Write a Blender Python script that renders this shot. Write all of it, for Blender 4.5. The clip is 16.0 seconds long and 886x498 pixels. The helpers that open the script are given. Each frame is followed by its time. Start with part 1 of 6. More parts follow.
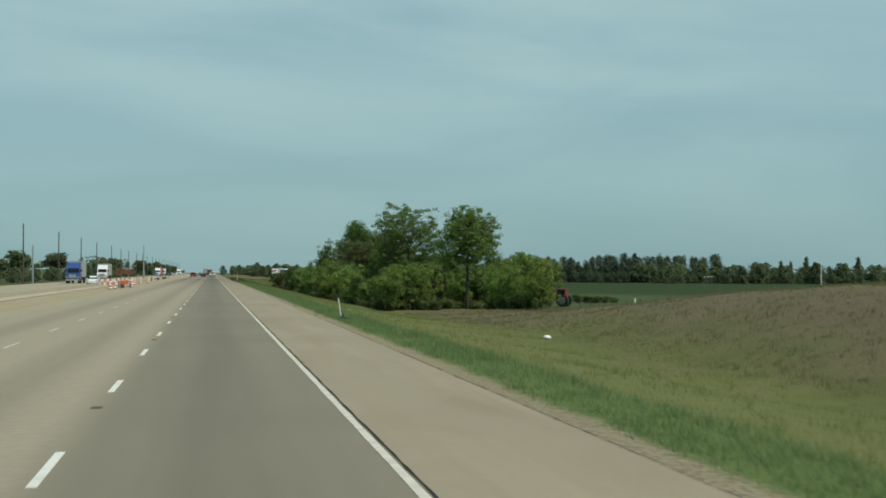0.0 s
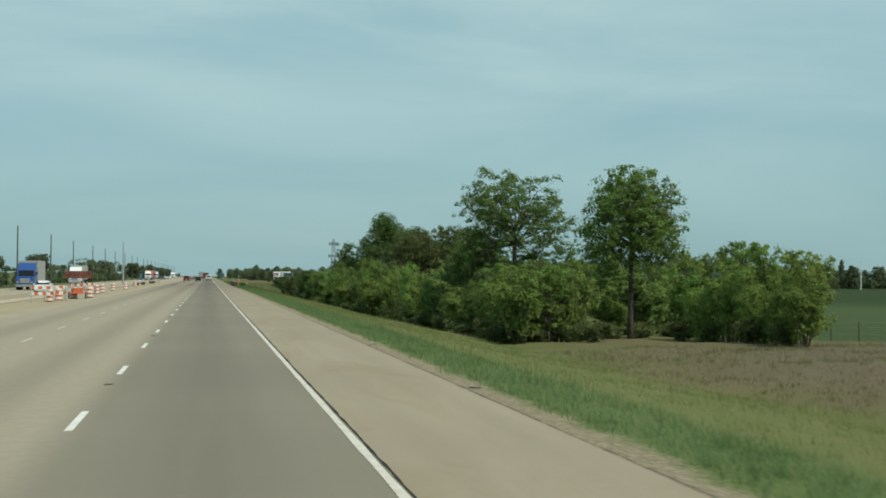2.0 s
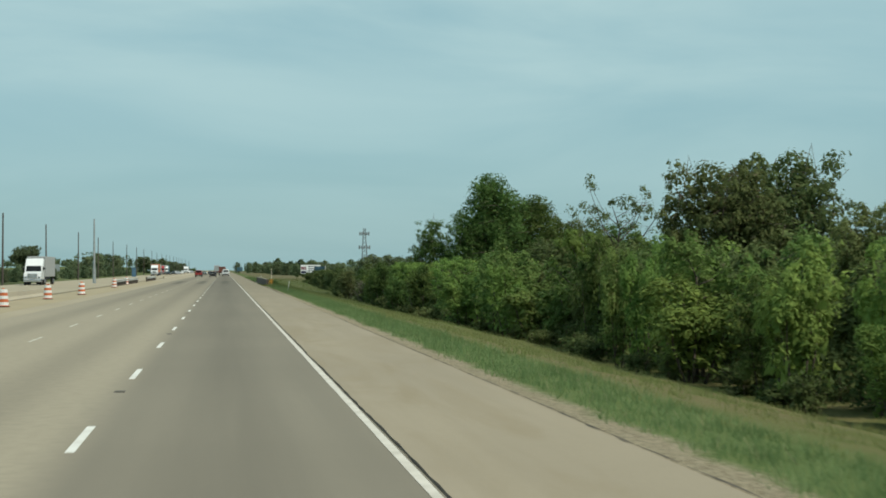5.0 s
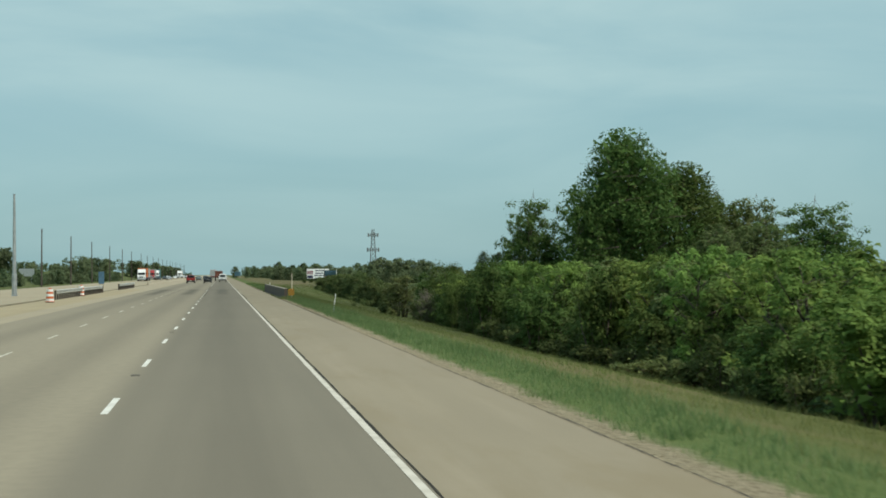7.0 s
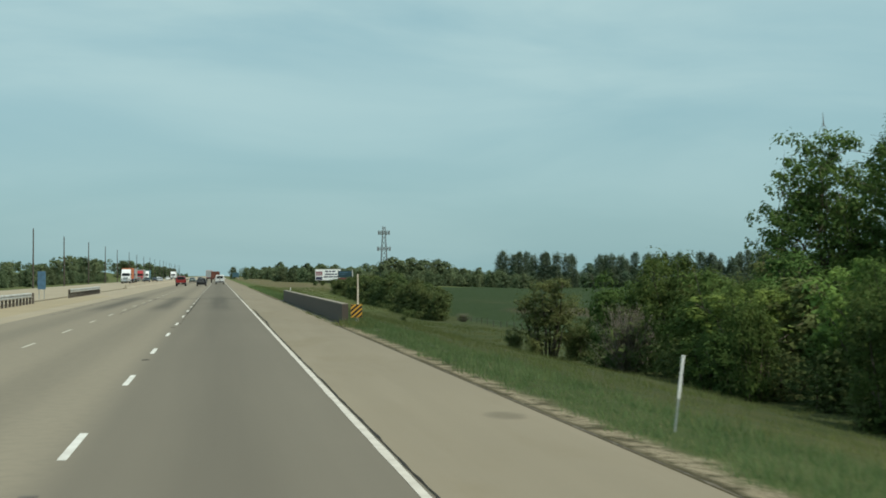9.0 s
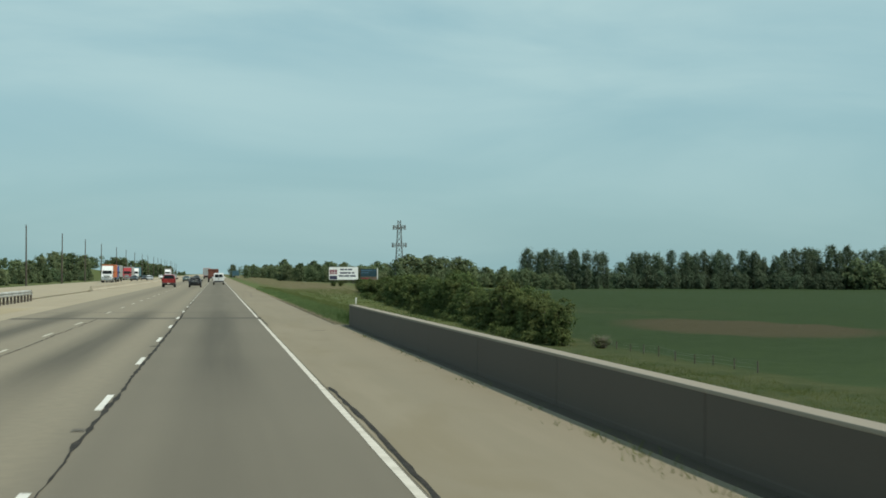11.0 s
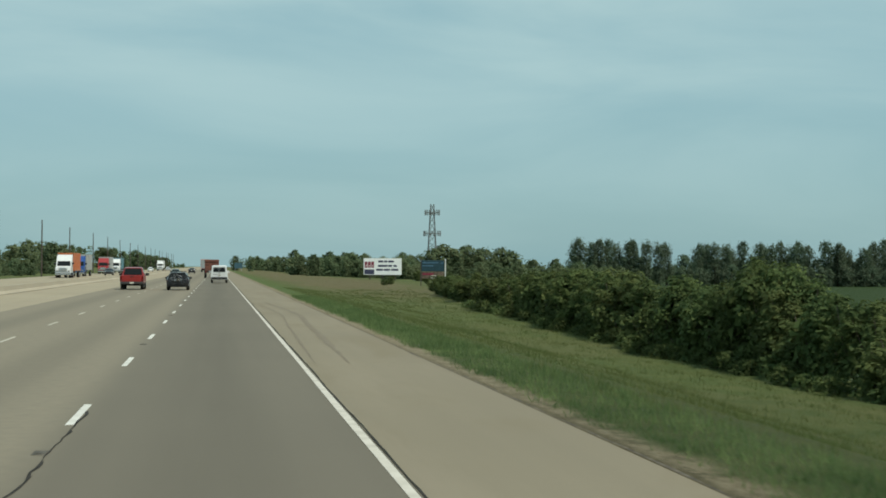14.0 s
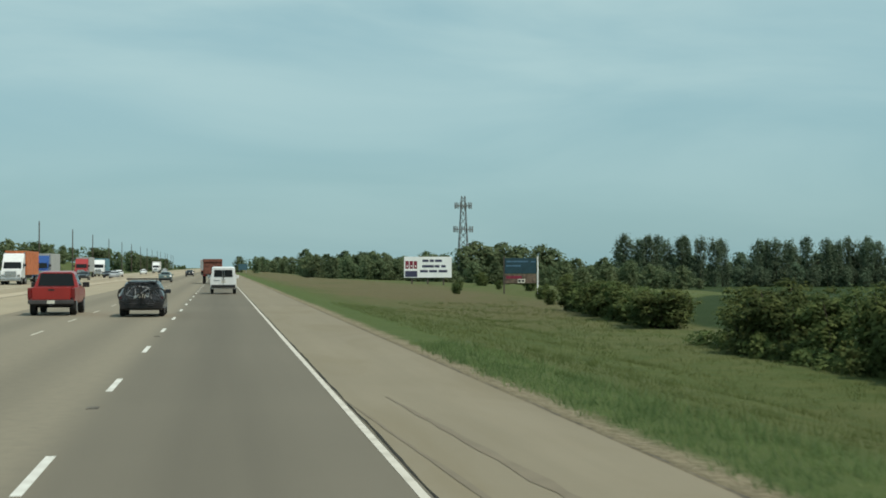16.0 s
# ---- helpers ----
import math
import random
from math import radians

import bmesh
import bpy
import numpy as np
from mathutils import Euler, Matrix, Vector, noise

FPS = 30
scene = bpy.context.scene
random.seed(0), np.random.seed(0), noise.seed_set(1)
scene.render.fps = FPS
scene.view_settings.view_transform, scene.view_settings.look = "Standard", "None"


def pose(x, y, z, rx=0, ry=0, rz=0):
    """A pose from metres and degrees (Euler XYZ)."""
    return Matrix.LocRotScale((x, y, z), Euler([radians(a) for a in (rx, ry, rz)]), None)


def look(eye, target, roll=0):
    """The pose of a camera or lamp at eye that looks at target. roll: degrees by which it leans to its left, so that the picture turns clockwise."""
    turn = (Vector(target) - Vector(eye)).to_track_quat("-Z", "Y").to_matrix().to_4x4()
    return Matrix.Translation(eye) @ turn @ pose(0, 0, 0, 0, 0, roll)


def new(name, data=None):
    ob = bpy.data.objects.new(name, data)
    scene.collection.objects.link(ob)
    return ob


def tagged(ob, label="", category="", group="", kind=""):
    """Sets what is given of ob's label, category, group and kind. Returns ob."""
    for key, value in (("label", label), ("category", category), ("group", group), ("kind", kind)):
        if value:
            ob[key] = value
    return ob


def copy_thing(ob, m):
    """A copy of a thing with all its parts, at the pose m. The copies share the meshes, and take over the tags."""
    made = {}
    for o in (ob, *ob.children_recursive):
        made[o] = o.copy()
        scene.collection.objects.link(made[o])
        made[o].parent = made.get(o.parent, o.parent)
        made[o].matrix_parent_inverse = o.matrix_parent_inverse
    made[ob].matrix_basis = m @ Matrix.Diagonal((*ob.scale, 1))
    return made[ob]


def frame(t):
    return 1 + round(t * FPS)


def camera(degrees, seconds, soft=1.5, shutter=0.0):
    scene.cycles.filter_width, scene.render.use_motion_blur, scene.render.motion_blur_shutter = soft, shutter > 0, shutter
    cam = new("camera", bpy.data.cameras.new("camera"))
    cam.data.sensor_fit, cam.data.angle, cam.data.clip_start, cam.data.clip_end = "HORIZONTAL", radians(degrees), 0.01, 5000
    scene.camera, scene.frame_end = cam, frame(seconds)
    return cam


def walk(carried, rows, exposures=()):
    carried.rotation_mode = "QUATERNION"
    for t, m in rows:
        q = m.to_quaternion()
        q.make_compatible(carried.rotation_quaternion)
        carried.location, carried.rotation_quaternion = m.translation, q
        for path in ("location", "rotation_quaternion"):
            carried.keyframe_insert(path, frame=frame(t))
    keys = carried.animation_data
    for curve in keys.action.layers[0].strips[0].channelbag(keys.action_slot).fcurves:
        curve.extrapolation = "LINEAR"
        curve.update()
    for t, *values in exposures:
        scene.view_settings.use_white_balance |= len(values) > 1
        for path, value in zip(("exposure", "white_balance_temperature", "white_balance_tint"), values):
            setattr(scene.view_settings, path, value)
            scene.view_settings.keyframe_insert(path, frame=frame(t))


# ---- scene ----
# x = 0 is the white line at the right of the carriageway, y runs along the road
cam = camera(31.27, 16.0, soft=1.75, shutter=0.12)
EYE = 2.075
ROWS = [
    (0, -1.95, 4.02, -8.32, 0.83, -0.03),
    (0.5, -1.93, 20.82, -8.23, 0.87, -0.19),
    (1, -1.93, 37.48, -8.27, 0.81, -0.29),
    (1.5, -1.89, 54.36, -8.36, 0.84, -0.22),
    (2, -1.83, 71.20, -8.45, 0.96, -0.09),
    (2.5, -1.81, 87.85, -8.37, 0.92, -0.37),
    (3, -1.83, 104.73, -8.20, 0.86, -0.25),
    (3.5, -1.85, 121.76, -8.05, 0.76, -0.05),
    (4, -1.86, 138.59, -7.97, 0.73, 0.10),
    (4.5, -1.89, 155.14, -7.89, 0.74, 0.20),
    (5, -1.91, 171.93, -7.86, 0.71, 0.23),
    (7.5, -1.93, 255.98, -8.00, 0.89, 0.32),
    (8, -1.95, 272.45, -8.02, 0.92, 0.12),
    (8.5, -1.93, 289.27, -7.96, 0.96, 0.24),
    (9, -1.91, 306.18, -8.08, 0.91, 0.25),
    (9.5, -1.91, 323.07, -8.13, 0.81, 0.52),
    (12, -1.86, 406.78, -8.13, 1.02, -0.29),
    (12.5, -1.85, 423.91, -8.06, 1.10, 0.48),
    (13, -1.74, 440.79, -8.13, 1.15, -0.21),
    (13.5, -1.77, 457.10, -8.24, 0.62, -0.23),
    (14, -1.77, 474.10, -8.11, 0.64, -0.26),
    (14.5, -1.78, 491.16, -8.08, 0.61, -0.16),
    (15, -1.77, 508.06, -8.10, 0.56, -0.15),
    (15.5, -1.79, 524.63, -8.05, 0.50, -0.17),
    (16, -1.83, 541.34, -8.03, 0.65, 0.04),
]
walk(cam, [(t, pose(x, y, EYE, 90 + pitch, roll, yaw)) for t, x, y, yaw, pitch, roll in ROWS],
     [(0, -0.22), (1.5, -0.12), (3, -0.02), (11, -0.02), (13.5, -0.09), (16, -0.05)])

# ---- world, sun, exposure ----
SUN_EL, SUN_AZ = radians(57), radians(132)   # azimuth clockwise from +y
world = bpy.data.worlds.new("World")
scene.world = world
world.use_nodes = True
wt = world.node_tree
wt.nodes.clear()


def wnode(kind, **vals):
    n = wt.nodes.new(kind)
    for k, v in vals.items():
        n.inputs[k].default_value = v
    return n


sky = wt.nodes.new("ShaderNodeTexSky")
sky.sky_type = "NISHITA"
sky.sun_disc = False
sky.sun_elevation = SUN_EL
sky.sun_rotation = SUN_AZ
sky.air_density, sky.dust_density, sky.ozone_density = 1.0, 1.0, 1.5
tc = wt.nodes.new("ShaderNodeTexCoord")
sep = wt.nodes.new("ShaderNodeSeparateXYZ")
wt.links.new(tc.outputs["Generated"], sep.inputs[0])
# flat cloud layer: divide the direction by its height
zadd = wt.nodes.new("ShaderNodeMath")
zadd.operation = "ADD"
zadd.inputs[1].default_value = 0.25
wt.links.new(sep.outputs["Z"], zadd.inputs[0])
comb = wt.nodes.new("ShaderNodeCombineXYZ")
for ax in ("X", "Y"):
    dv = wt.nodes.new("ShaderNodeMath")
    dv.operation = "DIVIDE"
    wt.links.new(sep.outputs[ax], dv.inputs[0])
    wt.links.new(zadd.outputs[0], dv.inputs[1])
    wt.links.new(dv.outputs[0], comb.inputs[ax])
cmap = wt.nodes.new("ShaderNodeMapping")
cmap.inputs["Scale"].default_value = (0.75, 1.0, 1.0)
cmap.inputs["Rotation"].default_value = (0, 0, radians(12))
wt.links.new(comb.outputs[0], cmap.inputs[0])
cloud = wnode("ShaderNodeTexNoise", Scale=1.45, Detail=6.0, Roughness=0.52, Distortion=0.5)
wt.links.new(cmap.outputs[0], cloud.inputs["Vector"])
cramp = wt.nodes.new("ShaderNodeMapRange")
cramp.inputs["From Min"].default_value, cramp.inputs["From Max"].default_value = 0.30, 0.74
cramp.inputs["To Min"].default_value, cramp.inputs["To Max"].default_value = 0.22, 0.86
cramp.interpolation_type = "SMOOTHSTEP"
wt.links.new(cloud.outputs["Fac"], cramp.inputs["Value"])
# high thin veil, thicker overhead than near the ground
veil = wt.nodes.new("ShaderNodeMapRange")
veil.inputs["From Min"].default_value, veil.inputs["From Max"].default_value = 0.03, 0.16
veil.inputs["To Min"].default_value, veil.inputs["To Max"].default_value = 0.30, 1.0
wt.links.new(sep.outputs["Z"], veil.inputs["Value"])
cm = wt.nodes.new("ShaderNodeMath")
cm.operation = "MULTIPLY"
wt.links.new(cramp.outputs[0], cm.inputs[0])
wt.links.new(veil.outputs[0], cm.inputs[1])
cmix = wt.nodes.new("ShaderNodeMix")
cmix.data_type = "RGBA"
CLOUD = (5.3, 7.2, 7.15, 1)
haze = wt.nodes.new("ShaderNodeMix")
haze.data_type = "RGBA"
haze.inputs["Factor"].default_value = 0.70
haze.inputs["B"].default_value = (2.40, 4.86, 5.38, 1)
wt.links.new(sky.outputs[0], haze.inputs["A"])
wt.links.new(haze.outputs["Result"], cmix.inputs["A"])
cmix.inputs["B"].default_value = CLOUD
wt.links.new(cm.outputs[0], cmix.inputs["Factor"])
bg = wnode("ShaderNodeBackground", Strength=0.1)
wt.links.new(cmix.outputs["Result"], bg.inputs["Color"])
wout = wt.nodes.new("ShaderNodeOutputWorld")
wt.links.new(bg.outputs[0], wout.inputs[0])

sun_data = bpy.data.lights.new("sun", "SUN")
sun_data.energy, sun_data.angle, sun_data.color = 3.5, radians(0.6), (1.0, 0.93, 0.80)
sun = new("sun", sun_data)
sun_dir = Vector((math.sin(SUN_AZ) * math.cos(SUN_EL), math.cos(SUN_AZ) * math.cos(SUN_EL), math.sin(SUN_EL)))
sun.matrix_world = look(sun_dir * 300, (0, 0, 0))

# ---- materials ----


class Mat:
    """Small helper around one node material."""

    def __init__(self, name, rough=0.7, metal=0.0, spec=0.4):
        self.m = bpy.data.materials.new(name)
        self.m.use_nodes = True
        self.t = self.m.node_tree
        self.b = self.t.nodes["Principled BSDF"]
        self.b.inputs["Roughness"].default_value = rough
        self.b.inputs["Metallic"].default_value = metal
        self.b.inputs["Specular IOR Level"].default_value = spec
        self.pos = None

    def position(self):
        if self.pos is None:
            self.pos = self.t.nodes.new("ShaderNodeNewGeometry")
        return self.pos.outputs["Position"]

    def scaled(self, scale):
        mp = self.t.nodes.new("ShaderNodeMapping")
        mp.inputs["Scale"].default_value = scale
        self.t.links.new(self.position(), mp.inputs[0])
        return mp.outputs[0]

    def noise(self, scale, detail=4.0, rough=0.55, vec=None, dist=0.0):
        n = self.t.nodes.new("ShaderNodeTexNoise")
        n.inputs["Scale"].default_value, n.inputs["Detail"].default_value, n.inputs["Roughness"].default_value = scale, detail, rough
        n.inputs["Distortion"].default_value = dist
        self.t.links.new(vec or self.position(), n.inputs["Vector"])
        return n.outputs["Fac"]

    def ramp(self, v, a, b, lo=0.0, hi=1.0, smooth=True):
        n = self.t.nodes.new("ShaderNodeMapRange")
        if smooth:
            n.interpolation_type = "SMOOTHSTEP"
        for k, val in zip(("From Min", "From Max", "To Min", "To Max"), (a, b, lo, hi)):
            n.inputs[k].default_value = val
        self.t.links.new(v, n.inputs["Value"])
        return n.outputs[0]

    def math(self, op, a, b=None):
        n = self.t.nodes.new("ShaderNodeMath")
        n.operation = op
        for i, v in enumerate((a, b)):
            if v is None:
                continue
            if isinstance(v, (int, float)):
                n.inputs[i].default_value = v
            else:
                self.t.links.new(v, n.inputs[i])
        return n.outputs[0]

    def mix(self, fac, a, b):
        n = self.t.nodes.new("ShaderNodeMix")
        n.data_type = "RGBA"
        for key, v in (("Factor", fac), ("A", a), ("B", b)):
            if isinstance(v, tuple):
                n.inputs[key].default_value = (*v, 1) if len(v) == 3 else v
            elif isinstance(v, (int, float)):
                n.inputs[key].default_value = v
            else:
                self.t.links.new(v, n.inputs[key])
        return n.outputs["Result"]

    def axis(self, which):
        s = self.t.nodes.new("ShaderNodeSeparateXYZ")
        self.t.links.new(self.position(), s.inputs[0])
        return s.outputs[which]

    def color(self, c):
        if isinstance(c, tuple):
            self.b.inputs["Base Color"].default_value = (*c, 1)
        else:
            self.t.links.new(c, self.b.inputs["Base Color"])
        return self

    def rough(self, v):
        self.t.links.new(v, self.b.inputs["Roughness"])
        return self

    def bump(self, h, strength=0.3, dist=0.02):
        n = self.t.nodes.new("ShaderNodeBump")
        n.inputs["Strength"].default_value, n.inputs["Distance"].default_value = strength, dist
        self.t.links.new(h, n.inputs["Height"])
        self.t.links.new(n.outputs[0], self.b.inputs["Normal"])
        return self


def plain(name, col, rough=0.6, metal=0.0, vary=0.12, scale=3.0, spec=0.4):
    """A painted or plastic surface with light uneven wear."""
    m = Mat(name, rough, metal, spec)
    n = m.noise(scale, 5.0)
    dark = tuple(c * (1 - vary * 1.6) for c in col)
    lite = tuple(min(1, c * (1 + vary)) for c in col)
    m.color(m.mix(m.ramp(n, 0.3, 0.7), dark, lite))
    return m.m


def car_paint(name, col, rough=0.28):
    m = Mat(name, rough, 0.0, 0.5)
    n = m.noise(2.2, 4.0)
    dust = m.ramp(m.axis("Z"), 0.15, 0.7, 0.22, 0.0)
    c = m.mix(m.ramp(n, 0.3, 0.7), tuple(c * 0.9 for c in col), col)
    m.color(m.mix(m.math("MULTIPLY", dust, m.ramp(n, 0.2, 0.8)), c, (0.22, 0.19, 0.15)))
    m.b.inputs["Coat Weight"].default_value = 0.35
    m.b.inputs["Coat Roughness"].default_value = 0.12
    return m.m


def glass_dark(name="tinted_glass", col=(0.012, 0.014, 0.015)):
    m = Mat(name, 0.14, 0.0, 0.22)
    m.color(col)
    return m.m


# road surface: worn concrete, darker down the middle of each lane
def make_road(name, base, lane, aged=0.0, old=(0.064, 0.057, 0.043), stain=0.0):
    m = Mat(name, 0.85, 0.0, 0.25)
    big = m.noise(0.08, 3.0)
    streak = m.noise(1.0, 4.0, vec=m.scaled((1.6, 0.035, 1.0)))
    fine = m.noise(38.0, 3.0, 0.7)
    mid = m.noise(4.0, 5.0, 0.6)
    c = m.mix(m.ramp(big, 0.3, 0.7), tuple(v * 0.93 for v in base), tuple(v * 1.06 for v in base))
    c = m.mix(m.ramp(streak, 0.3, 0.75, 0.0, 0.45), c, tuple(v * 0.82 for v in base))
    c = m.mix(m.ramp(mid, 0.45, 0.8, 0.0, 0.3), c, tuple(v * 0.85 for v in base))
    c = m.mix(m.ramp(fine, 0.35, 0.7, 0.0, 0.35), c, tuple(v * 0.72 for v in base))
    if lane:
        # the outer lanes are paler than the one that lorries use
        c = m.mix(m.ramp(m.axis("X"), -4.2, -3.3, 1.0, 0.0), c, m.mix(m.ramp(mid, 0.3, 0.8), (0.31, 0.268, 0.195), (0.26, 0.225, 0.165)))
        # oil band in the middle of each 3.66 m lane, heavier on the bridge slab
        u = m.math("DIVIDE", m.axis("X"), 3.66)
        fr = m.math("FRACT", m.math("ADD", u, 30.0))
        off = m.math("ABSOLUTE", m.math("SUBTRACT", fr, 0.5))
        band = m.math("SUBTRACT", 1.0, m.ramp(off, 0.04, 0.30))
        y = m.axis("Y")
        near = m.math("MULTIPLY", m.ramp(y, 395, 412), m.math("SUBTRACT", 1.0, m.ramp(y, 448, 470)))
        joint = m.math("SUBTRACT", 1.0, m.ramp(m.math("ABSOLUTE", m.math("SUBTRACT", y, 447.2)), 0.2, 1.7))
        c = m.mix(m.math("MULTIPLY", joint, m.ramp(mid, 0.2, 0.65, 0.55, 1.0)), c, (0.060, 0.054, 0.046))
        second = m.math("SUBTRACT", 1.0, m.ramp(m.math("ABSOLUTE", m.math("SUBTRACT", y, 458.2)), 0.1, 1.0))
        c = m.mix(m.math("MULTIPLY", second, m.ramp(mid, 0.25, 0.7, 0.1, 0.45)), c, (0.085, 0.076, 0.066))
        amount = m.math("ADD", 0.28, m.math("MULTIPLY", near, 0.58))
        c = m.mix(m.math("MULTIPLY", m.math("MULTIPLY", band, amount), m.ramp(streak, 0.1, 0.7, 0.55, 1.0)), c, (0.080, 0.070, 0.053))
    if stain:
        blotch = m.noise(1.0, 5.0, 0.62, vec=m.scaled((0.55, 0.11, 1.0)), dist=0.8)
        c = m.mix(m.ramp(blotch, 0.46, 0.72, 0.0, stain), c, tuple(v * k for v, k in zip(base, (0.80, 0.765, 0.68))))
        # one oil smudge towards the outer edge
        ex = m.math("DIVIDE", m.math("SUBTRACT", m.axis("X"), 2.25), 0.34)
        ey = m.math("DIVIDE", m.math("SUBTRACT", m.axis("Y"), 329.1), 0.75)
        spot = m.math("SUBTRACT", 1.0, m.ramp(m.math("ADD", m.math("ADD", m.math("MULTIPLY", ex, ex), m.math("MULTIPLY", ey, ey)), mid), 0.6, 1.7))
        c = m.mix(m.math("MULTIPLY", spot, 0.6), c, (0.11, 0.09, 0.06))
        pale = m.noise(1.0, 4.0, 0.6, vec=m.scaled((0.8, 0.05, 1.0)))
        c = m.mix(m.ramp(pale, 0.50, 0.75, 0.0, stain * 0.7), c, tuple(v * k for v, k in zip(base, (1.14, 1.14, 1.18))))
    if aged:
        # older, browner concrete further on
        c = m.mix(m.ramp(m.math("ADD", m.axis("Y"), m.math("MULTIPLY", big, 60.0)), 210, 430, 0.0, aged), c, old)
    m.color(c)
    m.bump(m.math("ADD", fine, m.math("MULTIPLY", mid, 0.5)), 0.25, 0.006)
    return m.m


M_ROAD = make_road("lane_concrete", (0.205, 0.180, 0.136), True, 0.36)
M_SHOULDER = make_road("shoulder_concrete", (0.296, 0.249, 0.177), False, 0.40, (0.127, 0.113, 0.076), stain=0.75)
M_MEDIAN = make_road("median_concrete", (0.34, 0.29, 0.205), False)
M_SAND = make_road("median_sand", (0.335, 0.278, 0.178), False)
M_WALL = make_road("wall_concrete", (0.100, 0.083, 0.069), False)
M_DIRT = make_road("gutter_dirt", (0.070, 0.056, 0.042), False)
# wall concrete again, paler: sunlight on its top edge put into the tone
M_SUNLIT_EDGE = make_road("sunlit_edge_concrete", (0.29, 0.255, 0.205), False)
M_BARRIER = make_road("barrier_concrete", (0.42, 0.37, 0.28), False)


def make_marking(name, fresh, worn):
    m = Mat(name, 0.7)
    n = m.noise(22.0, 4.0, 0.7)
    n2 = m.noise(2.0, 3.0)
    c = m.mix(m.ramp(n2, 0.35, 0.75), fresh, worn)
    m.color(m.mix(m.ramp(n, 0.58, 0.75, 0.0, 0.6), c, (0.33, 0.30, 0.25)))
    return m.m


M_PAINT = make_marking("road_paint", (0.66, 0.65, 0.60), (0.52, 0.50, 0.45))
M_EDGEPAINT = make_marking("edge_line_paint", (0.58, 0.54, 0.47), (0.44, 0.405, 0.34))
M_TAR = plain("tar_sealant", (0.036, 0.031, 0.026), 0.85, vary=0.35, scale=8, spec=0.15)


def make_ground():
    """Verge, ditch, tall dry grass and the crop field in one material, told apart by place."""
    m = Mat("grassland", 0.95, 0.0, 0.1)
    x, y = m.axis("X"), m.axis("Y")
    n1 = m.noise(0.045, 4.0)
    n2 = m.noise(0.5, 5.0, 0.65)
    n3 = m.noise(9.0, 5.0, 0.75)
    blades = m.noise(14.0, 3.0, 0.7, vec=m.scaled((1.0, 1.0, 0.2)))
    fresh = m.mix(m.ramp(n3, 0.3, 0.75), (0.085, 0.125, 0.038), (0.150, 0.190, 0.070))
    dry = m.mix(m.ramp(n3, 0.3, 0.75), (0.120, 0.110, 0.045), (0.205, 0.182, 0.086))
    olive = m.mix(m.ramp(n2, 0.35, 0.7), (0.100, 0.118, 0.038), (0.150, 0.150, 0.060))
    crop = m.mix(m.ramp(n2, 0.3, 0.75), (0.023, 0.040, 0.013), (0.034, 0.055, 0.018))
    weeds = (0.060, 0.062, 0.028)
    gravel = m.mix(m.ramp(n3, 0.3, 0.7), (0.165, 0.135, 0.085), (0.38, 0.325, 0.225))
    # dry patches in the olive meadow
    n4 = m.noise(2.6, 5.0, 0.7)
    dry = m.mix(m.ramp(n4, 0.4, 0.75, 0.0, 0.5), dry, (0.140, 0.116, 0.066))
    olive = m.mix(m.ramp(n4, 0.4, 0.7, 0.0, 0.7), olive, (0.105, 0.125, 0.040))
    meadow = m.mix(m.ramp(m.math("ADD", n1, m.math("MULTIPLY", n2, 0.35)), 0.58, 0.78), olive, dry)
    # yellow-green foot of the bank by the start, brown seed heads higher up
    start = m.ramp(y, 130, 190, 1.0, 0.0)
    up_bank = m.math("ADD", x, m.math("MULTIPLY", n1, 14.0))
    meadow = m.mix(m.math("MULTIPLY", start, m.ramp(up_bank, 14.0, 23.0, 0.65, 0.0)), meadow, m.mix(m.ramp(n4, 0.3, 0.7), (0.125, 0.145, 0.048), (0.185, 0.195, 0.075)))
    meadow = m.mix(m.math("MULTIPLY", start, m.ramp(up_bank, 19.0, 30.0, 0.0, 0.85)), meadow, m.mix(m.ramp(n3, 0.3, 0.7), (0.115, 0.090, 0.060), (0.175, 0.140, 0.095)))
    edge = m.math("ADD", x, m.math("MULTIPLY", n2, 1.6))
    verge = m.math("SUBTRACT", 1.0, m.ramp(edge, 5.6, 7.6))
    c = m.mix(m.math("MULTIPLY", verge, m.ramp(x, 0.0, 1.0)), meadow, fresh)
    c = m.mix(m.ramp(y, 240, 420, 0.0, 0.70), c, m.mix(m.ramp(n2, 0.3, 0.7), (0.055, 0.082, 0.027), (0.083, 0.104, 0.037)))
    tan = m.math("MULTIPLY", m.math("MULTIPLY", m.ramp(y, 600, 690), m.ramp(m.math("ADD", x, m.math("MULTIPLY", n2, 5.0)), 8.0, 13.0)), m.math("MULTIPLY", m.ramp(x, 24.0, 32.0, 1.0, 0.0), m.ramp(m.math("ADD", n1, m.math("MULTIPLY", n2, 0.4)), 0.45, 0.75, 0.15, 0.9)))
    rough_verge = m.math("MULTIPLY", m.ramp(y, 290, 350), m.math("SUBTRACT", 1.0, m.ramp(y, 490, 540)))
    c = m.mix(m.math("MULTIPLY", rough_verge, 0.85), c, m.mix(m.ramp(n2, 0.3, 0.7), (0.034, 0.050, 0.017), (0.066, 0.072, 0.029)))
    c = m.mix(tan, c, m.mix(m.ramp(n3, 0.3, 0.75), (0.095, 0.080, 0.042), (0.165, 0.140, 0.078)))
    # crop field
    fx = m.math("ADD", x, m.math("MULTIPLY", n2, 3.0))
    yy = m.math("ADD", y, m.math("MULTIPLY", n2, 14.0))
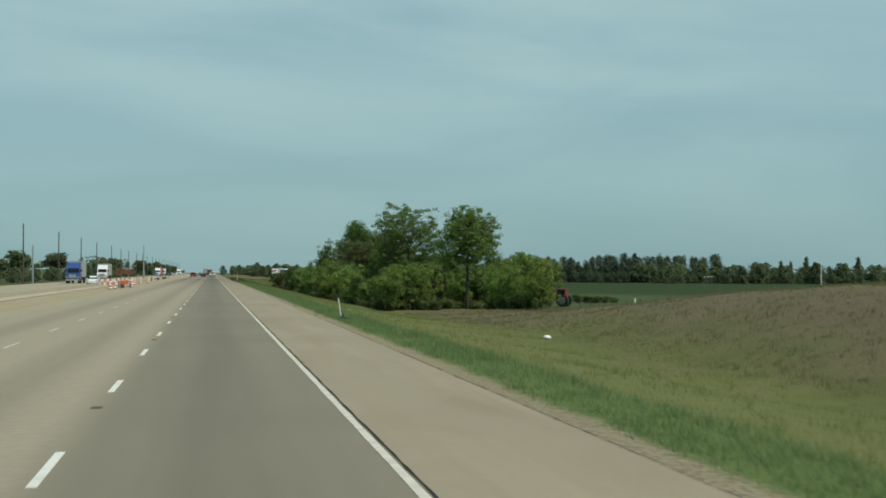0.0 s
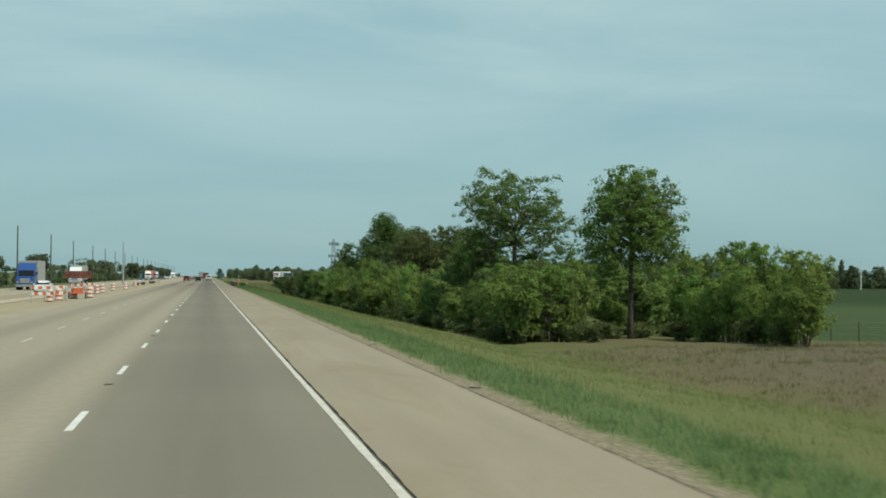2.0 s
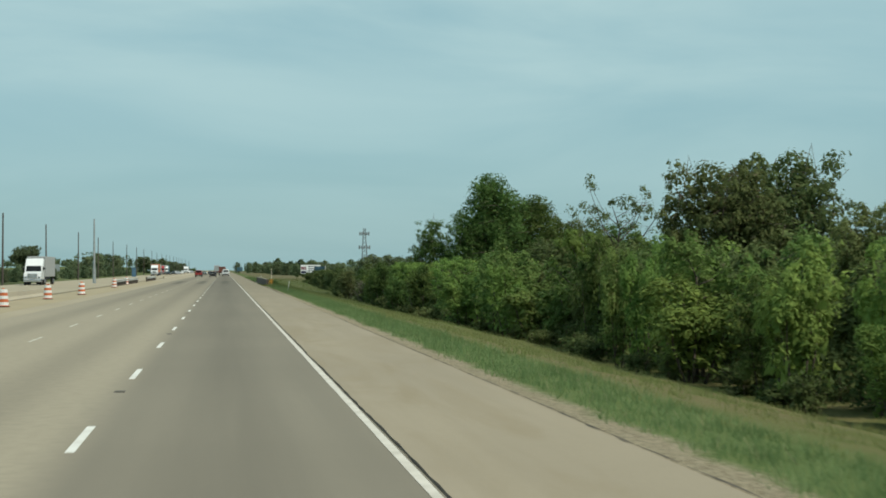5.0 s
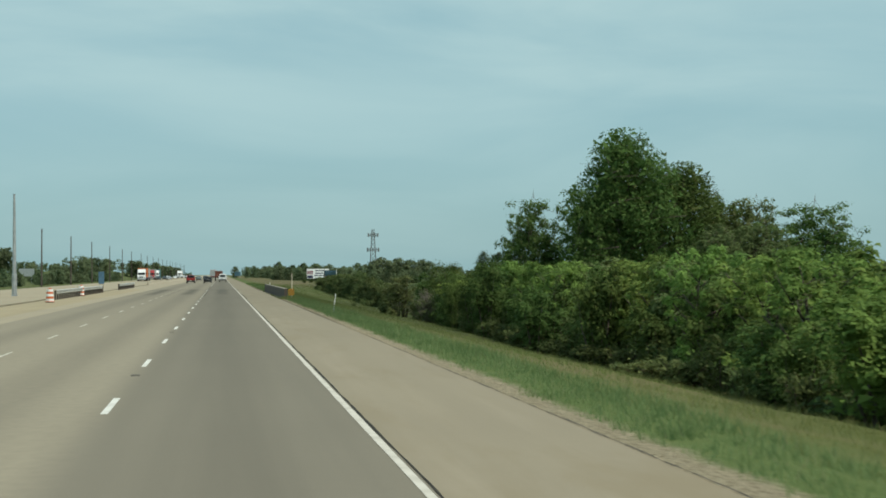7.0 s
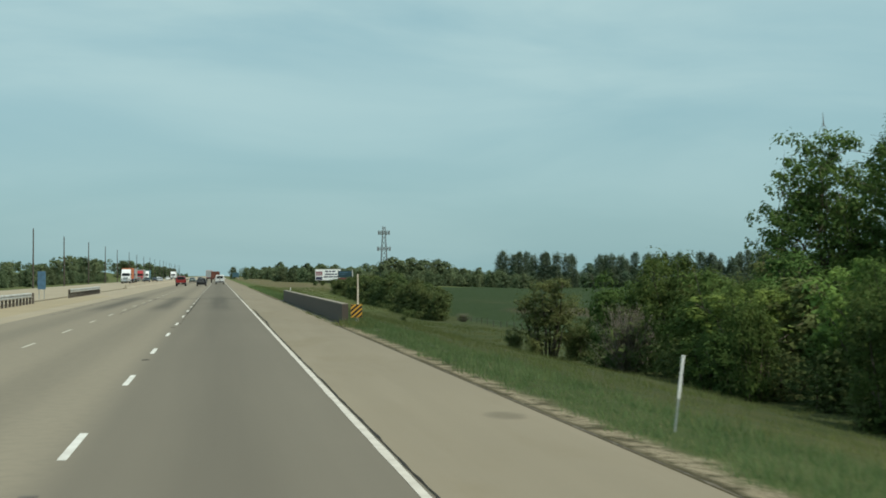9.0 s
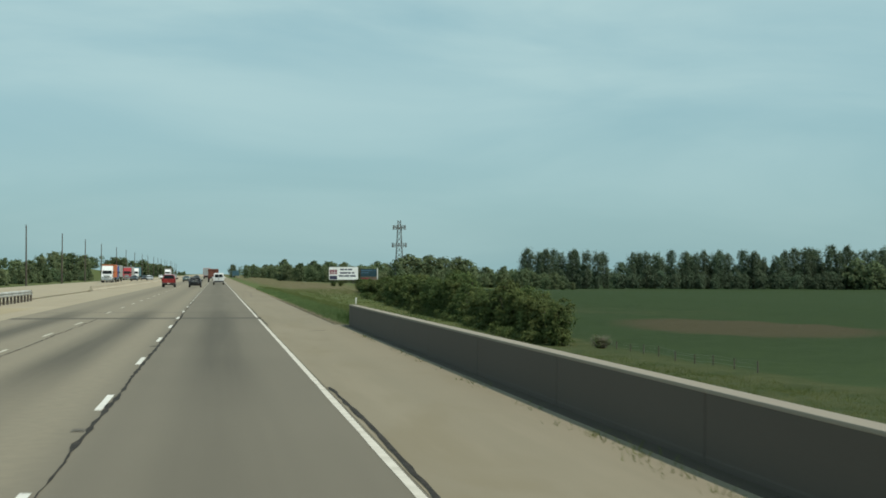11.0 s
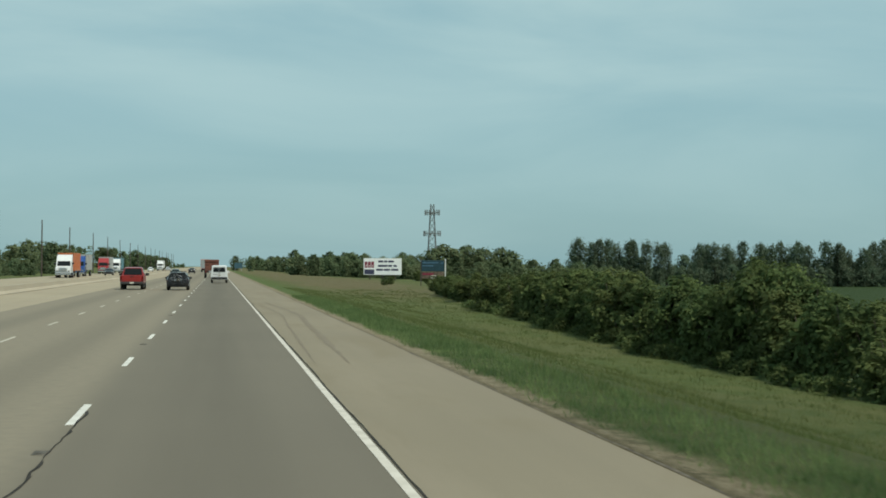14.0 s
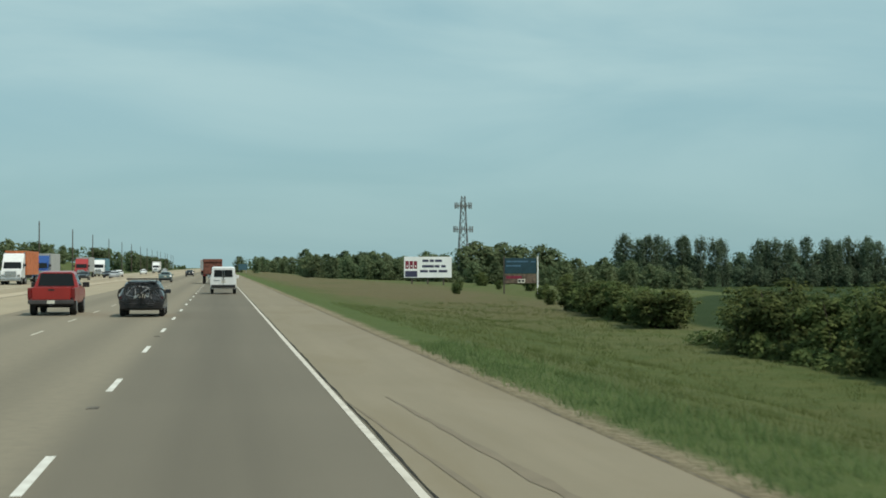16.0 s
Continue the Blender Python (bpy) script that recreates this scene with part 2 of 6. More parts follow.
    edge_x = m.math("ADD", m.ramp(y, 120.0, 420.0, 38.0, 27.0, False), m.ramp(y, 660.0, 860.0, 0.0, 90.0, False))
    infield = m.math("MULTIPLY", m.ramp(m.math("SUBTRACT", fx, edge_x), 1.0, 2.5), m.ramp(yy, 150, 175))
    crop = m.mix(m.ramp(m.noise(0.02, 4.0, 0.6), 0.58, 0.70, 0.0, 0.5), crop, weeds)
    crop = m.mix(m.ramp(y, 330, 520, 0.85, 0.0), crop, m.mix(m.ramp(n2, 0.3, 0.75), (0.050, 0.078, 0.028), (0.070, 0.098, 0.038)))
    c = m.mix(infield, c, crop)
    # bare brown patch and a fresh green strip in the field past the bridge
    bx = m.math("DIVIDE", m.math("SUBTRACT", m.math("ADD", x, m.math("MULTIPLY", n2, 5.0)), 54.0), 13.0)
    by = m.math("DIVIDE", m.math("SUBTRACT", m.math("ADD", y, m.math("MULTIPLY", n1, 14.0)), 536.0), 22.0)
    bare = m.math("SUBTRACT", 1.0, m.ramp(m.math("ADD", m.math("MULTIPLY", bx, bx), m.math("MULTIPLY", by, by)), 0.45, 1.2))
    c = m.mix(m.math("MULTIPLY", bare, 0.8), c, (0.068, 0.054, 0.031))
    # gravel lip along the shoulder
    lip = m.math("ADD", x, m.math("ADD", m.math("MULTIPLY", n2, -1.0), m.math("MULTIPLY", n3, -0.5)))
    lipm = m.math("MULTIPLY", m.math("SUBTRACT", 1.0, m.ramp(lip, 2.42, 2.95)), m.ramp(x, 0.0, 0.5))
    gravel = m.mix(m.math("MULTIPLY", m.ramp(y, 360, 440, 0.0, 0.85), m.ramp(y, 480, 520, 1.0, 0.3)), gravel, m.mix(m.ramp(n3, 0.3, 0.7), (0.100, 0.086, 0.050), (0.180, 0.152, 0.098)))
    soil = m.mix(m.ramp(n3, 0.3, 0.7), (0.052, 0.046, 0.025), (0.115, 0.100, 0.058))
    bare_soil = m.math("MAXIMUM", m.ramp(m.noise(1.3, 4.0, 0.7), 0.47, 0.60), m.ramp(m.math("ADD", x, m.math("MULTIPLY", n2, 0.3)), 3.10, 3.26, 1.0, 0.0))
    gravel = m.mix(m.math("MULTIPLY", bare_soil, m.math("MULTIPLY", m.ramp(y, 300, 320), m.ramp(y, 480, 520, 1.0, 0.25))), gravel, soil)
    c = m.mix(lipm, c, gravel)
    m.color(c)
    m.bump(m.math("ADD", n3, m.math("MULTIPLY", blades, 0.8)), 0.8, 0.08)
    return m.m


M_GROUND = make_ground()


def make_leaf(name, dark, light, dry=None, through_light=0.30, lush=0.0, clump=0.9, green=None, shade=0.0, patch=None):
    m = Mat(name, 0.75, 0.0, 0.08)
    isl = m.t.nodes.new("ShaderNodeNewGeometry").outputs["Random Per Island"]
    big = m.noise(clump, 3.0, 0.6)
    c = m.mix(m.ramp(m.math("ADD", m.math("MULTIPLY", isl, 0.14), m.math("MULTIPLY", big, 1.0)), 0.32, 0.80), dark, light)
    if dry:
        c = m.mix(m.ramp(isl, 0.93, 0.99), c, dry)
    if patch:
        c = m.mix(m.ramp(m.noise(0.045, 3.0, 0.6, dist=0.6), 0.42, 0.60), c, patch)
    if lush:
        c = m.mix(m.ramp(m.axis("Y"), 240, 420, 0.0, lush), c, m.mix(m.ramp(big, 0.35, 0.7), tuple(v * 0.65 for v in dark), m.mix(m.ramp(m.axis("Y"), 450, 500), tuple(v * 0.48 for v in green), green)))
    if shade:
        rnd = m.t.nodes.new("ShaderNodeObjectInfo").outputs["Random"]
        hue = m.t.nodes.new("ShaderNodeHueSaturation")
        m.t.links.new(c, hue.inputs["Color"])
        m.t.links.new(m.ramp(rnd, 0.0, 1.0, 1.0 - shade, 1.0 + shade, False), hue.inputs["Value"])
        m.t.links.new(m.ramp(m.math("FRACT", m.math("MULTIPLY", rnd, 7.3)), 0.0, 1.0, 0.478, 0.512, False), hue.inputs["Hue"])
        c = hue.outputs["Color"]
    m.color(c)
    tr = m.t.nodes.new("ShaderNodeBsdfTranslucent")
    mixs = m.t.nodes.new("ShaderNodeMixShader")
    mixs.inputs[0].default_value = through_light
    out = m.t.nodes["Material Output"]
    m.t.links.new(c, tr.inputs["Color"])
    m.t.links.new(m.b.outputs[0], mixs.inputs[1])
    m.t.links.new(tr.outputs[0], mixs.inputs[2])
    m.t.links.new(mixs.outputs[0], out.inputs[0])
    return m.m


M_LEAF = make_leaf("leaf_green", (0.074, 0.128, 0.037), (0.158, 0.243, 0.070), (0.17, 0.19, 0.08), 0.42, shade=0.22)
M_LEAF2 = make_leaf("leaf_bright", (0.110, 0.182, 0.046), (0.220, 0.323, 0.082), None, 0.42, shade=0.18)
M_LEAF3 = make_leaf("leaf_olive", (0.091, 0.125, 0.046), (0.166, 0.208, 0.078), (0.18, 0.17, 0.09), 0.42, shade=0.22)
# darker leaf: shade on the thicket and its trees put into the colour
M_LEAF_SHADED = make_leaf("leaf_shaded", (0.048, 0.086, 0.024), (0.118, 0.186, 0.052), (0.12, 0.14, 0.05), 0.38, shade=0.22)
# far and poplar leaves paler and greyer: distance haze put into the colour
M_LEAF_HAZED = make_leaf("leaf_hazed", (0.098, 0.138, 0.071), (0.159, 0.202, 0.106), None, 0.45, 0.0, 0.25, shade=0.18)
M_POPLAR_HAZED = make_leaf("leaf_poplar_hazed", (0.086, 0.127, 0.080), (0.130, 0.176, 0.112), None, 0.45, 0.0, 0.2, shade=0.12)
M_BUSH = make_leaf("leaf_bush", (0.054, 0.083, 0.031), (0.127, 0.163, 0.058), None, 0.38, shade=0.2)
M_WEED = make_leaf("weed_blades", (0.038, 0.066, 0.020), (0.085, 0.126, 0.042), None, 0.35)
M_GRASS = make_leaf("grass_blades", (0.130, 0.200, 0.075), (0.240, 0.325, 0.140), (0.34, 0.32, 0.18), 0.5, 0.70, 0.5, (0.205, 0.262, 0.100))
M_MEADOW = make_leaf("meadow_blades", (0.140, 0.118, 0.066), (0.235, 0.198, 0.115), (0.30, 0.26, 0.17), 0.5, 0.0, 0.16, patch=(0.200, 0.196, 0.086))
M_DRYGRASS = make_leaf("tall_grass", (0.200, 0.222, 0.080), (0.305, 0.315, 0.126), (0.36, 0.32, 0.19), 0.5, 0.75, 0.16, (0.092, 0.130, 0.044), patch=(0.215, 0.260, 0.090))


def make_bark(name="bark", a=(0.05, 0.04, 0.03), b=(0.16, 0.13, 0.10)):
    m = Mat(name, 0.9)
    n = m.noise(6.0, 5.0, 0.7, vec=m.scaled((3, 3, 0.5)))
    m.color(m.mix(m.ramp(n, 0.35, 0.7), a, b))
    m.bump(n, 0.6, 0.02)
    return m.m


M_BARK = make_bark()
M_DEADWOOD = make_bark("dead_twigs", (0.11, 0.095, 0.075), (0.24, 0.21, 0.17))
M_WOODPOLE = make_bark("pole_wood", (0.07, 0.055, 0.045), (0.13, 0.11, 0.09))
M_STEEL = plain("galvanised_steel", (0.42, 0.44, 0.44), 0.5, 0.6)
M_LATTICE = plain("tower_steel", (0.22, 0.24, 0.24), 0.6, 0.3)
M_WHITE = plain("white_paint", (0.78, 0.78, 0.76), 0.5, vary=0.06)
M_RUBBER = plain("tyre_rubber", (0.022, 0.022, 0.022), 0.85)
M_RIM = plain("alloy_rim", (0.30, 0.30, 0.31), 0.35, 0.8)
M_GLASS = glass_dark()
M_BLACK = plain("black_plastic", (0.018, 0.018, 0.019), 0.55)
M_CHROME = plain("chrome", (0.55, 0.55, 0.56), 0.2, 0.9)
M_REDLAMP = plain("red_lens", (0.16, 0.010, 0.009), 0.25)
M_ORANGE = plain("drum_orange", (0.60, 0.16, 0.06), 0.5)
M_YELLOW = plain("sign_yellow", (0.64, 0.33, 0.035), 0.5)
M_CREAM = plain("cream_plate", (0.60, 0.58, 0.50), 0.5)
M_BLUE = plain("sign_blue", (0.014, 0.048, 0.066), 0.6)
M_PALEBLUE = plain("faded_blue", (0.07, 0.15, 0.23), 0.6)
M_GREY = plain("grey_print", (0.16, 0.17, 0.19), 0.6)
M_LOGORED = plain("print_maroon", (0.20, 0.02, 0.045), 0.6)
M_NAVY = plain("print_navy", (0.045, 0.05, 0.10), 0.6)
M_BOARD = plain("weathered_board", (0.13, 0.095, 0.07), 0.8, vary=0.3)
M_RUST = plain("rusty_steel", (0.17, 0.065, 0.045), 0.8, vary=0.3)

# ---- mesh helpers ----


def mesh_np(name, v, f, mat, smooth=False):
    """A mesh from arrays of vertices and of faces that all have one number of corners."""
    v, f = np.asarray(v, np.float32), np.asarray(f, np.int32)
    me = bpy.data.meshes.new(name)
    me.vertices.add(len(v))
    me.vertices.foreach_set("co", v.ravel())
    k = f.shape[1]
    me.loops.add(f.size)
    me.loops.foreach_set("vertex_index", f.ravel())
    me.polygons.add(len(f))
    me.polygons.foreach_set("loop_start", np.arange(0, f.size, k, dtype=np.int32))
    me.materials.append(mat)
    me.update(calc_edges=True)
    if smooth:
        me.polygons.foreach_set("use_smooth", np.ones(len(f), bool))
    return me


def finish(bm, name, mat, smooth=False):
    bmesh.ops.recalc_face_normals(bm, faces=bm.faces)
    me = bpy.data.meshes.new(name)
    bm.to_mesh(me)
    bm.free()
    me.materials.append(mat)
    if smooth:
        for p in me.polygons:
            p.use_smooth = True
    return me


def part(name, bm, mat, parent=None, label="", smooth=False, at=None):
    """One bmesh (or mesh) as one object under a thing or a part."""
    me = finish(bm, name, mat, smooth) if isinstance(bm, bmesh.types.BMesh) else bm
    ob = new(name, me)
    if at is not None:
        ob.matrix_basis = at
    if parent is not None:
        ob.parent = parent
    if label:
        ob["label"] = label
    return ob


def thing(name, label, category, at=None, group="", kind=""):
    ob = new(name)
    ob.empty_display_size = 0.3
    if at is not None:
        ob.matrix_basis = at
    return tagged(ob, label, category, group, kind)


def box(x0, x1, y0, y1, z0, z1, bevel=0.0, bm=None):
    b = bm or bmesh.new()
    r = bmesh.ops.create_cube(b, size=1.0, matrix=Matrix.Translation(((x0 + x1) / 2, (y0 + y1) / 2, (z0 + z1) / 2)) @ Matrix.Diagonal((x1 - x0, y1 - y0, z1 - z0, 1)))
    if bevel:
        es = list({e for v in r["verts"] for e in v.link_edges})
        bmesh.ops.bevel(b, geom=es, offset=bevel, segments=2, affect="EDGES", profile=0.6)
    return b


def rod(p, q, r0, r1=None, n=8, bm=None):
    """A tapered round bar from p to q."""
    b = bm or bmesh.new()
    p, q = Vector(p), Vector(q)
    d = q - p
    m = Matrix.Translation((p + q) / 2) @ d.to_track_quat("Z", "Y").to_matrix().to_4x4()
    bmesh.ops.create_cone(b, cap_ends=True, segments=n, radius1=r0, radius2=r0 if r1 is None else r1, depth=d.length, matrix=m)
    return b


def ring(c, axis, r, w, n=20, k=6, bm=None):
    """A torus round c; axis 'x' or 'y'; w: half width of its section."""
    b = bm or bmesh.new()
    vs = []
    for i in range(n):
        a = 2 * math.pi * i / n
        row = []
        for j in range(k):
            t = 2 * math.pi * j / k
            rr, off = r + w * math.cos(t), w * math.sin(t)
            u, s = rr * math.cos(a), rr * math.sin(a)
            row.append(b.verts.new(Vector(c) + (Vector((off, u, s)) if axis == "x" else Vector((u, off, s)))))
        vs.append(row)
    for i in range(n):
        for j in range(k):
            b.faces.new((vs[i][j], vs[(i + 1) % n][j], vs[(i + 1) % n][(j + 1) % k], vs[i][(j + 1) % k]))
    return b


def prism(poly, x0, x1, bm=None):
    """A side outline of (y, z) points pulled from x0 to x1."""
    b = bm or bmesh.new()
    a = [b.verts.new((x0, y, z)) for y, z in poly]
    c = [b.verts.new((x1, y, z)) for y, z in poly]
    b.faces.new(a)
    b.faces.new(c[::-1])
    for i in range(len(poly)):
        j = (i + 1) % len(poly)
        b.faces.new((a[i], a[j], c[j], c[i]))
    return b


def strip(points, width, z, bm=None):
    """A flat ribbon along (x, y) points; width may be one number or one per point."""
    b = bm or bmesh.new()
    prev = None
    for i, (x, y) in enumerate(points):
        nx, ny = points[min(i + 1, len(points) - 1)]
        lx, ly = points[max(i - 1, 0)]
        d = Vector((nx - lx, ny - ly, 0)).normalized()
        s = Vector((-d.y, d.x, 0)) * (width[i] if isinstance(width, (list, tuple)) else width) / 2
        cur = (b.verts.new(Vector((x, y, z)) + s), b.verts.new(Vector((x, y, z)) - s))
        if prev:
            b.faces.new((prev[0], prev[1], cur[1], cur[0]))
        prev = cur
    return b


# ---- ground ----


def lerp_table(v, table):
    xs, zs = zip(*table)
    return np.interp(v, xs, zs)


def ss(v, a, b):
    t = np.clip((v - a) / (b - a), 0, 1)
    return t * t * (3 - 2 * t)


LAND_Y = (-100, 80, 140, 190, 350, 420, 490, 560, 600, 650, 760, 1000)
LAND = {                        # cross-section: height at x, along LAND_Y
    14.5: (-1.3, -1.3, -1.8, -2.05, -2.1, -2.3, -2.7, -2.2, -1.7, -1.0, -0.5, -0.7),
    22.0: (-0.9, -0.9, -1.8, -2.2, -2.2, -2.8, -3.4, -2.7, -1.9, -1.0, -0.4, -0.9),
    60.0: (-1.6, -1.6, -1.9, -2.1, -2.4, -3.2, -3.8, -3.4, -2.8, -1.9, -1.3, -2.4),
}


def height(x, y):
    """The lie of the land beside the road."""
    x, y = np.asarray(x, float), np.asarray(y, float)
    x, y = np.broadcast_arrays(x, y)
    z = lerp_table(x, [(-400, -1.5), (-60, -0.6), (-40, -0.5), (-34, -0.12), (-17, -0.12), (2.6, -0.12), (2.84, -0.012), (3.1, -0.02), (4.6, -0.10), (6.4, -0.30)])
    stations = [(6.4, np.full(y.shape, -0.30))] + [(k, np.interp(y, LAND_Y, v)) for k, v in LAND.items()] + [(140.0, np.full(y.shape, -4.8)), (400.0, np.full(y.shape, -6.0))]
    for (xa, za), (xb, zb) in zip(stations, stations[1:]):
        t = np.clip((x - xa) / (xb - xa), 0, 1)
        z = np.where(x > xa, za + (zb - za) * t, z)
    z = z + 2.5 * np.exp(-((y - 58) / 62.0) ** 2) * ss(x, 12, 28)
    z = z + 6.0 * ss(-x, 63, 84) * ss(y, 1270, 1340) * (1 - ss(y, 1600, 1700)) * (1 - ss(-x, 160, 260))
    wob = 0.06 * np.sin(x * 0.9 + y * 0.31) + 0.05 * np.sin(y * 0.53 - x * 0.4) + 0.10 * np.sin(y * 0.071 + x * 0.13)
    return z + wob * ss(np.abs(x - 3.0), 3.0, 9.0) * (x > 3)


def build_ground():
    xs = np.unique(np.concatenate([np.linspace(-4000, -100, 14), np.linspace(-100, -40, 7), [-34, -31, -17, -10, 0, 2.5], np.arange(3.0, 8, 0.4), np.arange(8, 26, 0.9), np.arange(26, 70, 4.0), np.linspace(75, 400, 14), np.linspace(500, 4000, 10)]))
    ys = np.unique(np.concatenate([np.linspace(-600, -20, 8), np.arange(-20, 700, 3.0), np.arange(700, 1300, 30.0), np.linspace(1400, 4900, 12)]))
    gx, gy = np.meshgrid(xs, ys)
    v = np.stack([gx, gy, height(gx, gy)], -1).reshape(-1, 3)
    nx, ny = len(xs), len(ys)
    i = (np.arange(ny - 1)[:, None] * nx + np.arange(nx - 1)[None, :]).ravel()
    f = np.stack([i, i + 1, i + nx + 1, i + nx], -1)
    ob = new("ground", mesh_np("ground", v, f, M_GROUND, True))
    tagged(ob, "grassy verge, ditch and green crop field beside the road", "ground", kind="structure")


build_ground()


def zat(x, y):
    return float(height(x, y))

# ---- road ----
road = thing("road", "worn tan concrete motorway with three lanes and white paint", "road", kind="structure")


def slab(name, x0, x1, y0, y1, z, mat, parent, step=40.0):
    b = bmesh.new()
    n = max(1, int((y1 - y0) / step))
    rows = [[b.verts.new((x, y0 + (y1 - y0) * i / n, zz)) for x, zz in ((x0, z - 0.25), (x0, z), (x1, z), (x1, z - 0.25))] for i in range(n + 1)]
    for a, c in zip(rows, rows[1:]):
        for k in range(3):
            b.faces.new((a[k], a[k + 1], c[k + 1], c[k]))
    return part(name, b, mat, parent)


slab("travel_lanes", -11.2, 0.085, -60, 3200, 0.0, M_ROAD, road)
slab("paved_shoulder", 0.094, 2.84, -60, 3200, -0.004, M_SHOULDER, road)
slab("bridge_shoulder", 2.84, 3.42, 373.0, 437.4, -0.0045, M_SHOULDER, road)
slab("gutter_dirt", 3.14, 3.385, 374.0, 437.0, 0.001, M_DIRT, road, 8.0)
slab("paved_median", -12.6, -11.23, -60, 3200, -0.004, M_MEDIAN, road)
slab("sandy_median", -16.2, -12.62, -60, 470, -0.003, M_SAND, road)
slab("far_median", -16.2, -12.62, 470, 3200, -0.003, M_MEDIAN, road)
slab("opposite_lanes", -32.5, -17.0, -60, 3200, 0.0, M_MEDIAN, road)

# painted lines
P, PHASE = 12.192, 19.64
dash = finish(box(-0.055, 0.055, 0, 3.048, -0.01, 0.005), "lane_dash", M_PAINT)
worn_dash = finish(box(-0.045, 0.045, 0, 3.3, -0.01, 0.005), "worn_dash", plain("worn_lane_paint", (0.50, 0.47, 0.39), 0.8, vary=0.3, scale=2.0))
for row_x, lag, mesh in ((-3.66, 0.0, dash), (-7.52, 4.3, worn_dash)):
    for k in range(-2, 90):
        ob = part("lane_dash", mesh, None, road)
        ob.location = (row_x, PHASE + P * k + (lag if k < 35 else lag * 2.4), 0)
far_dash = bmesh.new()
for k in range(90, 240):
    box(-3.715, -3.605, PHASE + P * k, PHASE + P * k + 3.05, -0.01, 0.005, bm=far_dash)
part("distant_dashes", far_dash, M_PAINT, road)
rng = random.Random(5)
for y0, y1 in ((-60, 444.8), (447.8, 457.7), (458.3, 3200)):
    b = bmesh.new()
    n = max(2, int((y1 - y0) / 1.5)) if y1 < 700 else 500
    pts, wd = [], []
    for i in range(n + 1):
        pts.append((0.0, y0 + (y1 - y0) * i / n))
        wd.append(0.106 + rng.uniform(-0.014, 0.014))
    part("edge_line", strip(pts, wd, 0.0045, b), M_EDGEPAINT, road)


# tar and cracks: wavering dark ribbons
def ribbon(name, p, q, w, wob, step, seed, z=0.006, fade=0.5):
    r = random.Random(seed)
    p, q = Vector(p), Vector(q)
    n = max(2, int((q - p).length / step))
    side = Vector((-(q - p).y, (q - p).x)).normalized()
    pts, wd, drift = [], [], 0.0
    for i in range(n + 1):
        drift = drift * 0.8 + r.uniform(-wob, wob)
        c = p.lerp(q, i / n) + side * drift
        pts.append((c.x, c.y))
        wd.append(w * r.uniform(fade, 1.35))
    return part(name, strip(pts, wd, z), M_TAR, road)


ribbon("tar_seam", (0.098, -40), (0.098, 372), 0.038, 0.008, 0.6, 11, 0.0055, 0.35)
ribbon("tar_seam", (0.16, 372), (0.14, 402), 0.07, 0.02, 0.6, 12, 0.0055)
ribbon("tar_seam", (0.14, 437.2), (0.10, 448.5), 0.062, 0.020, 0.25, 13, 0.0065, 0.2)
ribbon("tar_seam", (0.10, 448.5), (0.11, 453.5), 0.030, 0.020, 0.25, 22, 0.0065, 0.1)
ribbon("tar_seam", (0.11, 453.5), (0.105, 466), 0.062, 0.016, 0.3, 23, 0.0065, 0.25)
ribbon("tar_seam", (0.10, 466), (0.095, 700), 0.032, 0.010, 0.6, 14, 0.0055, 0.35)
ribbon("tar_seam", (-3.52, 374), (-3.52, 391), 0.03, 0.016, 0.5, 21, 0.0065, 0.1)
ribbon("tar_seam", (-3.52, 391), (-3.55, 440), 0.085, 0.018, 0.45, 15, 0.0065, 0.25)
ribbon("tar_seam", (-3.55, 440), (-3.57, 447.4), 0.10, 0.020, 0.3, 20, 0.0065, 0.2)
ribbon("tar_seam", (-3.57, 447.4), (-3.60, 456), 0.10, 0.03, 0.3, 16, 0.0065, 0.15)
ribbon("tar_seam", (-3.58, 458), (-3.60, 497), 0.042, 0.03, 0.35, 17, 0.0065, 0.1)
ribbon("tar_seam", (-7.2, 392), (-7.2, 446), 0.055, 0.03, 0.6, 18, 0.0065, 0.1)
ribbon("tar_seam", (-10.6, 392), (-10.8, 436), 0.045, 0.03, 0.6, 19, 0.0065, 0.1)
for k, (y, w, x0, x1) in enumerate(((374.2, 0.022, -11, 3.2), (440.4, 0.034, 0.2, 3.1), (442.7, 0.024, 0.2, 3.1), (447.4, 0.022, -11, 0.2), (449.0, 0.010, 0.3, 3.2), (445.6, 0.030, 0.3, 3.2), (451.8, 0.010, 0.3, 3.2), (455.0, 0.010, 0.4, 3.2), (458.3, 0.035, -11, 3.2), (430.4, 0.09, 1.4, 2.0), (452.9, 0.08, 2.6, 3.1))):
    ribbon("crack_seal", (x0, y), (x1, y + 0.1), w, 0.025, 0.25, 30 + k, 0.0062, 0.05 if w < 0.06 else 0.5)
for k, (x, y, w) in enumerate(((-2.0, 444.2, 0.07), (-2.35, 444.3, 0.06))):
    ribbon("patch_stain", (x, y), (x + w * 1.6, y + 0.15), 0.16, 0.03, 0.1, 60 + k, 0.0064)
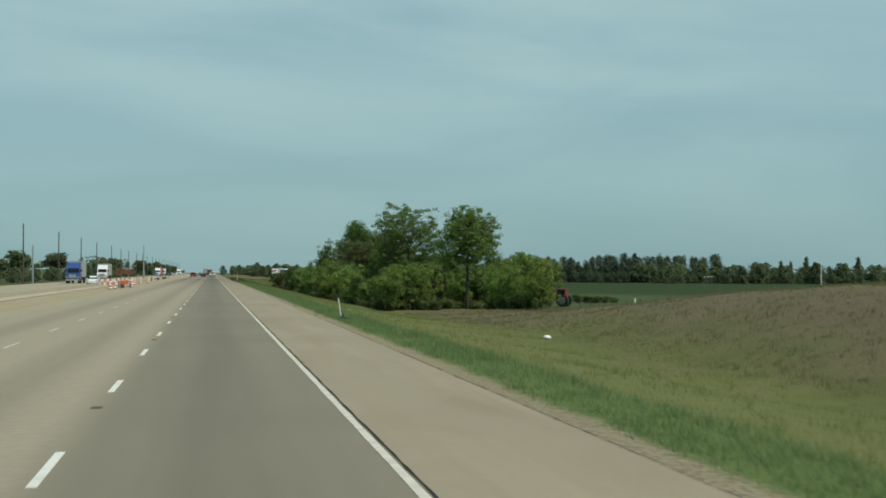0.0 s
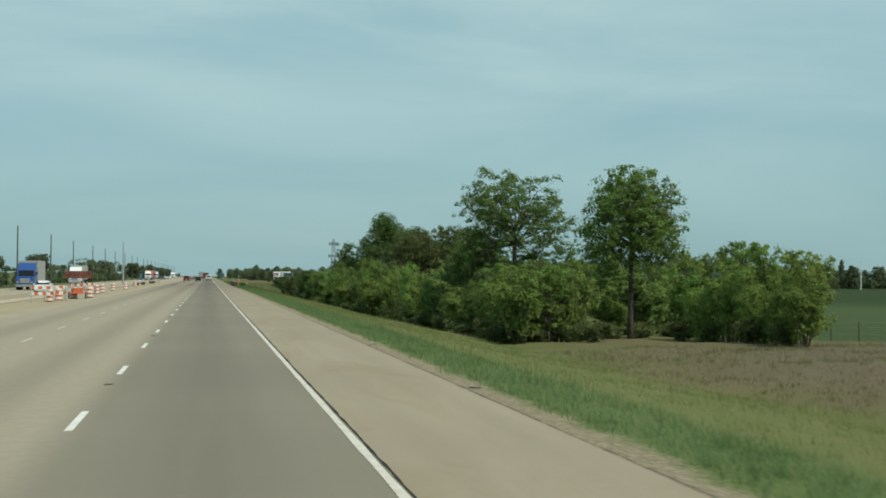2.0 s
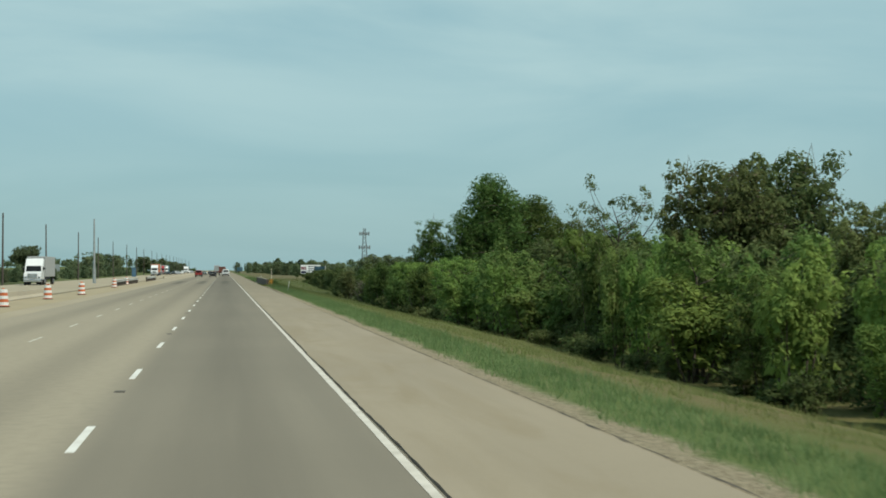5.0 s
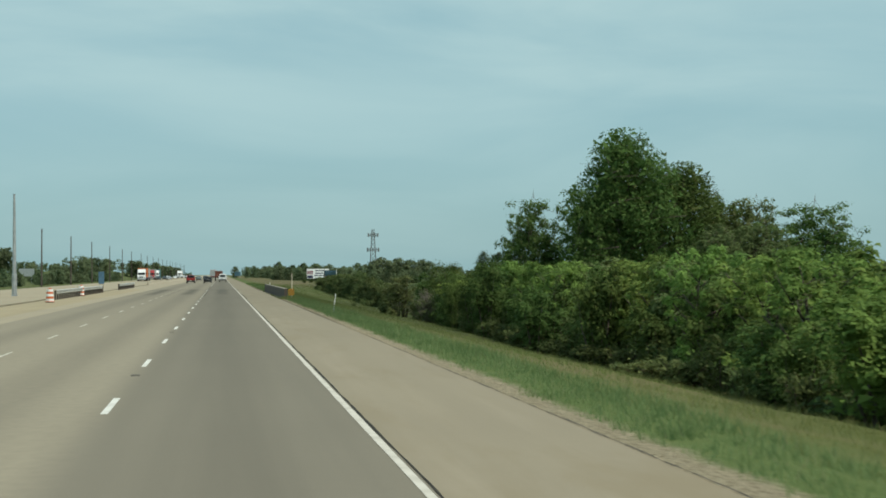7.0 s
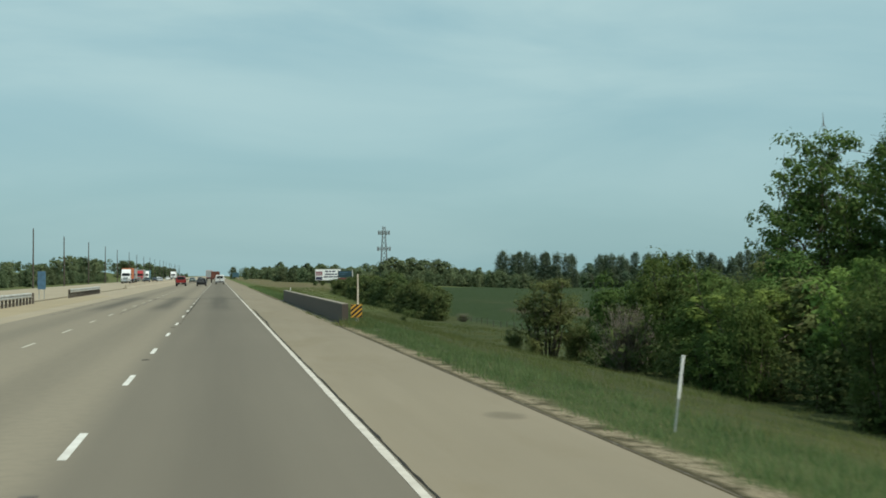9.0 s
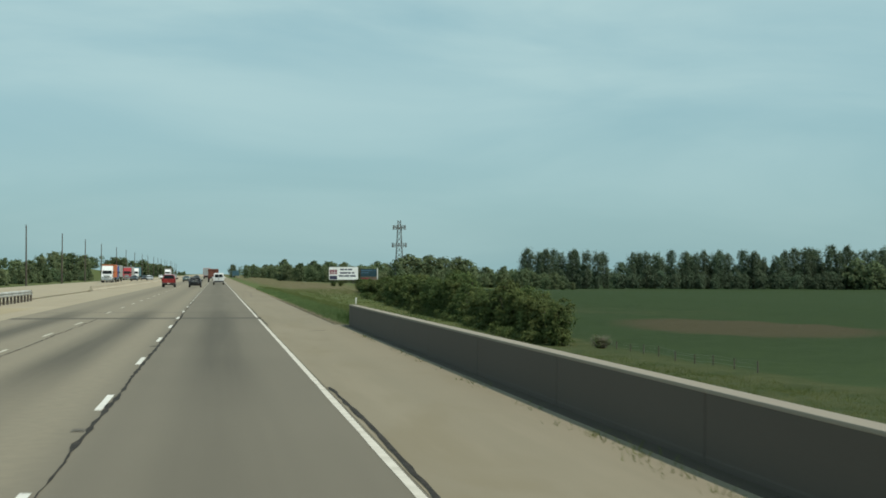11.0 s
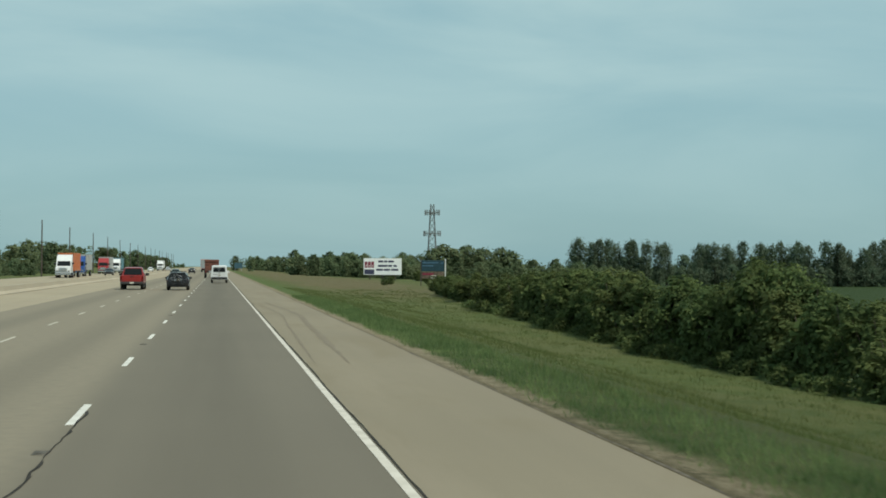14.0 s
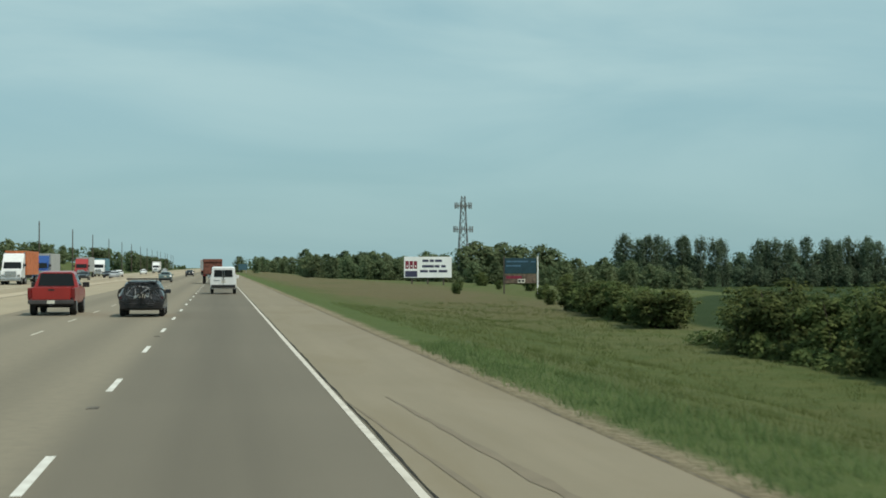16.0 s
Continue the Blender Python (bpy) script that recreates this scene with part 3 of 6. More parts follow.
# dark crack where the pavement breaks off into gravel
M_EDGE = plain("edge_crack", (0.10, 0.083, 0.060), 0.95, vary=0.4, scale=3)
for k, (y0, y1) in enumerate(((-40, 80), (80, 200), (200, 374), (437, 560), (560, 700))):
    ribbon("edge_crack", (2.87, y0), (2.87, y1), 0.045, 0.012, 0.45, 80 + k, 0.004, 0.05).data.materials[0] = M_EDGE
for k, (x0, y0, x1, y1) in enumerate(((2.86, 141.8, 3.5, 143.2), (2.86, 152, 3.3, 152.8), (2.86, 118, 3.3, 119.2))):
    ribbon("edge_crack", (x0, y0), (x1, y1), 0.06, 0.03, 0.2, 90 + k, 0.008, 0.4).data.materials[0] = M_EDGE
# two tyre skids curving over the shoulder and back
M_SKID = plain("skid_rubber", (0.176, 0.144, 0.099), 0.85, vary=0.06, scale=1.5)
rk = random.Random(41)
for lag, w in ((0.0, 0.20), (-0.74, 0.08)):
    pts, wd = [], []
    for i in range(70):
        yy = 508 + i * 0.85
        pts.append((float(np.interp(yy, (508, 523, 530, 541, 552, 568), (1.05, 1.32, 1.42, 1.70, 1.45, 0.75))) + lag + rk.uniform(-0.012, 0.012), yy))
        wd.append(w * rk.uniform(0.55, 1.25) * min(1.0, 0.15 + i / 12, 0.15 + (69 - i) / 14))
    part("skid_mark", strip(pts, wd, 0.0015), M_SKID, road)
# sunken reflector housings between the dashes
marker = box(-0.06, 0.06, -0.12, 0.12, -0.004, 0.012, 0.006)
box(-0.09, 0.09, -0.20, 0.20, -0.01, 0.0035, bm=marker)
marker = finish(marker, "road_stud", plain("stud_casting", (0.10, 0.088, 0.070), 0.8, vary=0.3))
for k in range(28):
    ob = part("road_stud", marker, None, road)
    ob.location = (-3.68, 28.72 + 24.384 * k, 0.002)

# ---- right parapet of the bridge ----
parapet = thing("bridge_parapet", "weathered grey concrete bridge parapet beside the shoulder", "parapet", kind="structure")


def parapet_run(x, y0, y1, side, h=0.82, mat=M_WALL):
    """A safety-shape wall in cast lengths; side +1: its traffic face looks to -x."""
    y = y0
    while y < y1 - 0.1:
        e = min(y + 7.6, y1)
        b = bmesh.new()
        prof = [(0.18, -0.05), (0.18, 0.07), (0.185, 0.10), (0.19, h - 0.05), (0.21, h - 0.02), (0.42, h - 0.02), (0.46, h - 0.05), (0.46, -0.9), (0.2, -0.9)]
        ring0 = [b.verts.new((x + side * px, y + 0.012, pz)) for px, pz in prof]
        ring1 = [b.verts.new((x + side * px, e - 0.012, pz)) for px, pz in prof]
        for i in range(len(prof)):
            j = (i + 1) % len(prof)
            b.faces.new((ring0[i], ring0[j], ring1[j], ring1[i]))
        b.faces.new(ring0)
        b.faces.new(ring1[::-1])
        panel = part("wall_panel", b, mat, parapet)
        # added pale strip that carries the sunlight on the wall's top edge
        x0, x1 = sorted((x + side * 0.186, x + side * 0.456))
        part("sunlit_edge", box(x0, x1, y + 0.012, e - 0.012, h - 0.05, h, 0.015), M_SUNLIT_EDGE, panel)
        y = e


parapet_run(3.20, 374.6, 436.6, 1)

# steel guard rails in the median
M_GALV = plain("galvanised_steel", (0.48, 0.48, 0.45), 0.6, 0.3, vary=0.2)
def guard_rail(label, x, y0, y1):
    t = thing("guard_rail", label, "guard rail")
    wave = [(0.0, 0.50), (0.08, 0.55), (0.08, 0.62), (0.0, 0.67), (0.08, 0.72), (0.08, 0.79), (0.0, 0.84)]
    b = bmesh.new()
    n = int((y1 - y0) / 3.8)
    rows = [[b.verts.new((x + (px if side else px - 0.012) - (0.35 * max(0, i - n + 1)), y0 + (y1 - y0) * i / n, pz - (0.2 if i == n else 0))) for side in (1, 0) for px, pz in (wave if side else wave[::-1])] for i in range(n + 1)]
    for a, c in zip(rows, rows[1:]):
        for k in range(len(a)):
            j = (k + 1) % len(a)
            b.faces.new((a[k], a[j], c[j], c[k]))
    part("steel_beam", b, M_GALV, t)
    y = y0 + 0.3
    while y < y1 - 1:
        part("post", box(x - 0.17, x - 0.03, y - 0.09, y + 0.09, -0.05, 0.80, 0.01), M_WOODPOLE, t)
        y += 1.9


guard_rail("galvanised steel guard rail on timber posts in the median", -15.5, 374, 429)
guard_rail("short galvanised steel guard rail beyond the median gap", -15.5, 456, 497)

# median barrier of cast lengths, broken at the bridge
barrier = thing("median_barrier", "long pale tan concrete median barrier", "barrier", kind="structure")
bprof = [(-0.30, 0), (-0.30, 0.07), (-0.13, 0.26), (-0.08, 0.60), (0.08, 0.60), (0.13, 0.26), (0.30, 0.07), (0.30, 0)]
bb = bmesh.new()
r0 = [bb.verts.new((px, 0.01, pz - 0.02)) for px, pz in bprof]
r1 = [bb.verts.new((px, 5.98, pz - 0.02)) for px, pz in bprof]
for i in range(len(bprof)):
    j = (i + 1) % len(bprof)
    bb.faces.new((r0[i], r0[j], r1[j], r1[i]))
bb.faces.new(r0)
bb.faces.new(r1[::-1])
bmesh_bar = finish(bb, "barrier_length", M_BARRIER)
y = 60.0
while y < 1500:
    if not 300 < y < 560:
        part("barrier_length", bmesh_bar, None, barrier, at=Matrix.Translation((-16.6, y, 0)))
    y += 6.0

# ---- plants ----


def leaf_cloud(cen, size, rs, flat=0.35, out=None, loose=0.30):
    """Small pointed leaves at the given centres, one triangle each; out: the way that each faces, roughly."""
    n = len(cen)
    nor = rs.normal(size=(n, 3))
    nor[:, 2] = np.abs(nor[:, 2]) + flat
    if out is not None:
        nor = nor * loose + out / (np.linalg.norm(out, axis=1, keepdims=True) + 1e-6) * 1.1 + (0, 0, 0.25)
    nor /= np.linalg.norm(nor, axis=1, keepdims=True)
    t = np.cross(nor, rs.normal(size=(n, 3)))
    t /= np.linalg.norm(t, axis=1, keepdims=True)
    s = np.cross(nor, t)
    sz = (size * rs.uniform(0.6, 1.3, n))[:, None]
    v = np.stack([cen - t * sz * 0.45 - s * sz * 0.36, cen - t * sz * 0.45 + s * sz * 0.36, cen + t * sz * 0.65], 1).reshape(-1, 3)
    return v, np.arange(3 * n).reshape(-1, 3)


def sphere_ways(n, rs, low=-0.55):
    """Directions over a ball, cut off below the height low."""
    z, a = rs.uniform(low, 1, n), rs.uniform(0, 6.283, n)
    c = np.sqrt(1 - z * z)
    return np.stack([c * np.cos(a), c * np.sin(a), z], -1)


def clumps(cen, per, spread, rs, tall=0.8):
    """Tufts of leaves: each a ragged shell, open below; returns the leaves' places and the way out of their tuft."""
    k = len(cen)
    d = sphere_ways(k * per, rs)
    ph = np.repeat(rs.uniform(0, 6.283, (k, 2)), per, axis=0)
    ang = np.arctan2(d[:, 1], d[:, 0])
    lump = 1 + 0.25 * np.sin(3 * ang + ph[:, 0]) + 0.2 * np.sin(5 * d[:, 2] + 2 * ang + ph[:, 1])
    rad = np.repeat(spread * rs.uniform(0.6, 1.25, k), per) * lump * (0.55 + 0.55 * rs.uniform(0, 1, k * per))
    o = d * rad[:, None] * (1, 1, tall)
    return np.repeat(cen, per, axis=0) + o, d


def branch_mesh(segs, mat, name):
    b = bmesh.new()
    for p, q, r0, r1 in segs:
        rod(p, q, r0, r1, 5 if r0 > 0.04 else 3, b)
    return finish(b, name, mat, True)


def make_shrub(name, label, h, r, n_tuft, per, size, mat, seed, stem_mat=None, low=0.12, category="shrub", group="roadside thicket", stems=6, tuft=(0.16, 0.30), fan=0.7, bulge=1.0, spike=0.35):
    """A many-stemmed shrub: stems that fan out from the root, tufts of leaves stacked round each stem, stems of unequal height."""
    rs = np.random.RandomState(seed)
    base, tip = [], []
    for k in range(stems):
        a = k * 2.4 + rs.uniform(-0.5, 0.5)
        d = r * fan * math.sqrt((k + rs.uniform(0.2, 0.8)) / stems)
        base.append((0.25 * d * math.cos(a), 0.25 * d * math.sin(a), -0.1))
        tip.append((d * math.cos(a), d * math.sin(a), h * (1 - spike * (d / r) ** 2) * rs.uniform(0.72, 1.0)))
    base, tip = np.array(base), np.array(tip)
    tip[rs.randint(0, stems), 2] = h * 0.94
    pick = rs.randint(0, stems, n_tuft)
    t = low + (1 - low) * rs.uniform(0, 1, n_tuft) ** 0.85
    girth = np.sin(np.pi * (0.22 + 0.70 * t)) * bulge
    off = sphere_ways(n_tuft, rs, -1.0) * (girth * r * 0.42 * rs.uniform(0.35, 1.0, n_tuft) ** 0.5)[:, None] * (1, 1, 0.5)
    bow = np.stack([np.zeros(n_tuft), np.zeros(n_tuft), 0.10 * h * np.sin(np.pi * t)], -1)
    c = base[pick] + (tip[pick] - base[pick]) * t[:, None] + off + bow
    size_c = r * rs.uniform(tuft[0], tuft[1], n_tuft) * (1.12 - 0.4 * t)
    c[:, 2] = np.clip(c[:, 2], 0.12, h - size_c * 0.5)
    p, o = clumps(c, per, size_c, rs)
    axis = np.repeat(base[pick] + (tip[pick] - base[pick]) * t[:, None] * 0.75, per, axis=0)
    ao = p - axis
    ao /= np.linalg.norm(ao, axis=1, keepdims=True) + 1e-6
    v, f = leaf_cloud(p, size, rs, out=o * 0.8 + ao * 0.5)
    k = rs.randint(0, stems, 34 * stems)
    tt = rs.uniform(max(0.12, low * 0.8), 0.86, len(k))[:, None]
    inner = base[k] + (tip[k] - base[k]) * tt + rs.normal(size=(len(k), 3)) * r * 0.13
    v2, _ = leaf_cloud(inner, size * 2.3, rs)
    v = np.concatenate([v, v2])
    f = np.arange(len(v)).reshape(-1, 3)
    v[:, 2] = np.maximum(v[:, 2], 0.03)
    top = thing(name, label, category, group=group)
    part("crown", mesh_np("crown", v, f, mat), None, top)
    segs = []
    for b0, e in zip(base, tip):
        m = b0 * 0.5 + e * 0.5 + rs.normal(size=3) * 0.06 * r
        segs += [(b0 - (0, 0, 0.1), m, 0.012 * h + 0.01, 0.008 * h + 0.006), (m, e * (1, 1, 0.95), 0.008 * h + 0.006, 0.008)]
    for i in rs.randint(0, n_tuft, 5):
        j = pick[i]
        segs.append((base[j] + (tip[j] - base[j]) * t[i] * 0.8, c[i], 0.016, 0.006))
    part("branching", branch_mesh(segs, stem_mat or M_BARK, "branching"), None, top)
    return top


def make_tree(name, label, h, spread, n_limb, n_clump, per, size, mat, seed, clear=0.25, round_top=1.0, clump_r=0.42, sparse=0.0, twig=4, category="tree", upright=1.0, point=0.0, fill=0):
    """A tapered trunk, limbs that fork, and clumps of leaves along the outer twigs."""
    rs = np.random.RandomState(seed)
    segs, tips = [], []
    trunk = [np.array([0, 0, -0.2])]
    for i in range(1, 7):
        trunk.append(np.array([rs.normal() * 0.03 * h * i / 6, rs.normal() * 0.03 * h * i / 6, h * 0.86 * i / 6]))
    r0 = 0.016 * h + 0.05
    for i in range(6):
        segs.append((trunk[i], trunk[i + 1], r0 * (1 - i / 6.6), r0 * (1 - (i + 1) / 6.6)))
    for k in range(n_limb):
        u = clear + (0.97 - clear) * (k + rs.uniform(0, 1)) / n_limb
        base = trunk[0] + (0, 0, 0)
        fi = u * 6 * 0.95
        i = min(5, int(fi))
        base = trunk[i] + (trunk[i + 1] - trunk[i]) * (fi - i)
        a = k * 2.4 + rs.uniform(-0.5, 0.5)
        ln = spread * math.sin(math.pi * (0.25 + 0.58 * (u - clear) / (1 - clear))) * rs.uniform(0.75, 1.12) * (1 - point * (u - clear) / (1 - clear))
        up = rs.uniform(0.25, 0.85) * upright
        out = np.array([math.cos(a), math.sin(a), up])
        mid = base + out * ln * 0.5
        end = base + out * ln + np.array([0, 0, rs.uniform(0.0, 0.12) * h * round_top])
        lr = r0 * (1 - u) * 0.55 + 0.02
        segs += [(base, mid, lr, lr * 0.65), (mid, end, lr * 0.65, lr * 0.25)]
        tips += [end, mid * 0.35 + end * 0.65]
        for _ in range(twig):
            s = mid + (end - mid) * rs.uniform(-0.4, 0.9)
            e = s + np.array([rs.normal(), rs.normal(), rs.uniform(-0.2, 0.9)]) * spread * 0.24
            segs.append((s, e, lr * 0.3, 0.008))
            tips += [e, s * 0.4 + e * 0.6]
    tips += [trunk[-1] + (0, 0, h * 0.05), trunk[-1]] * 5
    tips = np.array(tips)
    c = tips[rs.randint(0, len(tips), n_clump)] + rs.normal(size=(n_clump, 3)) * clump_r * 0.9
    if fill:
        core = tips[rs.randint(0, len(tips), fill)] * (0.8, 0.8, 0.94) + rs.normal(size=(fill, 3)) * clump_r * 0.5
    if sparse:
        c = c[rs.uniform(size=len(c)) > sparse]
    p, o = clumps(c, per, clump_r, rs)
    v, f = leaf_cloud(p, size, rs, out=o)
    if fill:
        v = np.concatenate([v, leaf_cloud(core, size * 2.4, rs)[0]])
    k = h / np.percentile(v[:, 2], 98.0 if point else 99.6)
    kx = spread / np.percentile(np.hypot(v[:, 0], v[:, 1]), 92 if point else 95)
    v = (v * (kx, kx, k)).reshape(-1, 3, 3)
    v = v[(np.hypot(v[:, 0, 0], v[:, 0, 1]) < spread * (1.0 if point else 1.08)) & (v[:, :, 2].max(1) < h * (1.0 if point else 1.02))]
    if point:
        # lobes that narrow towards the top
        a, u = np.arctan2(v[:, 0, 1], v[:, 0, 0]), v[:, 0, 2] / h
        lobe = (0.84 + 0.24 * np.sin(3 * a + 8 * u) * np.sin(2 * a - 13 * u + 1.0)) * rs.uniform(0.92, 1.08, len(u))
        v = v[np.hypot(v[:, 0, 0], v[:, 0, 1]) < spread * lobe * np.clip((1.04 - u) * 2.1, 0, 1) ** 0.6]
    v = v.reshape(-1, 3)
    f = np.arange(len(v)).reshape(-1, 3)
    segs = [(p * (kx, kx, k), q * (kx, kx, k), a, b) for p, q, a, b in segs if q[2] * k < h * (0.93 if point else 0.97) and (not point or math.hypot(q[0], q[1]) * kx < spread * (0.9 - 0.25 * q[2] * k / h))]
    top = thing(name, label, category)
    part("trunk", branch_mesh(segs, M_BARK, "trunk"), None, top)
    part("crown", mesh_np("crown", v, f, mat), None, top)
    return top


def make_dome_tree(name, label, h, spread, fork, n_limb, n_tip, per, size, mat, seed, clump_r=0.24, flat=-0.1, lean=0.0, inner=0.0, gather=0.42):
    """A trunk that forks into limbs fanning out to a domed crown, leaf clumps at the twig ends."""
    rs = np.random.RandomState(seed)
    o = np.array([lean * 0.35, 0.0, h * fork])
    up = h - o[2]
    segs = [(np.array([0, 0, -0.3]), o * 0.5 + (0.05, 0.03, 0), 0.017 * h + 0.05, 0.014 * h + 0.03), (o * 0.5 + (0.05, 0.03, 0), o, 0.014 * h + 0.03, 0.012 * h + 0.02)]
    ph = rs.uniform(0, 6.28, 6)

    def reach(d):
        a, e = math.atan2(d[1], d[0]), d[2]
        k = 1 + 0.12 * math.sin(2 * a + ph[0]) + 0.13 * math.sin(3 * a + 5 * e + ph[1]) + 0.14 * math.sin(5 * a - 7 * e + ph[2])
        return k * np.array([spread, spread, up])

    tips, twigs = [], []
    for i in range(n_limb):
        z = flat + (1 - flat) * ((i + rs.uniform(0, 1)) / n_limb) ** 0.8
        a = i * 2.4 + rs.uniform(-0.4, 0.4)
        c = math.sqrt(max(0.0, 1 - min(1, z) ** 2))
        d = np.array([c * math.cos(a), c * math.sin(a), z])
        end = o + d * reach(d) * rs.uniform(0.74, 0.9) + (lean * max(0, z), 0, 0)
        base = o + np.array([0, 0, up * 0.35 * max(0.0, z) * rs.uniform(0, 1)]) * 0.8
        mid = base * 0.5 + end * 0.5 + np.array([0, 0, 0.04 * h]) + rs.normal(size=3) * 0.05 * spread
        lr = 0.0055 * h * rs.uniform(0.7, 1.2)
        segs += [(base, mid, lr, lr * 0.6), (mid, end, lr * 0.6, lr * 0.25)]
        for _ in range(n_tip):
            s = mid + (end - mid) * rs.uniform(-0.3, 1.0)
            dd = d + rs.normal(size=3) * 0.42
            dd /= np.linalg.norm(dd)
            dd[2] = max(dd[2], flat - 0.12)
            e = o + dd * reach(dd) * rs.uniform(0.66 - inner, 1.0) + (lean * max(0, dd[2]), 0, 0)
            e = s + (e - s) * min(1.0, gather * spread / max(0.01, np.linalg.norm(e - s)))
            segs.append((s, e, lr * 0.32, 0.008))
            tips += [e, s * 0.3 + e * 0.7]
    c = np.array(tips) + rs.normal(size=(len(tips), 3)) * clump_r * 0.7
    p, o = clumps(c, per, clump_r, rs)
    v, f = leaf_cloud(p, size, rs, out=o)
    k = h / np.percentile(v[:, 2], 99.3)
    kx = spread / np.percentile(np.hypot(v[:, 0] - lean * 0.5, v[:, 1]), 95)
    v *= (kx, kx, k)
    v = v.reshape(-1, 3, 3)
    v = v[(v[:, :, 2].max(1) < h * 1.02) & (np.hypot(v[:, 0, 0] - lean * 0.5, v[:, 0, 1]) < spread * 1.06)].reshape(-1, 3)
    f = np.arange(len(v)).reshape(-1, 3)
    segs = [(p * (kx, kx, k), q * (kx, kx, k), a, b) for p, q, a, b in segs if q[2] * k < h * 0.95 and math.hypot(q[0] - lean * 0.5, q[1]) * kx < spread * 0.95]
    top = thing(name, label, "tree")
    part("trunk", branch_mesh(segs, M_BARK, "trunk"), None, top)
    part("crown", mesh_np("crown", v, f, mat), None, top)
    return top


def make_mass(name, label, h, r, n_tuft, per, size, mat, seed, tuft=0.26, shape="round", foot=0.06, category="tree", group="", stem=0.12):
    """A closed crown seen from far off: tufts of leaf sprays stacked into a lumpy outline over a short trunk."""
    rs = np.random.RandomState(seed)
    u = ((np.arange(n_tuft) + rs.uniform(0, 1, n_tuft)) / n_tuft) ** (0.72 if shape == "column" else 1.0)
    a = np.arange(n_tuft) * 2.4 + rs.uniform(-0.6, 0.6, n_tuft)
    ph = rs.uniform(0, 6.283, 3)
    if shape == "round":
        girth = np.sin(np.pi * np.clip(0.16 + 0.80 * u, 0, 1)) ** 0.7
    elif shape == "column":
        girth = np.clip((1.02 - u) * 4.5, 0.12, 1) ** 0.6 * (0.60 + 0.50 * u)
    else:
        girth = np.clip(1.0 - u, 0.03, 1) * 0.95
    lump = 1 + 0.22 * np.sin(2 * a + ph[0] + 5 * u) + 0.16 * np.sin(3 * a - 9 * u + ph[1])
    rad = r * girth * lump * rs.uniform(0.35, 0.78, n_tuft)
    c = np.stack([rad * np.cos(a), rad * np.sin(a), h * (foot + (0.94 - foot) * u)], -1)
    p, o = clumps(c, per, r * tuft * (0.55 + 0.6 * girth) * (0.85 if shape == "column" else 1.0), rs, 2.8 if shape == "column" else 0.85)
    v, f = leaf_cloud(p, size, rs, out=o + (c / (np.linalg.norm(c * (1, 1, 0), axis=1, keepdims=True) + 0.3) * (1, 1, 0)).repeat(per, axis=0) * 0.4)
    k = rs.randint(0, n_tuft, n_tuft * 5)
    fill, _ = leaf_cloud(c[k] * rs.uniform(0.2, 0.95, (len(k), 1)) * (1, 1, 0) + c[k] * (0, 0, 1) + rs.normal(size=(len(k), 3)) * r * 0.10, min(r * 0.42, size * 2.0), rs)
    v = np.concatenate([v, fill])
    f = np.arange(len(v)).reshape(-1, 3)
    v = v.reshape(-1, 3, 3)
    v = v[v[:, :, 2].max(1) < h * (0.83 + 0.19 * np.abs(np.sin(v[:, 0, 0] * 3.0 / r + ph[2])))].reshape(-1, 3)
    f = np.arange(len(v)).reshape(-1, 3)
    v[:, 2] = np.maximum(v[:, 2], 0.02)
    top = thing(name, label, category, group=group)
    part("trunk", branch_mesh([(np.array([0, 0, -0.2]), np.array([0, 0, h * 0.7]), stem, stem * 0.4)], M_BARK, "trunk"), None, top)
    part("crown", mesh_np("crown", v, f, mat), None, top)
    return top


PLACED = set()


def plant(proto, x, y, scale=1.0, turn=0.0, sz=None, dz=-0.05):
    m = Matrix.Translation((x, y, zat(x, y) + dz)) @ Matrix.Rotation(turn, 4, "Z") @ Matrix.Diagonal((scale, scale, sz or scale, 1))
    if proto.name in PLACED:
        s = proto.scale
        return copy_thing(proto, m @ Matrix.Diagonal((1 / s.x, 1 / s.y, 1 / s.z, 1)))
    PLACED.add(proto.name)
    proto.matrix_basis = m
    return proto


rp = random.Random(77)
SHRUB_LABEL = "dense leafy green shrub in the roadside thicket"
shrubs = [make_shrub("shrub", SHRUB_LABEL, 4.1, 2.1, 124, 48, 0.148, (M_LEAF, M_LEAF2, M_LEAF, M_LEAF3, M_LEAF, M_LEAF2, M_LEAF_SHADED, M_LEAF_SHADED)[i], 100 + i, None, 0.22, fan=0.78) for i in range(8)]
full_shrubs = [make_shrub("shrub", "rounded leafy shrub with branches down to the grass", 3.4, 2.0, 140, 70, 0.105, (M_LEAF_SHADED, M_LEAF3, M_LEAF_SHADED, M_LEAF2)[i], 270 + i, None, 0.03, bulge=1.2, spike=0.5) for i in range(4)]
fill_shrubs = [make_shrub("shrub", SHRUB_LABEL, 4.1, 2.1, 78, 32, 0.21, (M_LEAF, M_LEAF2, M_LEAF3)[i], 130 + i, None, 0.25) for i in range(3)]
back_shrubs = [make_shrub("shrub", "taller leafy shrub at the back of the thicket", 5.4, 2.6, 60, 32, 0.27, (M_LEAF, M_LEAF2, M_LEAF3)[i % 3], 200 + i, None, 0.3) for i in range(3)]


def front(y):
    """The line on which the thicket's front row stands."""
    return float(np.interp(y, (150, 165, 192, 200, 212, 219, 227, 290, 330, 350, 370), (16.8, 16.2, 15.8, 16.8, 17.0, 16.2, 15.2, 14.9, 15.2, 15.8, 16.2)))


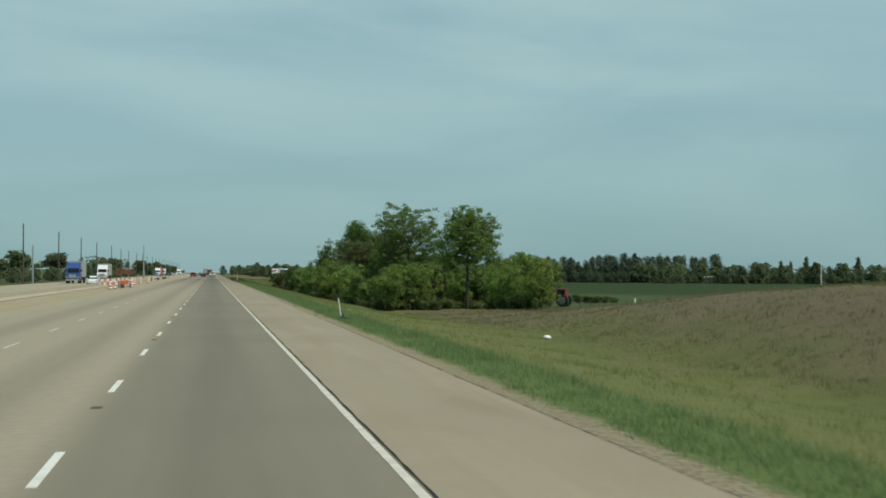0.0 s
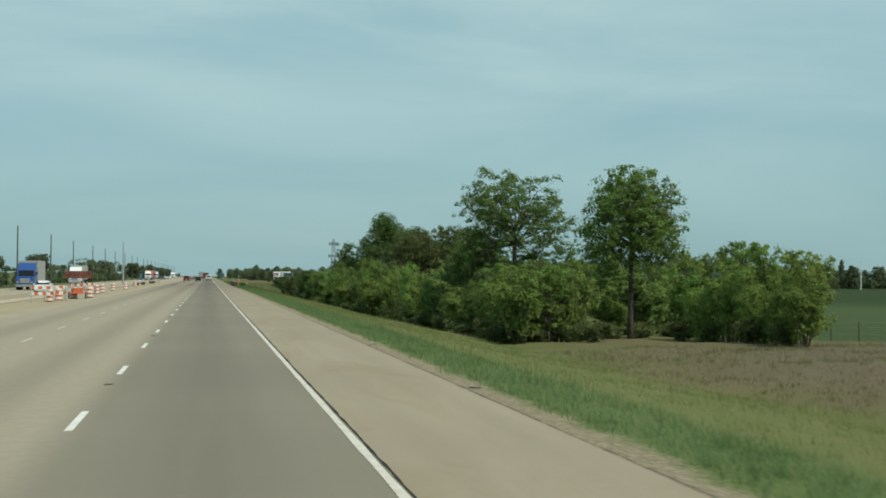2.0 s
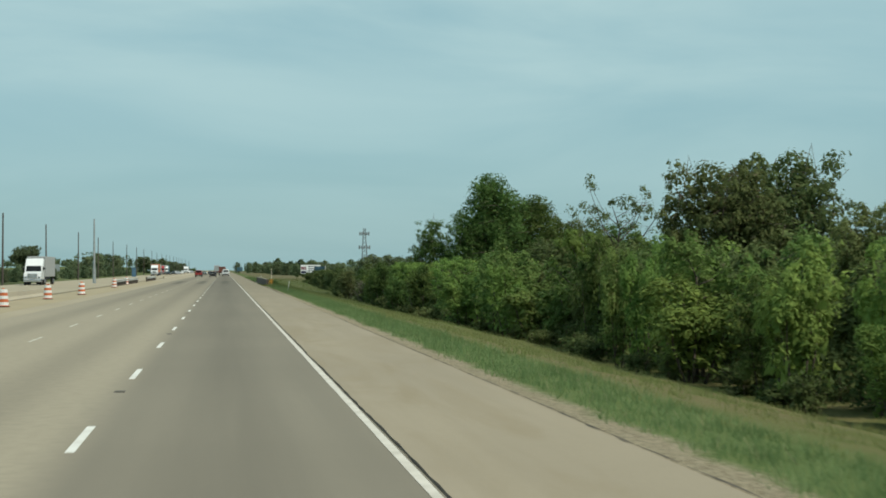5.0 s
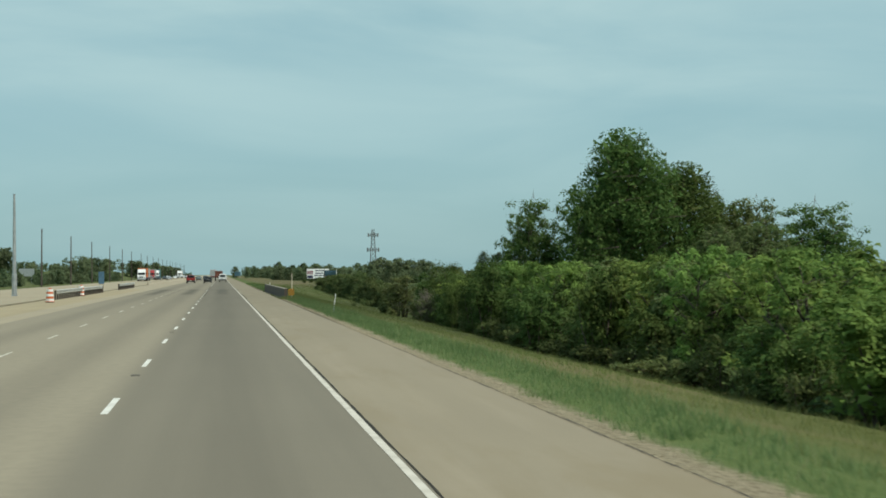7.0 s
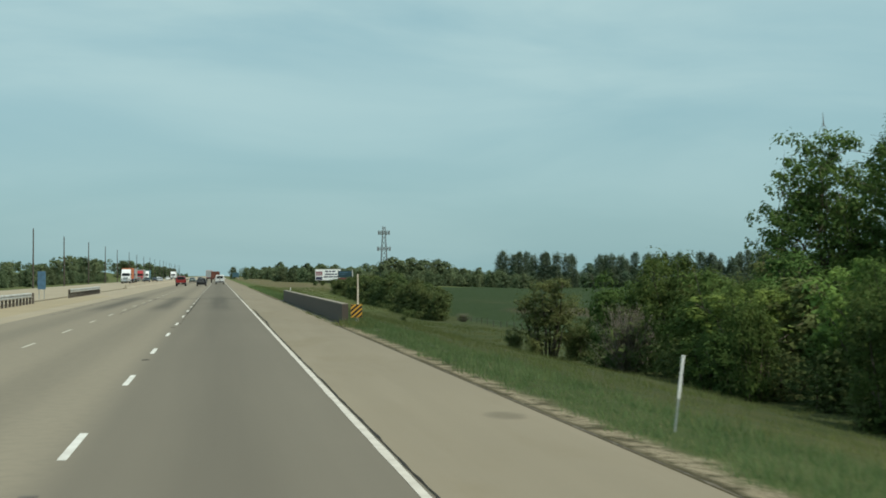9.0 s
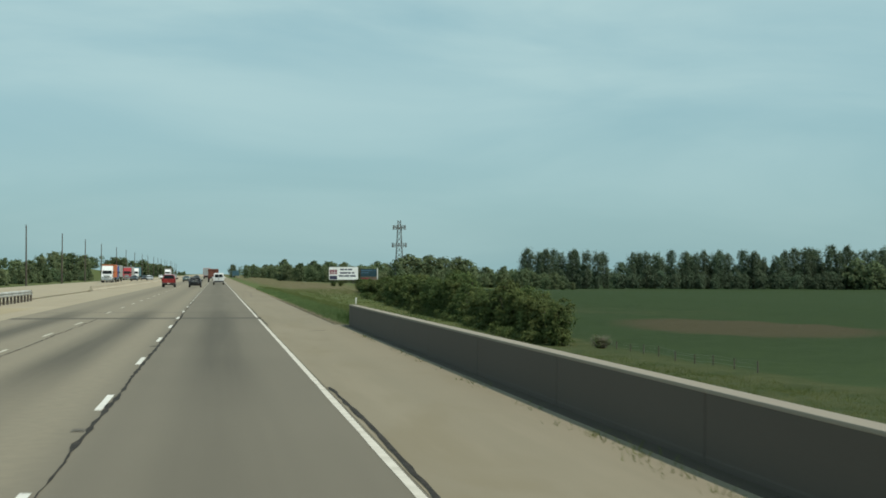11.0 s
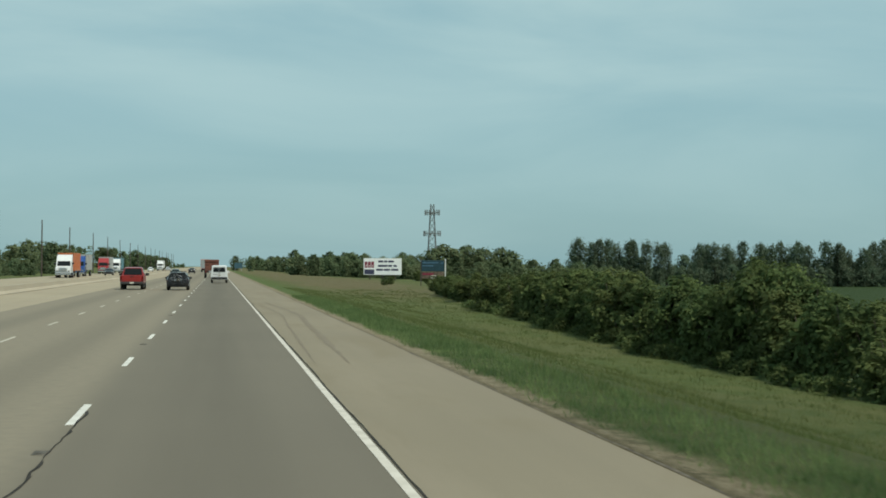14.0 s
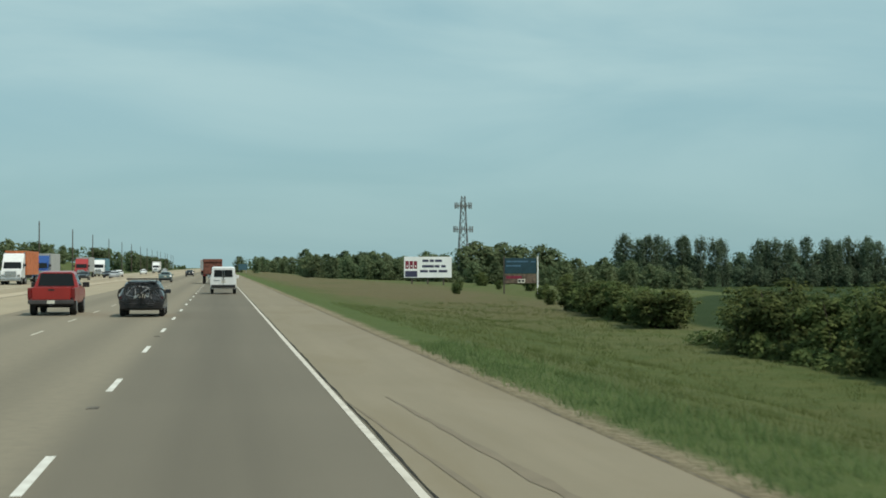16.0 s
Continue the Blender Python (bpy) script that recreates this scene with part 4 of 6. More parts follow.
def canopy(y):
    """How high the thicket's tops stand over the road."""
    return float(np.interp(y, (156, 162, 176, 188, 197, 203, 212, 226, 238, 246, 258, 270, 300, 320, 335, 352, 368), (2.2, 3.1, 3.2, 3.7, 3.1, 2.6, 3.0, 3.3, 3.2, 4.1, 4.0, 3.0, 2.8, 2.9, 2.7, 2.3, 2.1)))


def plant_top(proto, h, x, y, top, scale):
    """Plant so that the crown reaches the height top above the road."""
    return plant(proto, x, y, scale, rp.uniform(0, 6.28), (top - zat(x, y)) / h)


# front row of the thicket: plumes of unequal height, pushed forward and back
y = 159.0
while y < 367:
    s = rp.choice((0.6, 0.75, 0.85, 0.95, 1.05, 1.2)) * rp.uniform(0.92, 1.08)
    # darker leaf kinds stand in for shade by the cottonwood and towards the bridge
    kinds = [shrubs[k] for k in (1, 5, 1, 5, 0, 2)] if y < 178 else [shrubs[k] for k in (0, 3, 7, 4)] if y < 193 else [shrubs[k] for k in (1, 5, 1, 5, 4)] if y < 235 else [shrubs[k] for k in (1, 5, 0, 4, 2, 3)] if y < 280 else [shrubs[k] for k in (0, 7, 6, 2, 6, 7)] if y < 342 else full_shrubs[:3]
    x = front(y) + 0.5 * math.sin(y * 0.11) + rp.choice((-0.9, -0.3, 0.2, 0.8, 1.5))
    plant_top(rp.choice(kinds), 4.1 if y < 342 else 3.4, x - 0.9 + 1.1 * s, y, canopy(y) + rp.choice((0.25, 0.0, -0.3, -0.9, -1.4, -2.0)), s)
    y += 1.0 + 2.5 * s
# second row that fills behind the plumes; olive leaves for the cottonwood's shade
y = 163.0
while y < 364:
    plant_top(fill_shrubs[2] if 176 < y < 196 else rp.choice(fill_shrubs), 4.1, front(y) + 2.4 + rp.uniform(-0.5, 0.8), y, canopy(y) + rp.uniform(-0.8, 0.25), rp.uniform(0.85, 1.15))
    y += rp.uniform(3.0, 5.0)
# undergrowth inside the thicket; its shade is also put into the dark leaf colour
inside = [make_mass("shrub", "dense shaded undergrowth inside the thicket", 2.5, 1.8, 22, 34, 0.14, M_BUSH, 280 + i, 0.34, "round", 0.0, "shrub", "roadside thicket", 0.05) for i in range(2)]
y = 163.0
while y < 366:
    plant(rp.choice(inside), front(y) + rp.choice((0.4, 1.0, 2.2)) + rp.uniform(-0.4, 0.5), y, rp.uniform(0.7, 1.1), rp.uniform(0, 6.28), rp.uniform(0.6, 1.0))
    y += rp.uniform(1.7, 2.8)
# low growth at the foot of the thicket, partly in dark leaves for shade
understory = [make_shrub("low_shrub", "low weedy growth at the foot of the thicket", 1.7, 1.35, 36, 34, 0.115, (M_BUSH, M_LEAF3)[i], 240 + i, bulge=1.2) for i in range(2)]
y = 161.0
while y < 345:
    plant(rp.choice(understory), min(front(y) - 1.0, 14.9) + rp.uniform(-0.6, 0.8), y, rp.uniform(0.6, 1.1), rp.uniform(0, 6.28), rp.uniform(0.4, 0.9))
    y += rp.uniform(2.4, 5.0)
y = 176.0
while y < 366:
    plant_top(rp.choice(back_shrubs), 5.4, front(y) + 5.2 + rp.uniform(-1.0, 1.6), y, canopy(y) + rp.uniform(-0.6, 0.5), rp.uniform(0.75, 1.05))
    y += rp.uniform(3.6, 5.4)
y = 178.0
while y < 368:
    plant_top(rp.choice(back_shrubs), 5.4, 26.0 + rp.uniform(-2.0, 3.0), y, canopy(y) + rp.uniform(-0.3, 0.8), rp.uniform(0.85, 1.15))
    y += rp.uniform(6.5, 9.5)
# near end of the thicket: shrubs that turn the corner, then a line of shrubs from the tall tree towards the meadow
for x, y, top, scale in ((18.4, 162, 2.2, 0.7), (20.8, 169, 2.6, 0.8), (28.0, 186, 3.0, 1.0), (31.0, 184, 3.6, 1.1), (33.6, 181, 3.4, 1.0), (24.5, 184, 2.4, 1.0), (26.2, 180, 1.9, 0.95), (22.8, 178, 2.0, 0.9), (29.4, 180, 2.4, 1.0), (25.0, 174.5, 0.9, 0.8)):
    plant_top(rp.choice((shrubs[1], shrubs[5], shrubs[0])), 4.1, x, y, top, scale)
for x, y, top, scale in ((26.9, 164.5, 2.8, 0.85), (27.2, 161.0, 3.3, 0.95), (27.4, 157.4, 2.9, 0.95), (27.7, 153.6, 3.5, 0.95), (28.0, 150.2, 3.0, 0.9), (27.9, 147.6, 2.2, 0.7), (29.6, 162.5, 3.2, 1.0), (29.7, 156.0, 3.4, 1.0), (29.3, 151.5, 3.1, 0.9)):
    plant_top(rp.choice((shrubs[1], shrubs[5], full_shrubs[3])), 4.0, x, y, top, scale)
for x, y, s in ((26.2, 162.5, 0.8), (26.5, 158.0, 0.8), (26.6, 152.0, 0.9), (27.0, 148.5, 0.8), (19.0, 161.5, 0.7), (20.6, 164, 0.8)):
    plant(understory[0], x, y, s, rp.uniform(0, 6.28), s)

for k in range(34):
    x, y = rp.uniform(14.6, 32.0), 0.0
    y = (160.5 + rp.uniform(-1.0, 3.0)) if x < 21 else (166 + (x - 21) * 1.4 + rp.uniform(-3.0, 3.0)) if x < 26 else rp.uniform(172, 180)
    plant(rp.choice(understory), x, y, rp.uniform(0.6, 1.0), rp.uniform(0, 6.28), rp.uniform(0.35, 0.75))

# single trees over the thicket
cottonwood = make_dome_tree("cottonwood_tree", "tall open cottonwood tree with dark forked trunk and domed crown", 12.0, 4.5, 0.50, 28, 11, 38, 0.140, M_LEAF, 306, 0.34, -0.40, 0.4, 0.1, 0.36)
oak = make_dome_tree("broadleaf_tree", "dense dark green broadleaf tree above the thicket", 10.0, 4.0, 0.34, 28, 9, 46, 0.165, M_LEAF_SHADED, 302, 0.48, -0.35, 0.0, 0.25)
oak_bright = make_dome_tree("broadleaf_tree", "tall yellow-green broadleaf tree with dark trunk", 10.6, 3.9, 0.52, 30, 11, 48, 0.145, M_LEAF2, 307, 0.40, -0.45, -0.6, 0.25, 0.38)
scrubby = make_dome_tree("broadleaf_tree", "olive broadleaf tree with uneven ragged crown", 8.4, 3.6, 0.36, 26, 9, 44, 0.18, M_LEAF3, 303, 0.45, -0.3, 0.3, 0.25)
bare = make_tree("half_dead_tree", "half-dead grey tree with bare twigs and few leaves", 8.4, 3.2, 18, 120, 40, 0.13, M_LEAF3, 304, 0.3, 1.0, 0.36, 0.25)
giant = make_tree("cottonwood_tree", "very tall full cottonwood tree rising behind the shrubs", 15.6, 6.3, 34, 620, 64, 0.18, M_LEAF_SHADED, 305, 0.12, 1.0, 0.95, point=0.62, fill=3200)
sapling = [make_tree("young_tree", "young leafy tree standing up out of the thicket", 6.0, 2.0, 12, 92, 48, 0.17, (M_LEAF2, M_LEAF)[i], 310 + i, 0.14, 1.2, 0.36) for i in range(2)]
for x, y in ((17.6, 160.5), (18.8, 162.5), (20.0, 164.5), (19.2, 166.5)):
    plant_top(sapling[0], 6.0, x, y, 3.0 + rp.uniform(-0.8, 0.3), 0.75)
for x, y in ((28.2, 163.5), (28.6, 159), (28.4, 154.6), (28.8, 149.5), (32.0, 183)):
    plant_top(sapling[0], 6.0, x, y, 3.9 + rp.uniform(-0.5, 0.3), 0.85)
y = 162.0
while y < 362:
    plant_top(rp.choice(sapling), 6.0, front(y) + rp.uniform(0.0, 3.6), y, canopy(y) + rp.uniform(-0.7, 0.35), rp.uniform(0.8, 1.1))
    y += rp.uniform(4.5, 11.0)
for proto, h, x, y, top, scale in (
        (cottonwood, 12.0, 20.9, 187, 10.1, 1.02), (oak, 10.0, 18.6, 191, 5.6, 0.62), (oak, 10.0, 19.5, 196, 5.9, 0.75), (oak_bright, 10.6, 24.7, 169, 9.0, 0.9),
        (scrubby, 8.4, 20.6, 242, 6.9, 0.82), (scrubby, 8.4, 24.3, 245, 7.6, 1.0), (scrubby, 8.4, 24.2, 233, 4.7, 0.6), (oak, 10.0, 29.0, 236, 4.4, 0.7),
        (bare, 8.4, 19.4, 256, 7.2, 0.9), (giant, 15.6, 31.4, 367, 14.1, 1.0), (giant, 15.6, 37.0, 371, 11.6, 1.0), (giant, 15.6, 34.6, 383, 11.6, 0.90),
        (oak, 10.0, 24.6, 373, 8.3, 0.82), (oak, 10.0, 28.4, 366, 9.0, 0.8), (scrubby, 8.4, 42.0, 372, 8.4, 1.2), (oak, 10.0, 47, 366, 7.6, 1.2), (scrubby, 8.4, 36, 352, 5.6, 1.1)):
    plant_top(proto, h, x, y, top, scale)
# lone shrubs by the bridge
lone_shrub = make_shrub("shrub", "lone rounded olive shrub with bare stems on the slope", 4.0, 1.75, 150, 90, 0.080, M_LEAF3, 275, None, 0.22, stems=9, fan=0.80, bulge=1.15, spike=0.25)
plant(lone_shrub, 14.4, 384, 1.3, 0.6, 1.07)
for x, y, s in ((15.9, 383.0, 0.62), (12.9, 385.0, 0.34), (16.3, 386.0, 0.5), (13.4, 382.5, 0.3)):
    plant(full_shrubs[1], x, y, s, rp.uniform(0, 6.28), s * 1.1)
for x, y, s in ((15.2, 377, 0.6), (16.0, 371.5, 0.6), (16.6, 368, 0.9), (15.9, 364, 0.8), (16.3, 360, 0.9), (15.9, 356, 0.85), (15.8, 351.5, 0.8), (17.0, 371, 1.0), (16.6, 366, 1.0)):
    plant(inside[int(y) % 2], x, y, s, rp.uniform(0, 6.28), s * 0.9)
for k, x, y, scale, top in ((0, 16.5, 377.0, 1.15, 2.5), (2, 18.2, 375.0, 1.3, 2.7), (2, 17.4, 369.5, 1.25, 2.9), (2, 20.2, 366.5, 1.3, 3.0), (0, 17.0, 362.5, 1.2, 2.6), (1, 21.0, 373.0, 1.2, 2.8)):
    plant_top(full_shrubs[k], 3.3, x, y, top, scale)
twiggy = make_shrub("shrub", "grey leafless twiggy shrub among green ones", 2.6, 1.3, 26, 16, 0.11, M_LEAF3, 260, M_DEADWOOD)
rs = np.random.RandomState(9)
tw = []
for _ in range(420):
    e = np.array([rs.normal() * 0.55, rs.normal() * 0.55, rs.uniform(0.7, 2.6)])
    s = np.array([rs.normal() * 0.12, rs.normal() * 0.12, 0.0])
    m = s * 0.5 + e * 0.5 + rs.normal(size=3) * 0.12
    tw += [(s, m, 0.011, 0.008), (m, e, 0.008, 0.003)]
part("deadwood", branch_mesh(tw, M_DEADWOOD, "deadwood"), None, twiggy)
plant(twiggy, 15.6, 372.5, 1.2, 0.0)
plant(twiggy, 25.9, 486.0, 0.8, 3.0, 0.42)
plant(twiggy, 15.2, 262, 0.9, 1.0)
plant(twiggy, 15.2, 207, 0.9, 2.0)

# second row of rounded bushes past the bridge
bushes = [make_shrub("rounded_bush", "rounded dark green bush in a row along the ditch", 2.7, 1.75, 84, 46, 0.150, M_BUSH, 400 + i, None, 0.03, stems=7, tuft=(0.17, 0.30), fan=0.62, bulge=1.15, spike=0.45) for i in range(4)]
BUSH_Y = (488, 494, 505, 511, 517, 526, 530, 535, 541, 546, 551, 557, 562, 566, 571, 583, 590, 597, 600, 603, 607, 612, 616, 618, 624, 628, 636, 650, 662)
BUSH_TOP = (-0.3, 0.2, 0.7, 1.5, 0.3, 0.2, 0.6, 0.95, 1.1, 2.3, 2.55, 1.9, 0.9, 1.0, 1.8, 2.0, 1.85, 1.7, 0.9, 1.2, 1.6, 1.9, 1.2, 0.0, 0.0, 0.9, 1.2, 1.2, 1.0)
y = 491.4
while y < 656:
    cx = np.interp(y, [487, 511, 540, 598, 606, 656], [23.7, 23.9, 24.6, 22.8, 22.0, 24.0]) + rp.uniform(-0.5, 0.5)
    up = float(np.interp(y, BUSH_Y, BUSH_TOP)) - float(zat(cx, y))
    if not (565 < y < 567.2 or 599.6 < y < 601.4 or 613.5 < y < 626):
        plant(rp.choice(bushes), cx, y, min(1.5, max(1.25, up / 2.7)) * rp.uniform(0.8, 1.12), rp.uniform(0, 6.28), rp.choice((0.8, 1.0, 1.0)) * up / 2.62)
        if rp.random() < 0.12:
            plant(rp.choice(bushes), cx + rp.uniform(2.5, 3.5), y + rp.uniform(-1, 1), 1.1 * rp.uniform(0.7, 0.9), rp.uniform(0, 6.28), up / 2.7 * rp.uniform(0.8, 0.95))
    y += rp.choice((1.9, 2.4, 2.9, 3.5))
for x, y, top, s in ((23.9, 511.5, 1.7, 1.15), (24.6, 508.5, 1.1, 1.1), (23.5, 498.0, 0.5, 1.1), (24.6, 549.5, 2.7, 1.4), (25.4, 545.5, 2.2, 1.3), (24.3, 578.0, 2.1, 1.4)):
    plant(rp.choice(bushes), x, y, s, rp.uniform(0, 6.28), (top - float(zat(x, y))) / 2.65)
# low masses added to give the dark shade along the bushes' foot
foot = [make_mass("low_shrub", "low growth added for shade at the foot of the bushes", 1.1, 1.3, 16, 26, 0.16, M_BUSH, 290 + i, 0.34, "round", 0.0, "shrub", "roadside thicket", 0.03) for i in range(2)]
y = 493.0
while y < 612:
    plant(rp.choice(foot), np.interp(y, [487, 511, 540, 598, 606, 656], [23.7, 23.9, 24.6, 22.8, 22.0, 24.0]) - rp.uniform(1.2, 2.2), y, rp.uniform(0.8, 1.2), rp.uniform(0, 6.28), rp.uniform(0.6, 1.1))
    y += rp.uniform(1.8, 3.2)
for x, y, s in ((34.5, 762, 0.75), (36.2, 768, 0.55), (35.6, 731, 0.8), (33.0, 738, 0.45), (38.5, 726, 0.6), (41, 735, 0.8), (24.0, 664, 0.5), (26.5, 680, 0.45), (29, 690, 0.5), (22, 700, 0.45), (31, 668, 0.6), (17.2, 470, 0.3), (25, 720, 0.5)):
    plant(rp.choice(bushes), x, y, s, rp.uniform(0, 6.28), s)

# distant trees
far_round = [make_mass("distant_tree", "distant round-crowned tree on the skyline", 9.0, 4.2, 26, 28, 0.78, M_LEAF_HAZED, 500 + i, 0.34, "round", 0.0, "tree", "skyline trees", 0.2) for i in range(5)]
far_poplar = [make_mass("poplar_tree", "tall narrow poplar in a distant windbreak row", 13.0, 2.7, 50, 44, 0.38, M_POPLAR_HAZED, 520 + i, 0.36, "column", 0.03, "tree", "windbreak poplars", 0.18) for i in range(4)]
far_spruce = make_mass("spruce_tree", "pointed dark conifer on the skyline", 12.0, 3.8, 40, 34, 0.5, M_LEAF_HAZED, 527, 0.26, "cone", 0.02, "tree", "skyline trees", 0.2)
hedge = [make_mass("hedge_bush", "leafy green bush beyond the opposite carriageway", 9.0, 4.2, 26, 28, 0.78, M_LEAF_HAZED, 506 + i, 0.34, "round", 0.0, "bush", "bushes beyond the road", 0.2) for i in range(2)]
windbreak = [make_mass("broadleaf_tree", "dense broadleaf tree between the windbreak poplars", 9.0, 4.2, 32, 28, 0.60, M_POPLAR_HAZED, 509 + i, 0.36, "round", 0.0, "tree", "windbreak trees", 0.2) for i in range(2)]
lone = make_tree("lone_tree", "lone dark round-topped tree with bare forked trunk", 12.0, 5.6, 12, 230, 24, 0.8, M_LEAF_HAZED, 530, 0.45, 0.6, 1.3, twig=3, fill=400)


def wood(protos, pts, s0, s1):
    for x, y in pts:
        s = rp.uniform(s0, s1)
        plant(rp.choice(protos), x, y, s * rp.uniform(0.9, 1.2), rp.uniform(0, 6.28), s)


# windbreak of poplars behind the field
wood(far_poplar, [(138 + 3.9 * i + rp.uniform(-1.0, 1.0), 1080 + rp.uniform(-4, 4)) for i in range(10)], 1.30, 1.44)
wood(far_poplar, [(187 + 4.1 * i + rp.uniform(-1.2, 1.2), 1085 + rp.uniform(-5, 5)) for i in range(19)], 1.20, 1.44)
wood(far_poplar, [(263 + 4.1 * i + rp.uniform(-1.2, 1.2), 1085 + rp.uniform(-5, 5)) for i in range(23)], 1.40, 1.66)
wood(windbreak, [(139 + 4.4 * i + rp.uniform(-2, 2), 1079 + rp.uniform(-3, 3)) for i in range(48)], 0.75, 1.0)
wood(windbreak, [(141 + 4.6 * i + rp.uniform(-2, 2), 1096 + rp.uniform(-3, 3)) for i in range(46) if not 6 < i < 10], 1.2, 1.45)
# wood to the right of the road far ahead
wood(far_round, [(19 + rp.uniform(0, 8) + 0.052 * (1600 - y), y) for y in range(1010, 1610, 30)], 0.8, 1.1)
wood(far_round, [(34 + 3.9 * i + rp.uniform(-1.5, 1.5), 1030 + rp.uniform(-15, 35)) for i in range(26)], 0.7, 1.08)
wood(far_round, [(30 + 7.0 * i + rp.uniform(-2, 2), 1120 + rp.uniform(-15, 35)) for i in range(16)], 0.95, 1.2)
wood(far_round, [(74 + 4 * i, 1035 + rp.uniform(-8, 8)) for i in range(8)], 1.25, 1.5)
# skyline beyond the fields
wood(far_round, [(296 + 5.0 * i + rp.uniform(-3, 3), 1050 + rp.uniform(-30, 30)) for i in range(54)], 1.3, 1.7)
wood(far_round, [(300 + 9.5 * i + rp.uniform(-4, 4), 1025 + rp.uniform(-10, 10)) for i in range(27)], 0.6, 1.0)
for x, s in ((296, 1.5), (364, 1.2), (379, 1.35), (386, 1.3), (397, 1.6), (434, 1.6), (470, 1.6)):
    plant(far_spruce, x, 1030, s, rp.uniform(0, 6.28), s)
# low growth that closes the foot of the far wood
wood(far_round, [(24 + rp.uniform(0, 10) + 0.05 * (1600 - y), y) for y in range(985, 1560, 24)], 0.4, 0.65)
wood(far_round, [(36 + 6.5 * i + rp.uniform(-2, 2), 1000 + rp.uniform(-12, 12)) for i in range(17)], 0.4, 0.7)
wood(far_round, [(22 + 4.2 * i + rp.uniform(-2, 2), 992 + rp.uniform(-14, 14)) for i in range(26)], 0.62, 0.9)
plant(far_round[1], 7.0, 1262, 0.75, 1.0, 0.85)
plant(far_round[3], 14.5, 1255, 0.7, 2.0, 0.9)
for x, y, s in ((-75, 1197, 1.5), (-69, 1190, 1.35), (-80, 1205, 1.4), (-75, 1112, 1.45), (-82, 1120, 1.3), (-60, 1386, 1.45), (-66, 1392, 1.3), (-54, 1380, 1.2), (-50, 1425, 1.4)):
    plant(rp.choice(far_round), x, y, s, rp.uniform(0, 6.28), s)
# left of the opposite carriageway
wood(far_round, [(-78 + rp.uniform(-6, 6) - 0.004 * y, y) for y in (470, 560, 640, 700, 900, 915, 985, 1060, 1075, 1150, 1180, 1240, 1330, 1400, 1480, 1560, 1700)], 0.65, 1.0)
plant(lone, -76, 780, 1.0, 0.0)
plant(lone, -73, 610, 0.9, 2.0)
plant(lone, -58, 1300, 1.0, 2.0)
wood(hedge, [(-50 + rp.uniform(-4, 4), 255 + 9 * i) for i in range(80)], 0.30, 0.50)
wood(far_round, [(-40 - 2.2 * i + rp.uniform(-2, 2), 1750 + rp.uniform(-40, 40)) for i in range(14)], 0.9, 1.5)

# woods along the horizon
def far_woods():
    rs = np.random.RandomState(71)
    cs = []
    for x0, x1, yy, h, n in ((70, 1100, 1450, 11, 900), (-1100, -75, 1500, 10, 800), (-420, 420, 2600, 13, 500)):
        x = rs.uniform(x0, x1, n)
        y = yy + 60 * np.sin(x * 0.011) + rs.uniform(-20, 20, n)
        keep = (x > 25) | (x < -45)
        x, y = x[keep], y[keep]
        top = h * (0.65 + 0.25 * np.sin(x * 0.05) + 0.2 * np.sin(x * 0.17 + 1)) * rs.uniform(0.6, 1.1, len(x))
        for k in (0.1, 0.35, 0.62, 0.9):
            cs.append(np.stack([x, y, height(x, y) + top * k + 0.5], -1))
    c = np.concatenate(cs)
    p, o = clumps(c, 9, 1.6, rs)
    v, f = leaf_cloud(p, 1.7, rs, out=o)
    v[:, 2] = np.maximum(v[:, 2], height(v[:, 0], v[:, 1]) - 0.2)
    tagged(new("far_woods", mesh_np("far_woods", v, f, M_LEAF_HAZED)), "continuous dark green woods along the horizon", "woods", kind="stuff")


far_woods()

# ---- grass ----


def blades(x0, x1, dens, h0, h1, w, y0, y1, seed, lean=0.35, paved=False):
    """Grass in tufts, taller and shorter by patches; kept off the gravel and the bridge."""
    rs = np.random.RandomState(seed)
    n = int((x1 - x0) * (y1 - y0) * dens)
    tuft = int(n / 7) + 1
    tx, ty = rs.uniform(x0, x1, tuft), rs.uniform(y0, y1, tuft)
    k = rs.randint(0, tuft, n)
    x, yy = tx[k] + rs.normal(size=n) * 0.10, ty[k] + rs.normal(size=n) * 0.16
    lip = np.where(yy < 374, 3.36, 3.2) + 0.2 * np.sin(yy * 0.9 + 2 * np.sin(yy * 0.23)) * np.sin(yy * 0.43)
    keep = (x > lip + rs.uniform(-0.1, 0.25, n)) & ~((x < 4.0) & (yy > 374) & (yy < 437)) | paved
    x, yy, k = x[keep], yy[keep], k[keep]
    n = len(x)
    z = height(x, yy) - 0.02
    patch = 0.95 + 0.35 * np.sin(yy * 0.31 + 2.5 * np.sin(yy * 0.083) + x * 0.9) * np.sin(x * 1.1 - yy * 0.17)
    hh = rs.uniform(h0, h1, n) * rs.uniform(0.6, 1.15, tuft)[k] * patch
    a = rs.uniform(0, 6.283, n)
    side = np.stack([np.cos(a), np.sin(a), 0 * a], -1) * w * rs.uniform(0.6, 1.3, n)[:, None]
    base = np.stack([x, yy, z], -1)
    tip = base + np.stack([rs.normal(size=n) * lean * hh, rs.normal(size=n) * lean * hh, hh], -1)
    v = np.stack([base - side, base + side, tip], 1).reshape(-1, 3)
    return v, np.arange(3 * n).reshape(-1, 3)


